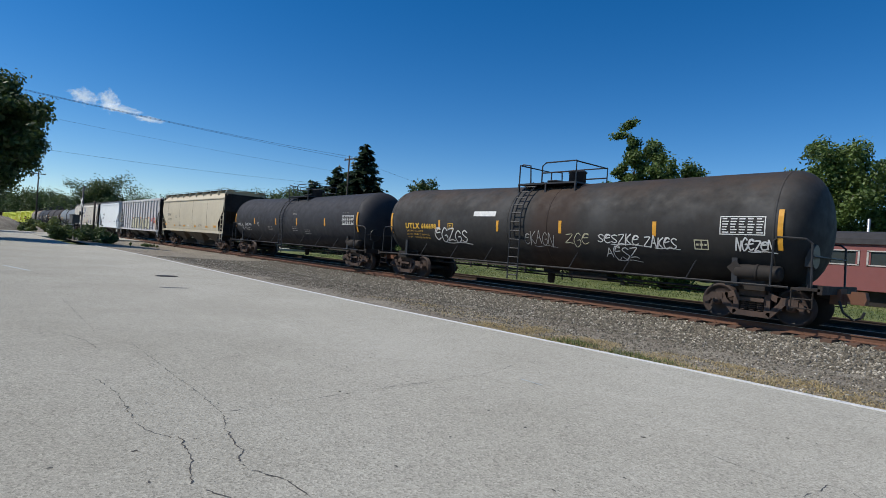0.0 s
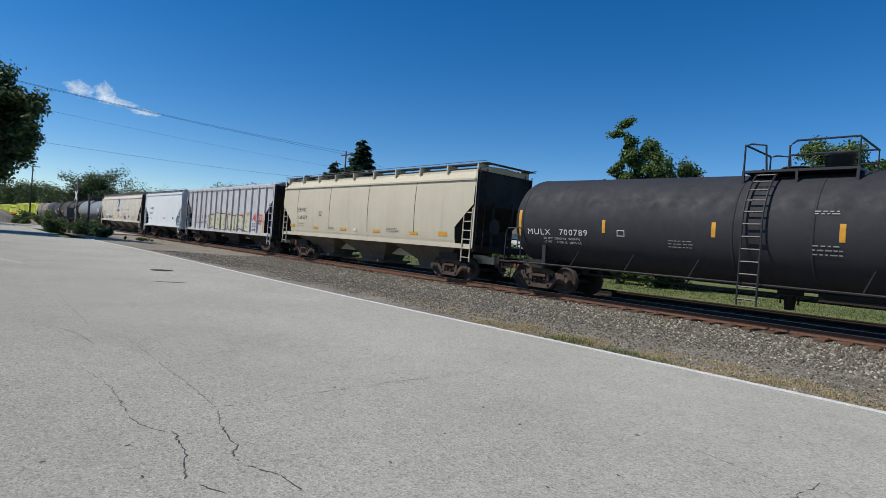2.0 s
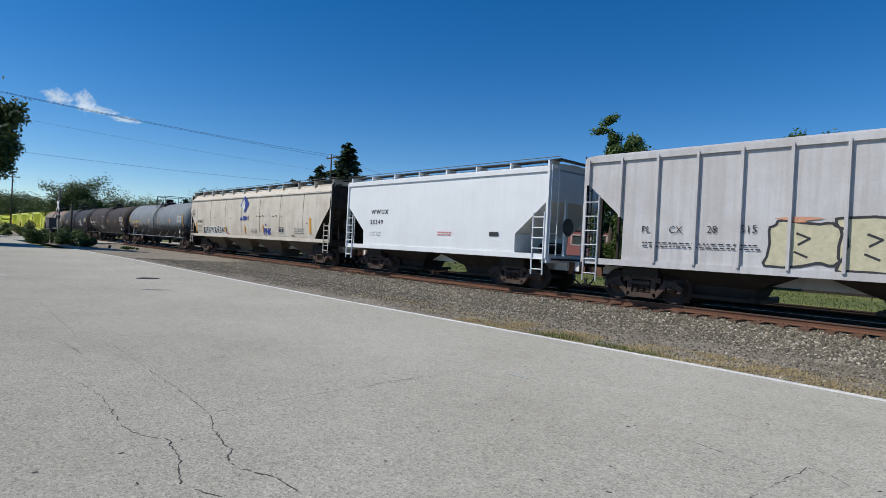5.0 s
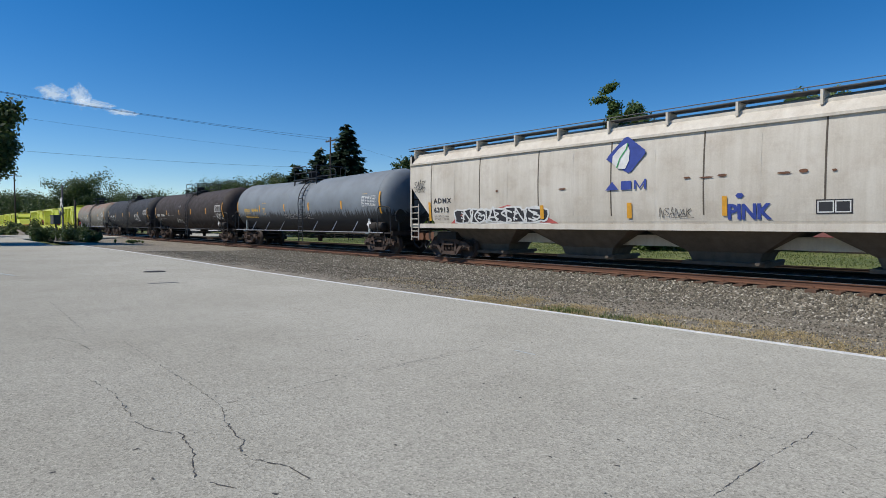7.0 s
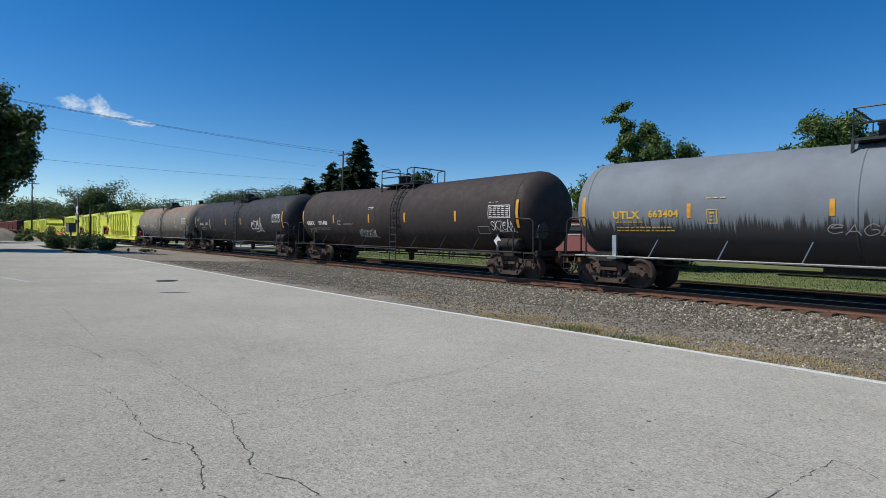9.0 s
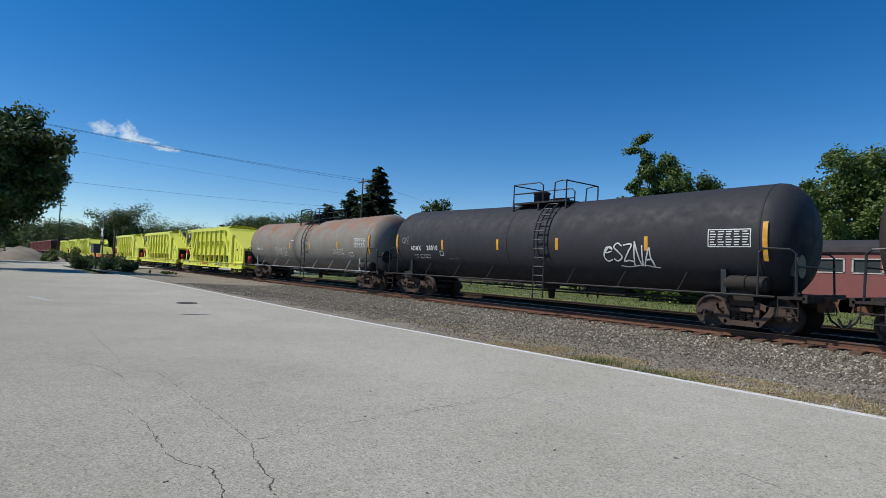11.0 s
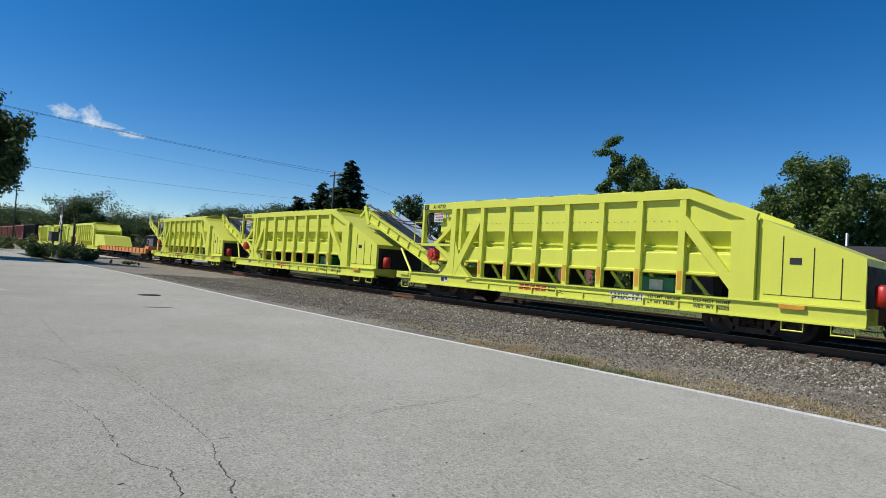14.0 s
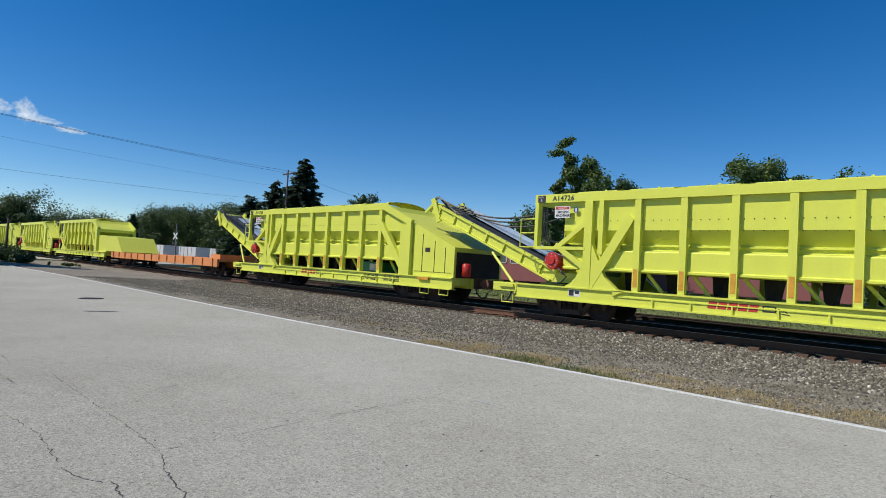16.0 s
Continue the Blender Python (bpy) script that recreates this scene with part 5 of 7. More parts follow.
        for text, x, z in (("LD LMT 168,500", 10.02, 0.83), ("LT WT 94500", 10.02, 0.68), ("DO NOT HUMP", 11.3, 0.83), ("WET WT 96500", 11.3, 0.68)):
            lettered(car, words(text, x, z, 0.09, 1.05, 1.05, 0.003), sy, M["dark_ink"], "small_lettering")
        lettered(car, rect(1.3, 1.7, 0.72, 0.92), sy, M["white"], "plate")
        lettered(car, rect(1.33, 1.49, 0.74, 0.90) + rect(1.53, 1.67, 0.80, 0.90), lambda x, z: -(Y + 0.040), M["dark_ink"], "plate_mark")
    return car


def flat_car(s, half, label):
    car = car_at("flat_car", s, label, "flat car")
    bm = bm_new()
    box(bm, -half, half, -1.45, 1.45, 0.92, 1.05)
    for y in (-1, 1):
        box(bm, -half, half, min(y * 1.38, y * 1.5), max(y * 1.38, y * 1.5), 0.62, 1.08)
        for i in range(14):
            x = -half + 0.6 + i * (2 * half - 1.2) / 13
            box(bm, x - 0.06, x + 0.06, min(y * 1.5, y * 1.57), max(y * 1.5, y * 1.57), 0.7, 1.1)
    box(bm, -half, half, -0.3, 0.3, 0.55, 0.95)
    part("deck", bm, M["orange"], car)
    bm = bm_new()
    for q in (-1, 1):
        box(bm, q * (half - 0.9) - 0.6, q * (half - 0.9) + 0.6, -1.2, 1.2, 1.05, 1.35)
    part("bulkhead", bm, M["orange"], car)
    for q in (-1, 1):
        truck(car, q * (half - 2.0))
        coupler(car, q * half, q)
    return car


# ---- the train, from the leading car back ----
def mulx(x, z, h, body, mat, **k):
    return (words(body, x, z, h, **k), mat, "lettering")


tank_car(-12.85, M["tank_worn"], "worn black tank car with rust stains and white graffiti", (
    mulx(-6.96, 2.13, 0.23, "UTLX", "gold", stretch=1.15, spacing=1.1, bold=0.012),
    mulx(-5.85, 2.14, 0.20, "666698", "gold", stretch=1.1, spacing=1.1, bold=0.01),
    (words("THE TANK CAR PEOPLE", -6.9, 1.99, 0.07, 1.05, 1.1) + words("LD LMT  200000 LB  95 050 KG", -6.9, 1.84, 0.075, 1.05, 1.1) + words("LT WT     70000 LB  34 700 KG", -6.9, 1.71, 0.075, 1.05, 1.1), "gold", "small_lettering"),
    (outline(-4.12, -3.8, 2.13, 2.37, 0.025) + bars(-4.05, -3.87, 2.18, 2.32, 2, 3), "gold", "stencil_box"),
    (scrawl(-5.0, -3.0, 1.66, 2.2, 5, 11, 0.06), "white", "graffiti"),
    (rect(-2.66, -1.5, 2.66, 2.85, 3), "white", "stencil_plate"),
    (bars(-2.55, -1.65, 2.69, 2.80, 1, 5, 0.8), "dark_ink", "stencil_bars"),
    (scrawl(-0.1, 1.2, 1.7, 2.15, 5, 12, 0.03), "grey_ink", "graffiti"),
    (scrawl(1.65, 2.6, 1.75, 2.15, 3, 13, 0.03), "cream_ink", "graffiti"),
    (scrawl(2.9, 4.3, 1.85, 2.12, 6, 14, 0.045) + scrawl(3.1, 4.2, 1.4, 1.8, 4, 15, 0.04), "white", "graffiti"),
    (scrawl(4.45, 5.45, 1.8, 2.1, 5, 16, 0.045), "white", "graffiti"),
    (scrawl(7.0, 7.9, 1.82, 2.12, 6, 17, 0.05), "white", "graffiti"),
    (outline(5.94, 6.33, 1.78, 2.05, 0.03) + rect(6.12, 6.15, 1.78, 2.05) + bars(5.99, 6.3, 1.85, 1.98, 1, 4), "cream_ink", "stencil_box"),
    (placard(7.0, 1.36), "under", "placard")))
tank_car(-31.89, M["tank_black"], "clean black tank car with white lettering", (
    mulx(-7.7, 1.97, 0.2, "MULX", "white", stretch=1.25, spacing=1.15),
    mulx(-6.35, 1.98, 0.2, "700789", "white", stretch=1.2, spacing=1.15),
    (words("LD LMT  205000 LB   92950 KG", -7.0, 1.83, 0.07, 1.15) + words("LT WT      81000 LB   36750 KG", -7.0, 1.71, 0.07, 1.15), "white", "small_lettering"),
    (outline(-4.2, -3.95, 2.02, 2.2, 0.02), "white", "stencil_box"),
    (bars(-2.6, -1.9, 1.75, 2.0, 3, 7, 0.3) + bars(0.9, 1.4, 2.72, 2.84, 2, 8, 0.4) + bars(0.9, 1.5, 1.75, 2.05, 3, 9, 0.3) + bars(2.4, 3.1, 1.6, 1.9, 3, 10, 0.3), "grey_ink", "small_lettering"),
    (bars(6.65, 7.2, 2.8, 2.84, 1, 8), "grey_ink", "small_lettering"),
    (placard(7.0, 1.36), "under", "placard")))
EF = words("EFNX", -6.16, 2.62, 0.23, 1.05, 1.15) + words("160527", -6.16, 2.2, 0.21, 1.1, 1.15)
hopper_car(-50.25, 8.08, 4.33, 1.42, M["hopper_tan"], "tan covered hopper with smooth rounded sides and roof walkway", seams=9, bulge=0.13, bays=3, cut=(1.0, 3.0, 2.1), chute_tone=M["chute"], marks=(
    (EF, "dark_ink", "lettering"),
    (words("LD LMT  225700", -6.13, 1.93, 0.07) + words("LT WT     60300", -6.13, 1.80, 0.07), "dark_ink", "small_lettering"),
    (rect(-7.1, -6.6, 1.75, 1.9) + rect(-4.36, -3.88, 1.7, 1.82) + rect(-1.56, -1.0, 1.7, 1.82) + rect(1.4, 1.95, 1.7, 1.82) + rect(4.2, 4.75, 1.7, 1.82) + rect(6.1, 6.65, 1.72, 1.88), "yellow", "reflector"),
    (outline(-3.76, -3.5, 2.42, 2.66, 0.02) + bars(-3.7, -3.56, 2.48, 2.6, 2, 3), "dark_ink", "stencil_box"),
    (rect(-0.3, 0.0, 1.72, 1.85), "white", "stencil_plate"),
    (bars(-2.7, -2.1, 1.7, 1.85, 2, 4, 0.3) + bars(2.5, 3.4, 1.75, 1.95, 3, 5, 0.3), "dark_ink", "small_lettering")))
fill, line = bubble(-3.2, 4.95, 1.22, 2.4, 6, 21)
hopper_car(-68.5, 8.45, 4.28, 1.18, M["hopper_grey"], "pale grey ribbed hopper with large bubble-letter graffiti", ribs=16, bays=3, cut=(1.3, 3.55, 2.4), chute_tone=M["under"], board=False, width=1.52, marks=(
    (fill, "cream_ink", "graffiti"), ([p for p in line], "dark_ink", "graffiti_outline"),
    (scrawl(5.25, 6.8, 2.0, 2.45, 4, 22, 0.13), "pink_ink", "graffiti"),
    ([[(x + w * (0.6 + 0.4 * math.sin(3 * k)) * math.cos(k), z + h * math.sin(k)) for k in np.linspace(0, 6, 14)] for x, z, w, h in ((0.9, 2.42, 0.5, 0.09), (1.5, 2.36, 0.4, 0.06), (4.4, 2.42, 0.55, 0.10), (3.2, 2.36, 0.4, 0.06), (-2.6, 2.40, 0.6, 0.07))], "peach_ink", "graffiti_haze"),
    (words("PL", -6.55, 2.03, 0.2) + words("CX", -5.75, 2.03, 0.2) + words("28", -4.72, 2.05, 0.2) + words("515", -3.9, 2.07, 0.2), "dark_ink", "lettering"),
    (bars(-6.5, -3.4, 1.6, 1.8, 2, 23, 0.35) + bars(5.3, 6.0, 1.55, 1.85, 3, 24, 0.4) + bars(6.2, 6.7, 1.75, 2.0, 2, 25, 0.4) + bars(5.3, 5.9, 1.28, 1.5, 1, 26, 0.5), "dark_ink", "small_lettering"),
    (rect(6.9, 7.04, 1.25, 2.2, 2) + rect(3.5, 3.62, 1.3, 1.7), "yellow", "reflector")))
hopper_car(-84.3, 5.95, 4.13, 1.22, M["hopper_white"], "short white two-bay covered hopper", end_shade="", seams=0, bulge=0.03, bays=2, cut=(1.35, 3.05, 1.9), chute_tone=M["under"], marks=(
    (words("WWUX", -4.0, 2.66, 0.2, 1.15, 1.35, 0.01) + words("25349", -4.06, 2.2, 0.2, 1.1, 1.35, 0.01), "dark_ink", "lettering"),
    (words("LD LMT 232200", -4.06, 1.78, 0.075, 1.1, 1.1) + words("LT WT   53800", -4.06, 1.66, 0.075, 1.1, 1.1), "dark_ink", "small_lettering"),
    (rect(-5.2, -4.35, 1.09, 1.19) + rect(-2.3, -1.5, 1.09, 1.19) + rect(1.0, 1.8, 1.09, 1.19), "yellow", "reflector"),
    (rect(3.4, 3.85, 1.8, 1.95), "dark_ink", "stencil_plate"), (bars(0.6, 1.4, 1.75, 1.95, 2, 3), "pink_ink", "small_lettering")))
# the maker's leaf badge is drawn as plain shapes, its letters as plain blocks
badge = [[(-0.82, 3.30), (-0.75, 3.40), (-0.24, 3.88), (-0.12, 3.90), (0.40, 3.48), (0.42, 3.38), (-0.02, 2.88), (-0.12, 2.86)]]
leaf_shape = [[(-0.62, 3.18), (-0.60, 3.38), (-0.40, 3.58), (-0.16, 3.72), (-0.06, 3.50), (-0.08, 3.20), (-0.20, 2.98), (-0.42, 3.0)]]
blocks = [[(-0.84, 2.38), (-0.62, 2.63), (-0.40, 2.38)]] + rect(-0.33, 0.0, 2.38, 2.63) + rect(0.08, 0.14, 2.38, 2.64) + rect(0.39, 0.45, 2.38, 2.66) + [[(0.14, 2.63), (0.26, 2.44), (0.39, 2.63), (0.39, 2.55), (0.26, 2.38), (0.14, 2.55)]]
fl2, ln2 = bubble(-7.4, -3.1, 1.42, 1.95, 5, 31)
hopper_car(-101.97, 10.13, 4.2, 1.35, M["hopper_cream"], "stained cream long covered hopper with roof walkway and graffiti", seams=15, bulge=0.13, bays=4, cut=(1.45, 3.0, 1.46), chute_tone=M["chute"], marks=(
    (words("ADMX", -8.62, 2.20, 0.2, 1.15, 1.2, 0.008), "dark_ink", "lettering"), (words("63913", -8.62, 1.84, 0.2, 1.1, 1.2, 0.008), "dark_ink", "lettering"),
    (words("LD LMT  217000", -8.6, 1.65, 0.075, 1.05, 1.1) + words("LT WT     69000", -8.6, 1.53, 0.075, 1.05, 1.1), "dark_ink", "small_lettering"),
    (scrawl(-9.85, -9.15, 2.85, 3.15, 4, 46, 0.03) + scrawl(-9.8, -9.2, 2.7, 2.85, 4, 47, 0.02), "dark_ink", "graffiti"),
    ([[(x + a * math.cos(t), z + c * math.sin(t)) for t in (0.3, 1.2, 2.4, 3.3, 4.4, 5.5)] for x, z, a, c in ((1.6, 2.62, 0.10, 0.03), (2.1, 2.60, 0.2, 0.025), (2.5, 2.63, 0.12, 0.04), (3.9, 2.6, 0.16, 0.03), (4.3, 2.62, 0.1, 0.05), (4.9, 2.6, 0.05, 0.03), (-2.4, 2.5, 0.15, 0.03), (-5.2, 2.55, 0.06, 0.05), (7.9, 2.2, 0.06, 0.04), (6.3, 1.5, 0.2, 0.03))], "rust", "graffiti_scuff"),
    (rect(-8.93, -8.8, 1.5, 2.25, 3), "yellow", "reflector"),
    ([[(-7.7, 1.40), (-6.9, 1.40), (-7.0, 1.75), (-7.4, 1.6)], [(-3.4, 1.40), (-2.6, 1.40), (-2.9, 1.55), (-3.3, 1.8)], [(-5.2, 1.95), (-4.4, 1.98), (-4.7, 2.05)]], "pink_ink", "graffiti_haze"),
    (fl2, "dark_ink", "graffiti"), (ln2 + scrawl(-7.1, -3.3, 1.47, 1.95, 6, 33, 0.085), "white", "graffiti_outline"),
    (words("PINK", 2.62, 1.52, 0.38, 0.9, 0.95, 0.02) + [[(2.92 + 0.1 * math.cos(t), 2.1 + 0.07 * math.sin(t)) for t in (0, 1, 2, 3, 4, 5)]], "blue_ink", "graffiti"), (scrawl(0.8, 1.7, 1.6, 1.85, 6, 35, 0.02), "dark_ink", "graffiti"),
    (rect(-0.15, 0.0, 1.55, 2.0, 2) + rect(2.5, 2.62, 1.6, 2.1) + rect(-3.3, -3.15, 1.55, 2.0) + rect(8.16, 8.33, 1.65, 2.5, 3), "yellow", "reflector"),
    (rect(4.55, 5.25, 1.62, 1.95), "dark_ink", "stencil_plate"), (outline(4.58, 4.9, 1.65, 1.92, 0.025) + outline(4.92, 5.22, 1.65, 1.92, 0.025), "white", "stencil_lines"), (bars(6.5, 7.5, 1.6, 1.95, 3, 36, 0.3), "dark_ink", "small_lettering")))
lettered(CARS[-1][0], badge, lambda x, z: -1.705, M["blue_ink"], "badge")
lettered(CARS[-1][0], blocks, lambda x, z: -1.705, M["blue_ink"], "badge_blocks")
lettered(CARS[-1][0], leaf_shape, lambda x, z: -1.72, M["white"], "badge_leaf")
lettered(CARS[-1][0], ribbon([(-0.46, 3.04), (-0.36, 3.30), (-0.16, 3.55), (-0.12, 3.70)], 0.035), lambda x, z: -1.73, M["green_ink"], "badge_vein")
tank_car(-122.56, M["tank_runs"], "grey tank car with black runs down to its belly", (
    mulx(-6.99, 2.12, 0.22, "UTLX", "gold", stretch=1.1, spacing=1.05, bold=0.012),
    mulx(-5.85, 2.14, 0.20, "663404", "gold", stretch=1.05, spacing=1.05, bold=0.01),
    (bars(-6.9, -6.0, 1.98, 2.04, 1, 41) + bars(-6.9, -5.1, 1.72, 1.9, 2, 42, 0.4), "gold", "small_lettering"),
    (outline(-4.18, -3.9, 1.95, 2.33, 0.025) + bars(-4.1, -3.95, 2.0, 2.28, 3, 43), "gold", "stencil_box"),
    (scrawl(-1.5, 1.5, 1.7, 1.95, 9, 44, 0.03), "grey_ink", "graffiti"), (bars(-4.2, -3.6, 2.6, 2.66, 1, 5), "gold", "small_lettering"),
    (bars(6.65, 7.1, 2.76, 2.81, 1, 45), "gold", "small_lettering"),
    (placard(7.0, 1.36), "white", "placard")), "steel", True)
tank_car(-141.43, M["tank_brown"], "brown black tank car with white lettering and small graffiti", (
    mulx(-7.58, 2.02, 0.2, "GBRX", "white", stretch=1.1, spacing=1.05, bold=0.012), mulx(-6.3, 2.02, 0.2, "701488", "white", stretch=1.1, spacing=1.05, bold=0.012),
    (bars(-7.0, -5.1, 1.75, 1.88, 2, 51, 0.4) + scrawl(-7.5, -6.7, 1.6, 1.85, 4, 52, 0.03), "grey_ink", "small_lettering"),
    (outline(-4.25, -4.0, 2.03, 2.22, 0.025), "white", "stencil_box"), (bars(-3.7, -2.8, 2.0, 2.1, 2, 53, 0.3), "grey_ink", "small_lettering"),
    (scrawl(-2.45, -0.9, 1.45, 1.78, 7, 54, 0.03), "white", "graffiti"), (bars(-1.45, -1.0, 2.72, 2.85, 2, 55, 0.4) + bars(6.62, 7.2, 2.78, 2.82, 1, 56), "white", "small_lettering"),
    (scrawl(6.7, 7.85, 1.75, 2.12, 6, 57, 0.035), "white", "graffiti"), (outline(6.0, 6.6, 1.62, 1.9, 0.02), "grey_ink", "stencil_box"),
    (placard(7.0, 1.36, 0.2), "white", "placard")), "black", True)
tank_car(-160.26, M["tank_black"], "black tank car with white lettering and a small graffiti tag", (
    mulx(-6.93, 2.07, 0.2, "ADMX", "white", stretch=0.85, spacing=1.2, bold=0.008), mulx(-5.75, 2.08, 0.2, "28010", "white", stretch=0.95, spacing=1.2, bold=0.008),
    (outline(-4.86, -4.62, 1.84, 2.05, 0.025), "white", "stencil_box"),
    (bars(-4.3, -3.6, 1.7, 1.74, 1, 62), "grey_ink", "small_lettering"), (scrawl(3.3, 5.0, 1.7, 2.3, 5, 63, 0.06), "white", "graffiti"),
    (words("LD LMT  207000 LB  93890 KG", -6.7, 1.84, 0.065) + words("LT WT     79000 LB  35830 KG", -6.7, 1.72, 0.065), "white", "small_lettering"),
    (scrawl(-7.6, -7.1, 2.4, 2.7, 5, 64, 0.02), "grey_ink", "graffiti")), "black", True)
tank_car(-178.85, M["tank_rusty"], "grey tank car blotched with rust and faint graffiti", (
    mulx(-6.9, 2.02, 0.16, "ADMX 28146", "white", stretch=0.85, spacing=1.05, bold=0.003),
    (bars(-6.7, -5.5, 1.72, 1.9, 2, 71, 0.3), "grey_ink", "small_lettering"), (scrawl(-3.7, -1.7, 1.7, 2.2, 5, 72, 0.035), "white", "graffiti"),
    (scrawl(4.2, 5.4, 1.85, 2.1, 5, 73, 0.03), "white", "graffiti"), (outline(6.0, 6.4, 1.72, 1.93, 0.03), "white", "stencil_box"),
    (bars(-1.2, -0.8, 2.6, 2.66, 1, 74, 0.8), "white", "small_lettering")), "steel", True)
ballast_car(-203.55, "lime yellow ballast hopper wagon with hood and conveyor", "A14732")
ballast_car(-221.85, "lime yellow ballast hopper wagon with hood and conveyor", "A14726")
ballast_car(-240.35, "lime yellow ballast hopper wagon with hood and conveyor", "A14724")
flat_car(-253.6, 9.6, "faded orange flat car with stake pockets")
ballast_car(-279.9, "lime yellow ballast hopper wagon with a long front hood", "", long_hood=True)
ballast_car(-298.2, "lime yellow ballast hopper wagon with hood and conveyor")
ballast_car(-316.5, "lime yellow ballast hopper wagon with hood and conveyor")
for k in range(6):
    hopper_car(-330.0 - k * 18.0, 8.2, 4.2, 1.3, M["hopper_red"] if k else M["under"], "faded red covered hopper" if k else "dark grimy covered hopper", ribs=14, bays=3, board=False, chute_tone=M["under"])


# ---- things along the track ----
def leaf_cloud(centres, radii, count, size, seed, squash=0.75):
    """Corners and faces of many small leaves, loosely gathered round centres."""
    r = np.random.default_rng(seed)
    radii = np.asarray(radii, float)
    pick = r.choice(len(centres), count, p=radii**2 / (radii**2).sum())
    d = r.normal(size=(count, 3))
    d *= np.minimum(1, 2.1 / np.linalg.norm(d, axis=1))[:, None]
    way = r.normal(size=(len(centres), 3)) + [0, 0, 0.9]
    way /= np.linalg.norm(way, axis=1)[:, None]
    along = np.clip(r.normal(size=count), -2, 2)
    p = np.asarray(centres)[pick] + d * radii[pick][:, None] * [0.40, 0.40, 0.40 * squash] + way[pick] * (along * radii[pick] * 0.55)[:, None]
    n = d * 0.5 + 0.8 * r.normal(size=(count, 3)) + [0, 0, 0.6]
    n /= np.linalg.norm(n, axis=1)[:, None]
    u = np.cross(n, r.normal(size=(count, 3)))
    u /= np.linalg.norm(u, axis=1)[:, None]
    w = np.cross(n, u)
    s = size * (0.6 + 0.8 * r.random(count))[:, None]
    v = np.stack([p - u * s, p - w * s * 0.55, p + u * s, p + w * s * 0.55], 1).reshape(-1, 3)
    return v, np.arange(count * 4).reshape(-1, 4)


def broad_tree(x, y, height, spread, label, seed, leaf="leaf", base=0.25, count=9000, size=0.2, blobs=72, lean=0.0, shape=0.7, tuft=1.0):
    """Trunk, forking limbs, and a crown of many small uneven sprays of leaves at the twigs' ends."""
    r = random.Random(seed)
    e = empty("tree", pose(x, y, -0.24), label, "tree", "trees beyond the railway")
    bm = bm_new()
    rings = []
    for i in range(6):
        u = i / 5
        rr = (0.03 + 0.30 * (1 - u) ** 1.3) * height / 13
        rings.append([bm.verts.new((lean * u * height * 0.7 + rr * math.cos(k * math.tau / 8), rr * math.sin(k * math.tau / 8), u * height * 0.8)) for k in range(8)])
    for a, b in zip(rings, rings[1:]):
        for k in range(8):
            bm.faces.new((a[k], a[(k + 1) % 8], b[(k + 1) % 8], b[k]))
    cs, rs = [], []
    limbs = max(8, blobs // 8)
    per = blobs // limbs + 1
    for i in range(limbs):
        u = base + (1 - base) * (i + 0.5) / limbs
        q = (u - base) / (1 - base)
        env = spread * (math.sin(math.pi * (0.16 + 0.74 * q)) ** shape) * r.uniform(0.85, 1.1) 
        a = i * 2.399 + r.uniform(-0.4, 0.4)
        z0 = max(0.1, u - 0.2) * height * 0.85
        tip = Vector((lean * u * height + env * 0.8 * math.cos(a), env * 0.8 * math.sin(a), u * height * 0.97))
        start = Vector((lean * z0, 0, z0))
        mid = start.lerp(tip, 0.5) + Vector((0, 0, 0.04 * height))
        tube(bm, [start, mid, tip], 0.035 * height / 13, 5)
        for j in range(per):
            t = 0.15 + 0.85 * (j + r.random()) / per
            p = (start.lerp(mid, t * 2) if t < 0.5 else mid.lerp(tip, t * 2 - 1)) + Vector((r.gauss(0, 1), r.gauss(0, 1), r.gauss(0, 0.6))) * spread * 0.16
            cs.append(tuple(p))
            rs.append(tuft * spread * r.uniform(0.13, 0.30))
            if j % 3 == 0:
                tube(bm, [tip.lerp(start, 1 - t), p], 0.015 * height / 13, 4)
    part("trunk", bm, M["bark"], e, "brown trunk and limbs")
    v, q = leaf_cloud(cs, rs, count, size, seed)
    v[:, 2] = np.maximum(v[:, 2], 0.1)
    tagged(numpy_mesh("crown", v, q, M[leaf], e), kind="stuff")
    return e


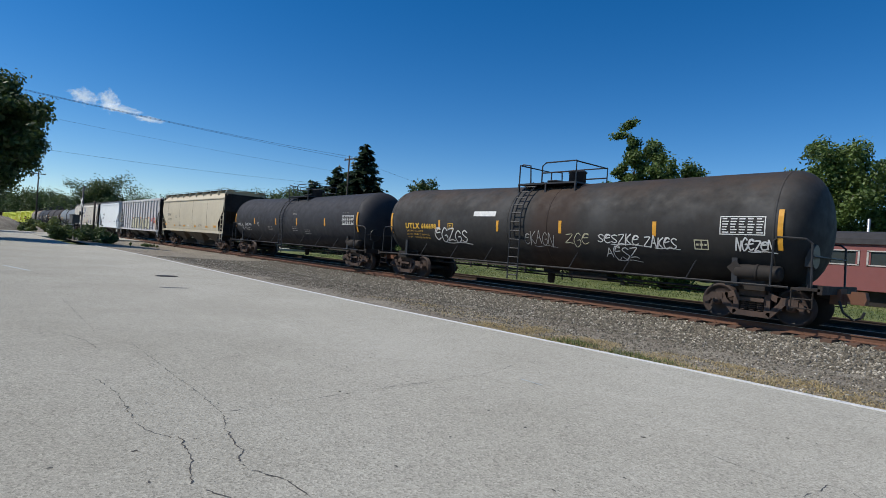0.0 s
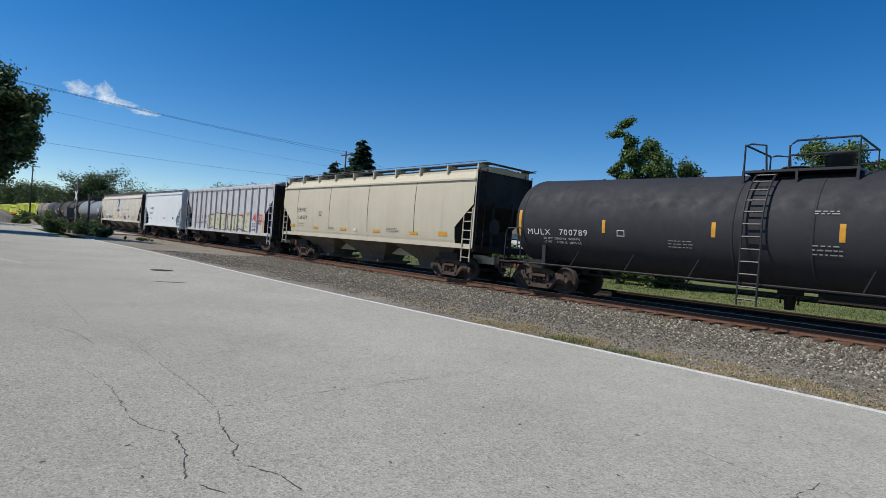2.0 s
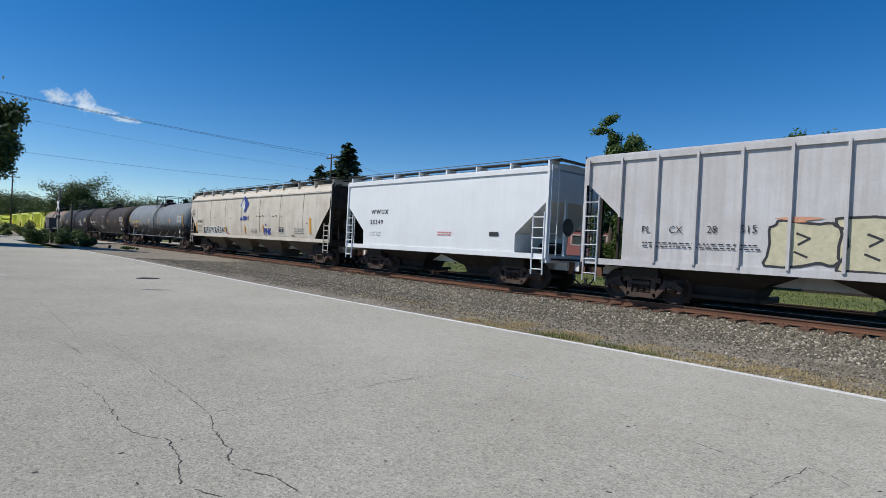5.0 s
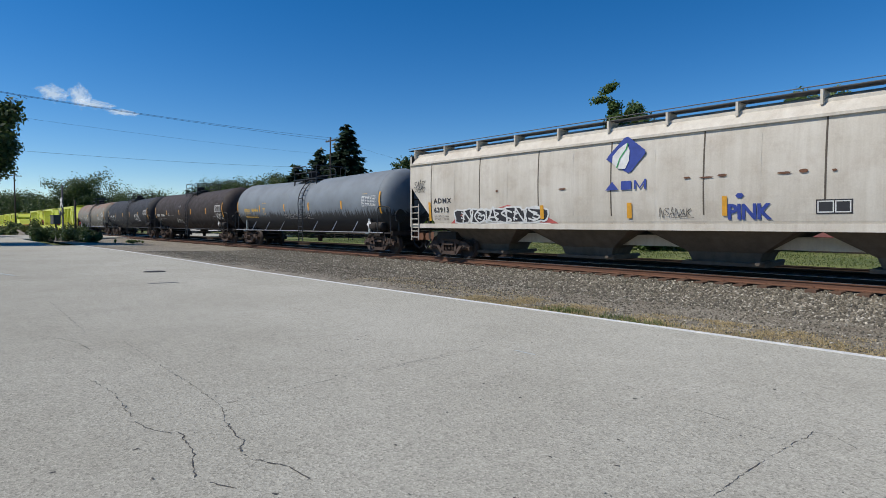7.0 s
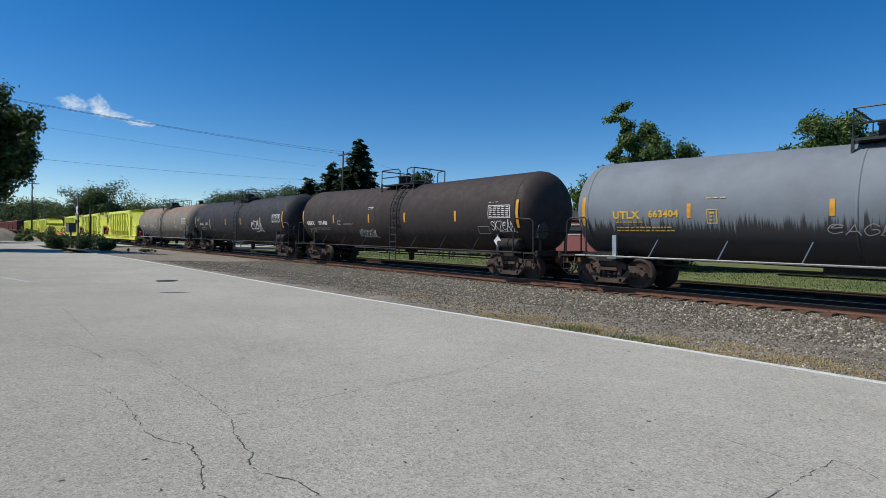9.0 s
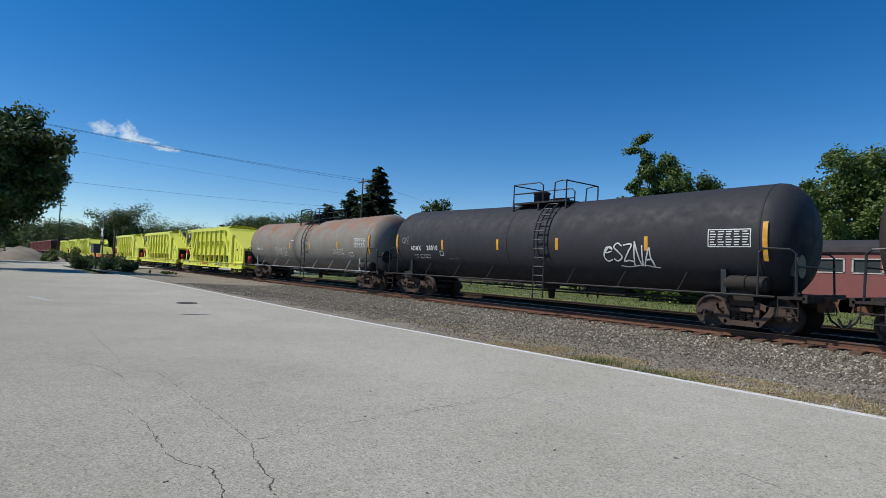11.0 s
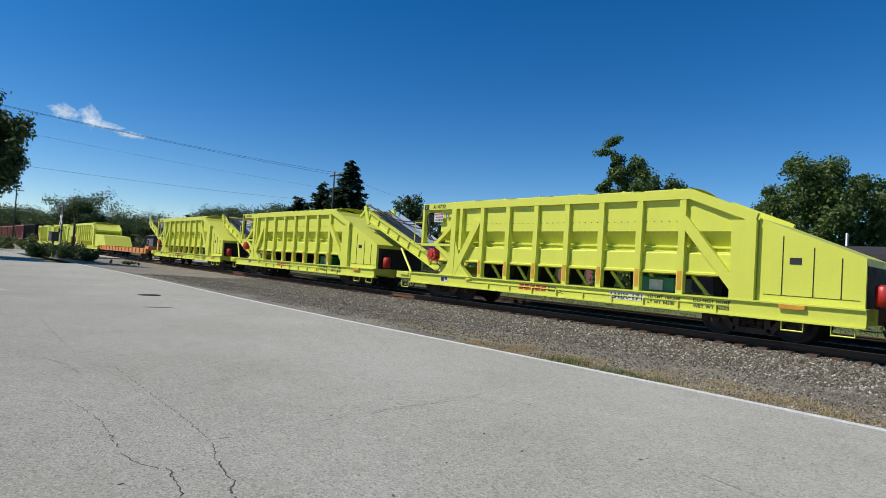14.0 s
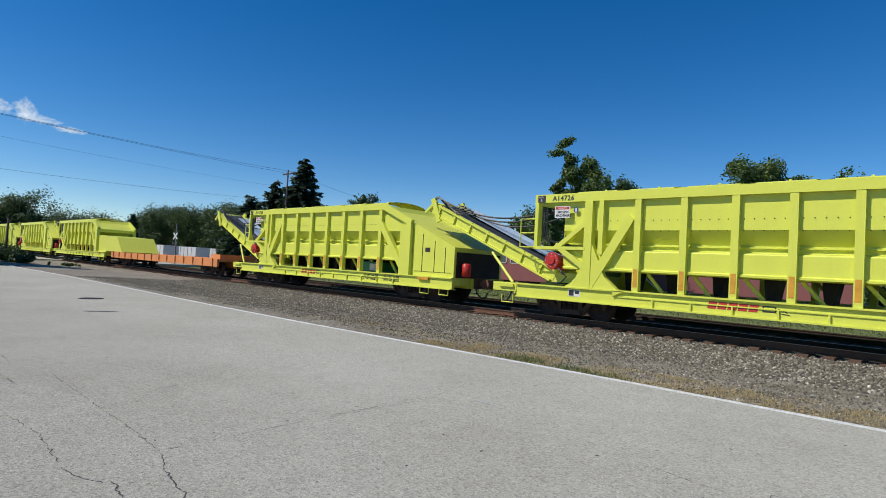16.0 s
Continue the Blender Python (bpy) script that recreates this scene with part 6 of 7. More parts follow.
def spruce(x, y, height, spread, label, seed):
    r = np.random.default_rng(seed)
    e = empty("spruce", pose(x, y, -0.24), label, "tree", "trees beyond the railway")
    bm = bm_new()
    lathe(bm, [(0, 0.24), (height * 0.5, 0.14), (height * 0.98, 0.02)], 8, "z")
    part("trunk", bm, M["bark"], e)
    tiers = int(height * 2.6)
    vs = []
    for i in range(tiers):
        u = 0.04 + 0.95 * i / tiers
        reach = spread * (1 - u) ** 0.9 + 0.10
        for k in range(max(6, int(16 * (1 - u)) + 5)):
            a = r.uniform(0, math.tau)
            q = reach * r.uniform(0.6, 1.12)
            m = max(3, int(q * 11))
            for j in range(m):
                d = q * (j + r.uniform(0.2, 1)) / m
                z = u * height + 0.10 * d - 0.09 * d * d + r.normal() * 0.07
                p = np.array([d * math.cos(a), d * math.sin(a), z]) + r.normal(size=3) * 0.10
                t = np.array([math.cos(a), math.sin(a), -0.3]) * 0.5 + r.normal(size=3) * 0.14
                w = np.array([-math.sin(a), math.cos(a), 0.0]) * 0.22 + r.normal(size=3) * 0.10
                vs += [p - w, p + t * 0.4 - w * 1.2, p + t, p + w]
    v = np.array(vs)
    tagged(numpy_mesh("crown", v, np.arange(len(v)).reshape(-1, 4), M["needle"], e), kind="stuff")
    return e


def around(yaw, dist):
    return -math.sin(radians(yaw)) * dist, math.cos(radians(yaw)) * dist


spruce(*around(57.45, 75), 15.2, 6.2, "dark green pointed spruce behind the railway", 1)
spruce(*around(60.0, 78), 12.2, 5.8, "dark green pointed spruce behind the railway", 2)
spruce(*around(62.2, 82), 10.4, 5.2, "dark green pointed spruce behind the railway", 3)
spruce(*around(72.2, 110), 8.0, 1.6, "small thin dark spruce by the crossing", 5)
broad_tree(*around(30.6, 34), 9.9, 1.8, "tall ragged leafy green tree", 11, base=0.06, count=34000, blobs=110, lean=0.03, size=0.085, tuft=0.85, shape=0.45)
broad_tree(*around(26.8, 33.5), 8.2, 2.2, "rounded leafy green tree", 12, base=0.04, count=44000, blobs=150, size=0.085, tuft=0.9, shape=0.45)
broad_tree(*around(23.4, 56), 9.0, 3.4, "low leafy green tree", 21, base=0.05, count=22000, blobs=110, size=0.13, tuft=0.8)
broad_tree(*around(33.4, 56), 8.4, 3.6, "low leafy green tree", 13, base=0.05, count=28000, blobs=120, size=0.135, tuft=0.9)
broad_tree(*around(13.6, 52), 12.6, 4.0, "full leafy green tree", 14, base=0.08, count=44000, blobs=150, size=0.135, tuft=0.9)
broad_tree(*around(9.0, 56), 11.0, 5.2, "full leafy green tree", 15, base=0.06, count=40000, blobs=160, size=0.135, tuft=0.85)
broad_tree(*around(17.4, 56), 9.6, 4.2, "small leafy green tree", 16, base=0.06, count=34000, blobs=140, size=0.135, tuft=0.85)
broad_tree(*around(2.5, 60), 12.0, 6.0, "full leafy green tree", 17, base=0.06, count=32000, blobs=160, size=0.135, tuft=0.8)
broad_tree(*around(50.2, 95), 12.8, 5.0, "leafy dark green tree", 18, leaf="leaf_dark", base=0.06, count=13000, size=0.28, blobs=90)
broad_tree(*around(47.0, 90), 8.6, 5.0, "leafy dark green tree", 19, leaf="leaf_dark", base=0.06, count=10000, size=0.28, blobs=90)
for k, (yw, d, h, sp) in enumerate(((62.8, 100, 9.8, 5.0), (64.6, 120, 11.4, 6.0), (67.2, 125, 11.2, 6.5), (69.6, 130, 11.0, 6.5), (71.2, 140, 10.0, 6.0), (74.5, 150, 8.0, 6.5), (76.3, 160, 9.0, 7.0), (78.2, 170, 9.0, 7.0), (80.8, 130, 10.8, 6.4), (83.0, 300, 13.0, 11.0), (84.6, 380, 18.0, 13.0), (86.0, 480, 21.0, 16.0), (87.6, 720, 26.0, 22.0), (55.0, 110, 10.0, 5.5), (44.0, 90, 7.5, 5.0), (41.0, 85, 6.6, 5.0), (38.0, 80, 6.0, 4.5))):
    broad_tree(*around(yw, d), h, sp, "leafy dark green tree far behind the railway", 30 + k, leaf="leaf_dark", base=0.04, count=26000, size=0.19 * max(1, d / 180), blobs=120, shape=0.5, tuft=1.2)
# large shade tree by the road, and its lower neighbour
broad_tree(-54.0, 0.6, 12.6, 4.7, "large dark leafy shade tree beside the road", 60, leaf="leaf_dark", base=0.44, count=60000, size=0.17, blobs=170, tuft=0.85, shape=0.5)
broad_tree(-84.0, -2.0, 9.0, 5.8, "low leafy green tree beside the road", 61, base=0.08, count=16000, size=0.16, blobs=80)


def weeds(name, n, x0, x1, y0, y1, h0, h1, mat, label, seed, clump=0.0, ground=bed):
    r = np.random.default_rng(seed)
    x = x0 + (x1 - x0) * r.random(n)
    y = y0 + (y1 - y0) * r.random(n)
    end = np.minimum((x - x0) / 0.9, (x1 - x) / 0.9).clip(0, 1)
    rim = ((y1 - y) / (0.5 * (y1 - y0))).clip(0, 1)
    loose = 0.22 * r.normal(size=n) - 0.5 * (1 - end) - 0.4 * (1 - rim)
    keep = np.array([noise.noise(Vector((a * 1.3, b * 1.3, seed))) + e > clump for a, b, e in zip(x, y, loose)])
    x, y = x[keep], y[keep]
    n = len(x)
    z = np.array([ground(a, b) for a, b in zip(x, y)]) if ground else np.full(n, 0.08)
    h = h0 + (h1 - h0) * r.random(n)
    a = r.random(n) * math.tau
    lean = h * 0.7 * r.normal(size=n)
    dx, dy = np.cos(a), np.sin(a)
    w = (0.004 + 0.005 * r.random(n)) if y1 < 15 else (0.012 + 0.01 * r.random(n))
    p = np.stack([x, y, z - 0.02], -1)
    s = np.stack([-dy * w, dx * w, 0 * w], -1)
    mid = p + np.stack([dx * lean * 0.35, dy * lean * 0.35, h * 0.6], -1)
    tip = p + np.stack([dx * lean, dy * lean, h], -1)
    v = np.stack([p - s, p + s, mid + s * 0.7, tip, mid - s * 0.7], 1).reshape(-1, 3)
    q = np.arange(n)[:, None] * 5
    tris = np.concatenate([q + [0, 1, 2], q + [0, 2, 4], q + [4, 2, 3]])
    return tagged(numpy_mesh(name, v, tris, M[mat]), label, "grass", kind="stuff")


weeds("dry_grass", 120000, -8.5, 6, KERB + 0.0, KERB + 1.4, 0.012, 0.055, "straw", "short dry straw-coloured grass along the asphalt edge", 3, -0.12)
weeds("dry_grass", 20000, -14, -7, KERB + 0.3, KERB + 2.4, 0.01, 0.045, "straw", "patch of dry grass on the gravel", 8, 0.0)
weeds("green_weeds", 3200, -7.0, -3.4, KERB + 0.0, KERB + 0.6, 0.02, 0.12, "weed", "low green weeds along the asphalt edge", 4, 0.05)
weeds("green_weeds", 900, -4, 5, KERB + 0.0, KERB + 0.8, 0.02, 0.07, "weed", "low green weeds along the asphalt edge", 5, 0.2)
weeds("lawn_grass", 60000, -48, 15, 23.2, 34, 0.03, 0.10, "weed", "mown green lawn grass behind the track", 6, -0.3, None)


def bush(x, y, w, h, label, seed, leaf="leaf", count=2500, size=0.09):
    r = random.Random(seed)
    cs = [(r.uniform(-w, w), r.uniform(-w, w) * 0.6, h * r.uniform(0.25, 0.75)) for _ in range(12)]
    rs = [h * r.uniform(0.25, 0.45) for _ in cs]
    v, q = leaf_cloud(cs, rs, count, size, seed)
    v = v + np.array([x, y, 0.08 if y > 25 else -0.1])
    v[:, 2] = np.maximum(v[:, 2], -0.12)
    return tagged(numpy_mesh("bush", v, q, M[leaf]), label, "bush")


bush(*around(83.2, 61), 1.2, 1.3, "dark weedy bushes at the pavement corner", 1, "leaf_dark", 4000)
bush(*around(81.2, 58), 1.6, 1.5, "dark weedy bushes at the pavement corner", 2, "leaf_dark", 5000)
bush(*around(79.8, 55), 0.9, 0.8, "dark weedy bushes at the pavement corner", 4, "leaf_dark", 2600)
bush(*around(77.0, 53), 1.6, 0.25, "low weeds at the pavement corner", 3, "weed", 700)
bush(-93.0, 8.6, 3.6, 1.7, "yellow-green bushes beside the gravel heap", 5, "weed", 5000, 0.14)
bush(-96.0, 11.0, 2.6, 1.1, "yellow-green bushes beside the gravel heap", 6, "weed", 3000, 0.14)
for k, (x, y, w, h) in enumerate(((-27, 35.5, 2.0, 1.6), (-31, 36, 2.5, 1.8), (-35, 37, 2.5, 1.6), (-40, 38, 2.5, 2.0), (-46, 40, 3, 2.0), (-52, 41, 3, 2.2), (-23, 38, 2, 1.5))):
    bush(x, y, w, h, "green bushes along the far edge of the lawn", 10 + k, "leaf", 2500, 0.13)


# ---- coach, houses, poles, crossing ----
coach = empty("passenger_coach", pose(-15.0, 35.0, -0.16), "faded maroon old passenger coach with a dark roof", "coach")
bm = bm_new()
box(bm, -11.2, 11.2, -1.5, 1.5, 1.0, 2.25)
box(bm, -11.2, 11.2, -1.5, 1.5, 2.95, 3.3)
for i in range(15):
    x = -11.2 + i * 1.6
    box(bm, x - (0.3 if i % 2 == 0 else 0.12), x + (0.3 if i % 2 == 0 else 0.12), -1.5, 1.5, 2.25, 2.95)
part("body", bm, M["coach_red"], coach)
bm = bm_new()
sec = [(-1.6, 3.28), (-1.5, 3.55), (-1.0, 3.85), (0, 4.0), (1.0, 3.85), (1.5, 3.55), (1.6, 3.28)]
va = [bm.verts.new((-11.4, y, z)) for y, z in sec]
vb = [bm.verts.new((11.4, y, z)) for y, z in sec]
for i in range(len(sec) - 1):
    bm.faces.new((va[i], vb[i], vb[i + 1], va[i + 1]))
bm.faces.new(va), bm.faces.new(vb[::-1])
bmesh.ops.recalc_face_normals(bm, faces=bm.faces)
part("roof", bm, M["coach_roof"], coach, "dark tarred arched roof")
for i in range(14):
    x = -10.4 + i * 1.6
    bm = bm_new()
    for a, b_, c, d in ((x - 0.66, x - 0.58, 2.24, 2.96), (x + 0.58, x + 0.66, 2.24, 2.96), (x - 0.66, x + 0.66, 2.22, 2.28), (x - 0.66, x + 0.66, 2.92, 2.98)):
        box(bm, a, b_, -1.53, -1.47, c, d)
    w = part("window", bm, M["cream_trim"], coach, "pale framed window")
    bm = bm_new()
    box(bm, x - 0.62, x + 0.62, -1.46, -1.45, 2.26, 2.94)
    part("pane", bm, M["glass"], w)
bm = bm_new()
box(bm, -10.8, 10.8, -1.2, 1.2, 0.75, 1.0)
for x in (-8, 8):
    box(bm, x - 1.6, x + 1.6, -1.1, 1.1, 0.26, 0.8)
part("underframe", bm, M["under"], coach, "dark underframe")


def house(x, y, w, d, h, roof_h, label, wall="siding", turn=0.0):
    e = empty("house", pose(x, y, -0.16, 0, 0, turn), label, "house")
    bm = bm_new()
    box(bm, -w / 2, w / 2, -d / 2, d / 2, 0, h)
    part("wall", bm, M[wall], e)
    bm = bm_new()
    v = [bm.verts.new(p) for p in ((-w / 2 - 0.4, -d / 2 - 0.4, h - 0.1), (w / 2 + 0.4, -d / 2 - 0.4, h - 0.1), (w / 2 + 0.4, d / 2 + 0.4, h - 0.1), (-w / 2 - 0.4, d / 2 + 0.4, h - 0.1), (-w / 2 - 0.4, 0, h + roof_h), (w / 2 + 0.4, 0, h + roof_h))]
    for q in ((0, 1, 5, 4), (2, 3, 4, 5), (1, 2, 5), (3, 0, 4), (3, 2, 1, 0)):
        bm.faces.new([v[i] for i in q])
    part("roof", bm, M["shingle"], e, "grey shingle roof")
    for q in (-0.28, 0.28):
        bm = bm_new()
        box(bm, q * w - 0.5, q * w + 0.5, -d / 2 - 0.04, -d / 2 + 0.02, h * 0.35, h * 0.8)
        wi = part("window", bm, M["cream_trim"], e)
        bm = bm_new()
        box(bm, q * w - 0.42, q * w + 0.42, -d / 2 - 0.05, -d / 2 - 0.042, h * 0.37, h * 0.78)
        part("pane", bm, M["glass"], wi)
    return e


house(*around(9.3, 62), 9, 8, 3.2, 2.6, "low house with white siding and a grey shingle roof")
house(*around(38.5, 66), 8, 9, 3.6, 2.8, "small white-sided house with a steep roof", turn=90)
house(*around(73.5, 150), 16, 12, 4.0, 1.5, "long low grey metal shed", "shingle")
bm = bm_new()
lathe(bm, [(-0.2, 0.11), (5.4, 0.10), (5.45, 0.02)], 10, "z", (*around(11.6, 48), 0.1))
tagged(part("vent_pipe", bm, M["steel"]), "grey metal pipe standing behind the coach", "pipe")


def utility_pole(x, y, h, label, arms=True, turn=0):
    e = empty("utility_pole", pose(x, y, -0.16, 0, 0, turn), label, "utility pole", "poles along the road")
    bm = bm_new()
    lathe(bm, [(0, 0.15), (h, 0.09), (h + 0.02, 0.02)], 10, "z")
    part("pole", bm, M["pole_wood"], e)
    if arms:
        bm = bm_new()
        box(bm, -1.1, 1.1, -0.06, 0.06, h - 0.55, h - 0.42)
        part("crossarm", bm, M["pole_wood"], e)
        for q in (-1.0, -0.4, 0.4, 1.0):
            bm = bm_new()
            lathe(bm, [(h - 0.42, 0.05), (h - 0.3, 0.06), (h - 0.25, 0.03)], 8, "z", (q, 0, 0))
            part("insulator", bm, M["steel"], e)
    return e


PX, PY = around(58.97, 72)
utility_pole(PX, PY, 12.6, "weathered wooden utility pole with a crossarm")
utility_pole(-53.5, -9.0, 12.6, "weathered wooden utility pole with a crossarm")
utility_pole(*around(85.1, 130), 10.9, "tall wooden utility pole far along the track", turn=90)
utility_pole(*around(43, 120), 12.0, "weathered wooden utility pole with a crossarm")


def cable(name, a, b, sag, r=0.014):
    p = [Vector(a).lerp(Vector(b), i / 24) - Vector((0, 0, sag * 4 * (i / 24) * (1 - i / 24))) for i in range(25)]
    bm = bm_new()
    tube(bm, p, r, 5)
    return tagged(part(name, bm, M["wire"]), "thin dark overhead cable", "cable", "overhead cables", "structure")


cable("power_line", (PX - 0.9, PY, 12.2), (-54.4, -9, 12.2), 0.35)
cable("power_line", (PX + 0.9, PY, 12.2), (-52.6, -9, 12.0), 0.5)
cable("power_line", (PX, PY, 10.2), (-53.5, -9, 10.4), 0.4, 0.007)
cable("power_line", (PX, PY, 8.6), (-53.5, -9, 7.4), 0.5, 0.010)
FX, FY = around(43, 120)
cable("power_line", (PX, PY, 12.3), (FX, FY, 11.6), 0.8)

# crossing signal with lamps and crossbuck
for sx, sy, tn in ((*around(81.9, 61), 90), (*around(68.6, 75), 90)):
    sig = empty("crossing_signal", pose(sx, sy, -0.1, 0, 0, tn - 90), "grey crossing signal with white crossed boards", "crossing signal")
    bm = bm_new()
    lathe(bm, [(0, 0.2), (0.1, 0.2), (0.12, 0.08), (5.0, 0.08), (5.05, 0.02)], 10, "z")
    part("mast", bm, M["cabinet"], sig)
    bm = bm_new()
    for q in (-1, 1):
        strap(bm, [(-0.55 * q, 3.15), (0.55 * q, 3.85)], 0.2, -0.1 - 0.01 * q, -0.07 - 0.01 * q)
    part("crossbuck", bm, M["white"], sig, "white crossed boards")
    bm = bm_new()
    box(bm, -0.7, 0.7, -0.05, 0.05, 2.5, 2.6)
    for q in (-0.55, 0.55):
        lathe(bm, [(-0.12, 0.02), (-0.12, 0.25), (-0.08, 0.25), (0.0, 0.12)], 16, "y", (q, 0, 2.5))
    part("lamp", bm, M["black"], sig, "black round lamp hoods")
CX, CY = around(82.4, 60)
cab = empty("relay_cabinet", pose(CX, CY, -0.2, 0, 0, 8), "grey metal relay cabinet on a post beside the crossing", "cabinet")
bm = bm_new()
box(bm, -0.42, 0.42, -0.28, 0.28, 1.65, 2.4)
box(bm, -0.46, 0.46, -0.32, 0.32, 2.4, 2.46)
bmesh.ops.bevel(bm, geom=bm.edges, offset=0.015, segments=1)
part("box", bm, M["cabinet"], cab)
bm = bm_new()
lathe(bm, [(0, 0.16), (0.08, 0.16), (0.1, 0.07), (1.66, 0.07)], 10, "z")
part("post", bm, M["cabinet"], cab)
bm = bm_new()
lathe(bm, [(-0.2, 0.09), (3.5, 0.08), (3.52, 0.02)], 10, "z", (*around(81.0, 58), 0))
tagged(part("post", bm, M["pole_wood"]), "dark timber post among the weeds by the crossing", "post")

# timber rail fence at the far side of the lawn
fence = empty("fence", pose(0, 33.0, 0.06), "dark weathered timber rail fence across the lawn", "fence")
for i in range(16):
    bm = bm_new()
    box(bm, -58 + i * 2.0 - 0.06, -58 + i * 2.0 + 0.06, -0.06, 0.06, -0.3, 1.0)
    part("post", bm, M["pole_wood"], fence)
for i in range(15):
    for z in (0.4, 0.78):
        bm = bm_new()
        box(bm, -58 + i * 2.0 - 0.05, -56 + i * 2.0 + 0.05, -0.035, 0.035, z, z + 0.11)
        part("fence_rail", bm, M["pole_wood"], fence)


def trailer(x, y, length, label):
    e = empty("trailer", pose(x, y, -0.24, 0, 0, 12), label, "trailer", "trailers beyond the crossing")
    bm = bm_new()
    box(bm, -length / 2, length / 2, -1.2, 1.2, 0.7, 2.6)
    bmesh.ops.bevel(bm, geom=bm.edges, offset=0.06, segments=1)
    body = part("body", bm, M["siding"], e)
    bm = bm_new()
    for k in range(int(length / 0.9)):
        box(bm, -length / 2 + 0.4 + k * 0.9, -length / 2 + 0.46 + k * 0.9, -1.225, -1.2, 0.8, 2.5)
    part("rib", bm, M["cabinet"], body)
    for x_ in (-length * 0.3, -length * 0.3 - 1.0):
        bm = bm_new()
        lathe(bm, [(-1.15, 0.05), (-1.15, 0.4), (1.15, 0.4), (1.15, 0.05)], 16, "y", (x_, 0, 0.42))
        part("wheel", bm, M["black"], e)
    return e


trailer(*around(70.2, 92), 7.5, "white box trailer parked beyond the crossing")
trailer(*around(67.3, 96), 6.0, "white box trailer parked beyond the crossing")
trailer(*around(64.5, 100), 8.0, "white box trailer parked beyond the crossing")

# gravel heap and white car by the road
bm = bm_new()
vs = {}
for i in range(25):
    for j in range(13):
        u, w = i / 24 * 2 - 1, j / 12 * 2 - 1
        h = max(0, 1 - u * u - w * w) ** 0.8 * 1.0 + 0.2 * noise.noise(Vector((u * 5, w * 5, 0))) * max(0, 1 - u * u - w * w)
        vs[i, j] = bm.verts.new((-98 + u * 7, 3.9 + w * 4.0, -0.26 + 2.0 * h))
for i in range(24):
    for j in range(12):
        bm.faces.new((vs[i, j], vs[i + 1, j], vs[i + 1, j + 1], vs[i, j + 1])).smooth = True
tagged(part("gravel_heap", bm, M["gravel"]), "heap of grey gravel beside the road", "gravel heap", kind="stuff")

car = empty("car", pose(-73.5, 0.2, 0.0, 0, 0, 8), "white parked sedan beside the road", "car")
bm = bm_new()
prism(bm, [(-2.2, 0.3), (2.2, 0.3), (2.25, 0.65), (2.1, 0.85), (1.1, 0.95), (0.45, 1.42), (-0.9, 1.45), (-1.7, 1.0), (-2.2, 0.92)], -0.85, 0.85)
bmesh.ops.bevel(bm, geom=bm.edges, offset=0.08, segments=2)
part("body", bm, M["hopper_white"], car)
bm = bm_new()
prism(bm, [(0.95, 0.97), (0.42, 1.36), (-0.85, 1.38), (-1.45, 1.0)], -0.87, 0.87)
part("window", bm, M["glass"], car)
for x in (-1.4, 1.4):
    for y in (-0.78, 0.78):
        bm = bm_new()
        lathe(bm, [(y - 0.1, 0.05), (y - 0.1, 0.31), (y + 0.1, 0.31), (y + 0.1, 0.05)], 18, "y", (x, 0, 0.32))
        part("tyre", bm, M["black"], car)

# ---- on the pavement ----
bm = bm_new()
lathe(bm, [(0.0, 0.33), (0.006, 0.33), (0.008, 0.30), (0.008, 0.02)], 24, "z", (-19.2, 5.16, 0))
tagged(part("manhole_cover", bm, M["under"]), "dark round iron manhole cover in the asphalt", "manhole cover")


def crack(points, w, seed, label="thin dark crack in the asphalt"):
    r = random.Random(seed)
    pts = []
    for (xa, ya), (xb, yb) in zip(points, points[1:]):
        n = max(3, int(math.dist((xa, ya), (xb, yb)) / 0.035))
        for i in range(n):
            u = i / n
            pts.append((xa + (xb - xa) * u + r.gauss(0, 0.006), ya + (yb - ya) * u + r.gauss(0, 0.006), (w * 0.38 + 0.0018) * r.uniform(0.05, 1.0)))
    bm = bm_new()
    last = None
    for i, (x, y, ww) in enumerate(pts):
        a, b = pts[max(0, i - 1)], pts[min(len(pts) - 1, i + 1)]
        d = Vector((b[0] - a[0], b[1] - a[1])).normalized()
        q = (bm.verts.new((x - d.y * ww, y + d.x * ww, 0.003)), bm.verts.new((x + d.y * ww, y - d.x * ww, 0.003)))
        if last and (i // 3 + seed) % 9 != 0:
            bm.faces.new((last[0], last[1], q[1], q[0]))
        last = q
    bmesh.ops.recalc_face_normals(bm, faces=bm.faces)
    return tagged(part("crack", bm, M["crack"]), label, "crack", "cracks in the asphalt", "stuff")


crack([(-4.29, 1.32), (-3.83, 1.28), (-3.39, 1.15), (-3.26, 1.2), (-3.03, 1.28)], 0.012, 0)
crack([(-5.59, 1.18), (-4.64, 1.13), (-4.36, 1.19), (-4.19, 1.29)], 0.008, 1)
crack([(-6.54, 0.87), (-6.32, 1.1), (-5.59, 1.18)], 0.005, 2)
crack([(-4.25, 1.65), (-3.95, 1.61), (-3.71, 1.59), (-3.58, 1.5), (-3.38, 1.52), (-3.14, 1.64), (-2.8, 1.65)], 0.012, 3)
crack([(-8.02, 1.8), (-6.29, 1.79), (-5.2, 1.79), (-4.55, 1.76), (-4.25, 1.66)], 0.006, 4)
crack([(-4.64, 1.84), (-4.66, 2.47), (-4.7, 3.3), (-4.7, 4.48)], 0.005, 5)
crack([(-9.14, 0.68), (-8.82, 1.2), (-8.38, 1.33), (-7.57, 1.39)], 0.007, 6)
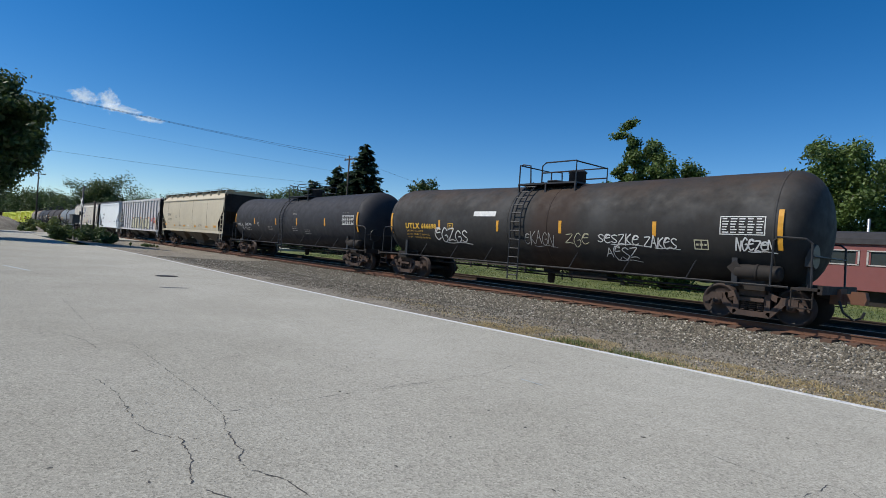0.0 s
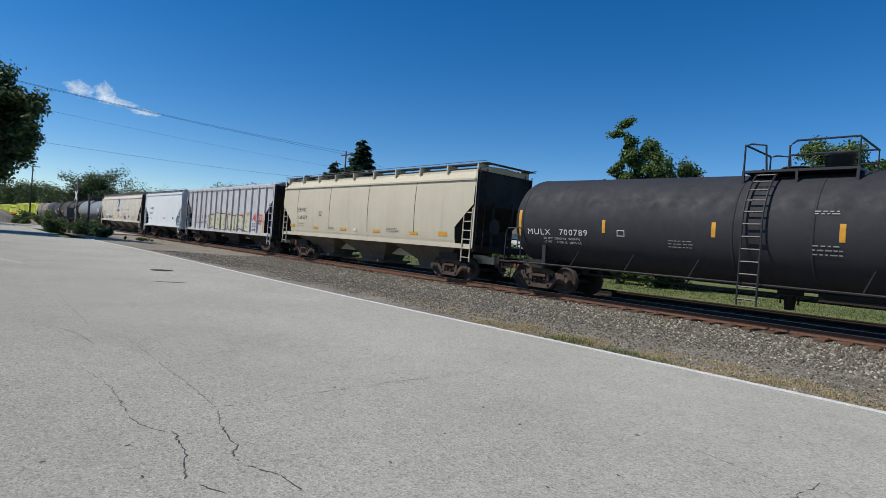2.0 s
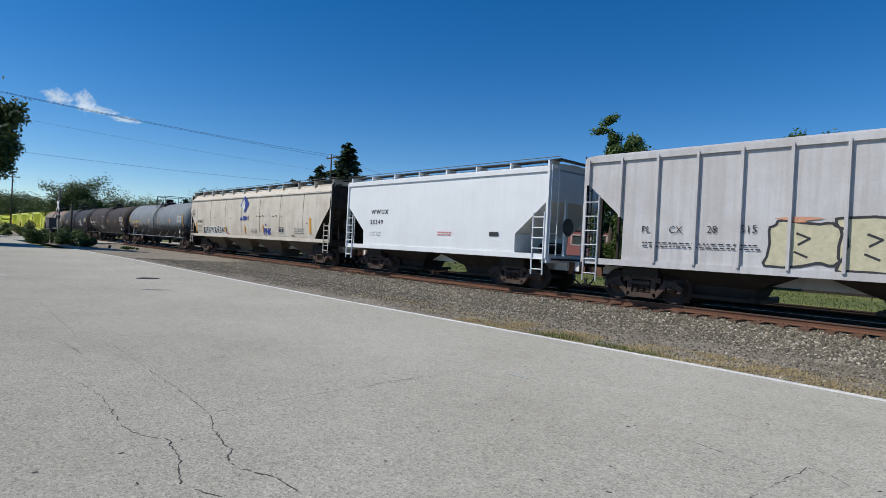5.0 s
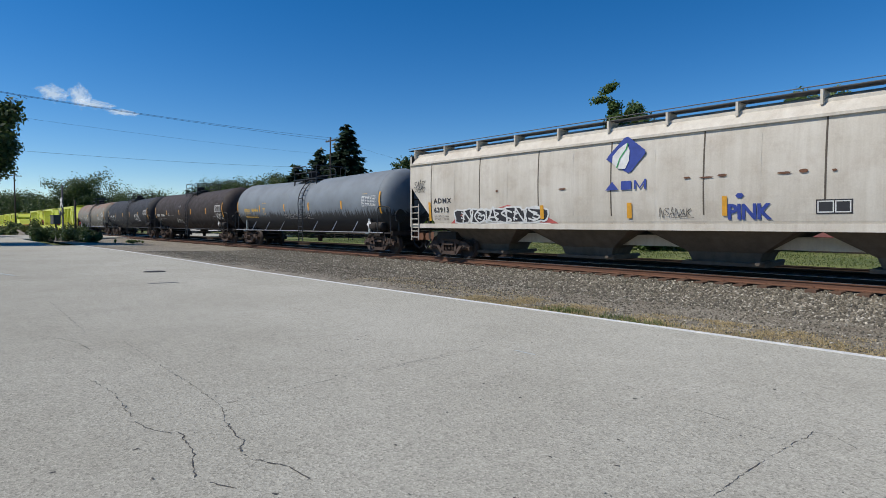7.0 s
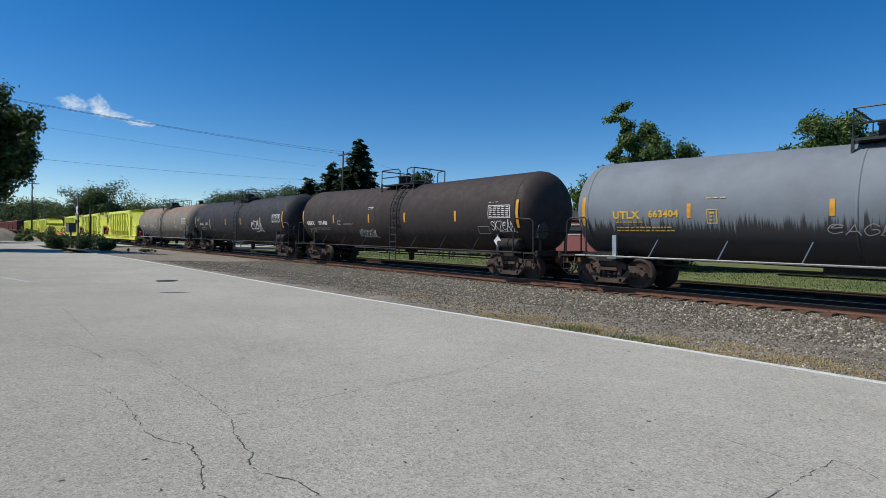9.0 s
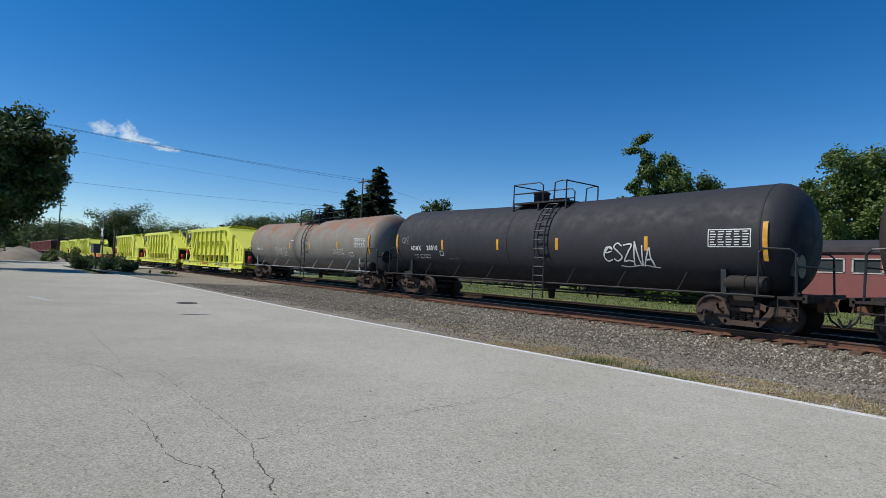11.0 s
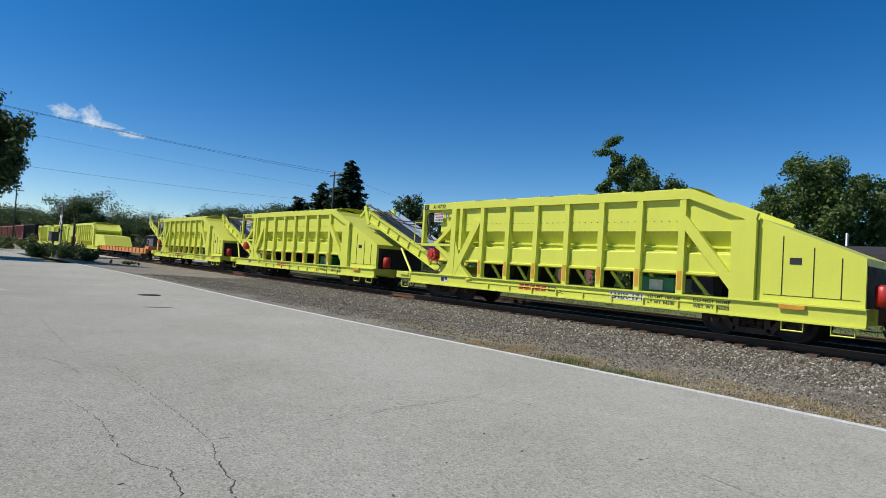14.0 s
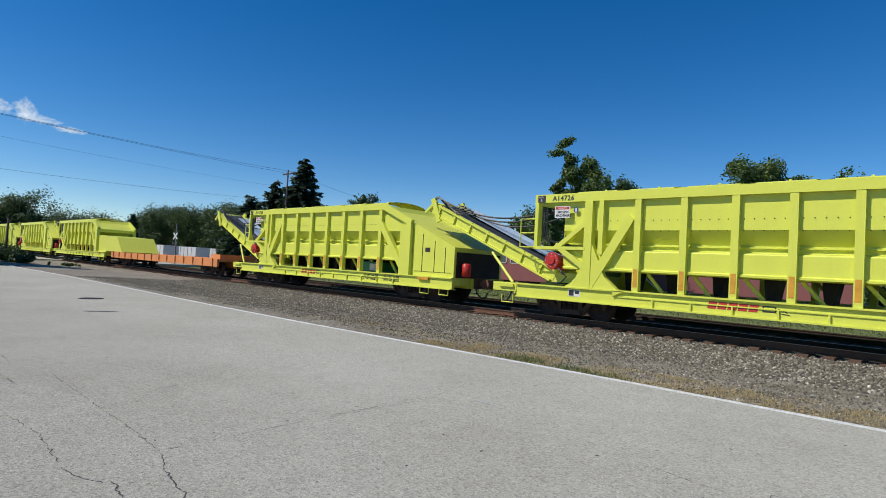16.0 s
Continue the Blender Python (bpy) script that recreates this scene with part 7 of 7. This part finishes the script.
crack([(-6.33, 0.43), (-6.4, 0.68)], 0.006, 7)
crack([(-8.79, 2.0), (-8.8, 2.76), (-8.99, 3.9)], 0.004, 8)
crack([(-6.76, 2.16), (-6.73, 2.81), (-7.38, 3.82)], 0.003, 9)
crack([(-1.89, 4.64), (-1.51, 4.57), (-1.2, 4.55)], 0.004, 10)
crack([(-1.08, 4.79), (-1.15, 4.04), (-1.18, 3.53), (-1.18, 3.2)], 0.006, 11)
crack([(-1.08, 4.79), (-0.94, 4.78), (-0.77, 4.6)], 0.004, 12)
crack([(-13.23, 1.65), (-10.11, 1.58), (-9.01, 1.55)], 0.006, 13)
crack([(-4.66, 3.26), (-4.65, 3.83), (-4.64, 4.76), (-4.94, 5.82)], 0.003, 15)
tagged(raw_mesh("tar_patch", [(-15.46 + 0.21 * u + 0.10 * math.sqrt(max(0, 1 - (2 * u - 1) ** 2)) * q, 3.98 + 0.73 * u, 0.003) for q, us in ((1, np.linspace(0, 1, 9)), (-1, np.linspace(0.95, 0.05, 9))) for u in us], [tuple(range(18))], M["grating"]), "thin dark tar patch on the asphalt", "tar patch", kind="structure")
# small dark pits where chips have come out
pit = np.random.default_rng(21)
verts, faces = [], []
for i in range(420):
    x, y, a = pit.uniform(-16, 2.5), pit.uniform(0.4, 7.4), pit.uniform(0, math.tau)
    r0 = 0.004 + 0.010 * pit.random() ** 2
    n0 = len(verts)
    for k in range(7):
        t = k * math.tau / 7
        q = r0 * (0.6 + 0.7 * pit.random())
        u, w = q * 1.7 * math.cos(t), q * 0.8 * math.sin(t)
        verts.append((x + u * math.cos(a) - w * math.sin(a), y + u * math.sin(a) + w * math.cos(a), 0.003))
    faces.append(tuple(range(n0, n0 + 7)))
tagged(raw_mesh("asphalt_pits", verts, faces, M["crack"]), "small dark pits in the worn asphalt", "pits", kind="stuff")
# faint pale paint mark and worn parking lines
for x0, y0, x1, y1, w in ((-4.31, 5.19, -3.99, 5.19, 0.014), (-22.5, 1.2, -20.4, 1.7, 0.05)):
    d = Vector((x1 - x0, y1 - y0)).normalized() * w
    bm = bm_new()
    bm.faces.new([bm.verts.new(p) for p in ((x0 - d.y, y0 + d.x, 0.004), (x0 + d.y, y0 - d.x, 0.004), (x1 + d.y, y1 - d.x, 0.004), (x1 - d.y, y1 + d.x, 0.004))])
    tagged(part("paint_mark", bm, M["pale_mark"]), "faint worn white paint mark on asphalt", "road marking", kind="structure")

# small cloud, very far off
m, nt, b = shader("cloud_vapour", 1.0)
b.inputs["Base Color"].default_value = (0.9, 0.9, 0.9, 1)
tc = nt.nodes.new("ShaderNodeTexCoord")
dist = nt.nodes.new("ShaderNodeVectorMath")
dist.operation = "LENGTH"
mp = nt.nodes.new("ShaderNodeMapping")
mp.inputs["Location"].default_value, mp.inputs["Scale"].default_value = (-1, -1, 0), (2, 2, 0)
nt.links.new(tc.outputs["Generated"], mp.inputs[0])
nt.links.new(mp.outputs[0], dist.inputs[0])
nz = nt.nodes.new("ShaderNodeTexNoise")
nz.inputs["Scale"].default_value, nz.inputs["Detail"].default_value = 2.2, 4
nt.links.new(mp.outputs[0], nz.inputs["Vector"])
sub = nt.nodes.new("ShaderNodeMath")
sub.operation = "SUBTRACT"
nt.links.new(nz.outputs["Fac"], sub.inputs[0])
sc = nt.nodes.new("ShaderNodeMath")
sc.operation = "MULTIPLY"
sc.inputs[1].default_value = 0.62
nt.links.new(dist.outputs["Value"], sc.inputs[0])
nt.links.new(sc.outputs[0], sub.inputs[1])
nt.links.new(ramp(nt, sub.outputs[0], [(0.0, BW[0]), (0.40, (0.7, 0.7, 0.7))]), b.inputs["Alpha"])
# constant glow stands in for sunlight on the cloud cards
em = b.inputs["Emission Color"]
em.default_value = (0.9, 0.93, 1.0, 1)
b.inputs["Emission Strength"].default_value = 0.55
for yw, el, w, h in ((82.4, 0.190, 60, 40), (80.5, 0.190, 45, 55), (79.6, 0.180, 90, 22), (77.4, 0.171, 70, 17)):
    x, y = around(yw, 1200)
    z = 1.53 + el * 1200
    bm = bm_new()
    q = [bm.verts.new(p) for p in ((-w / 2, -h / 2, 0), (w / 2, -h / 2, 0), (w / 2, h / 2, 0), (-w / 2, h / 2, 0))]
    bm.faces.new(q)
    ob = part("cloud", bm, m)
    ob.matrix_basis = look((x, y, z), (2 * x, 2 * y, z + el * 1200)) @ pose(0, 0, 0, 0, 0, 0)
    tagged(ob, "small wispy white cloud in a blue sky", "cloud", kind="structure")


# ---- movement ----
def motions():
    times = [k * 0.5 for k in range(33)]
    for ob, s in CARS:
        walk(ob, [(t, pose(s + run(t), TRACK, RAIL)) for t in times])
    frames = [k / FPS for k in range(16 * FPS + 1)]
    turns = [math.degrees(run(t) / 0.457) for t in frames]
    for w in WHEELS:
        x = w.matrix_basis.translation.x
        walk(w, [(t, pose(x, 0, 0.457, 0, a, 0)) for t, a in zip(frames, turns)])


motions()
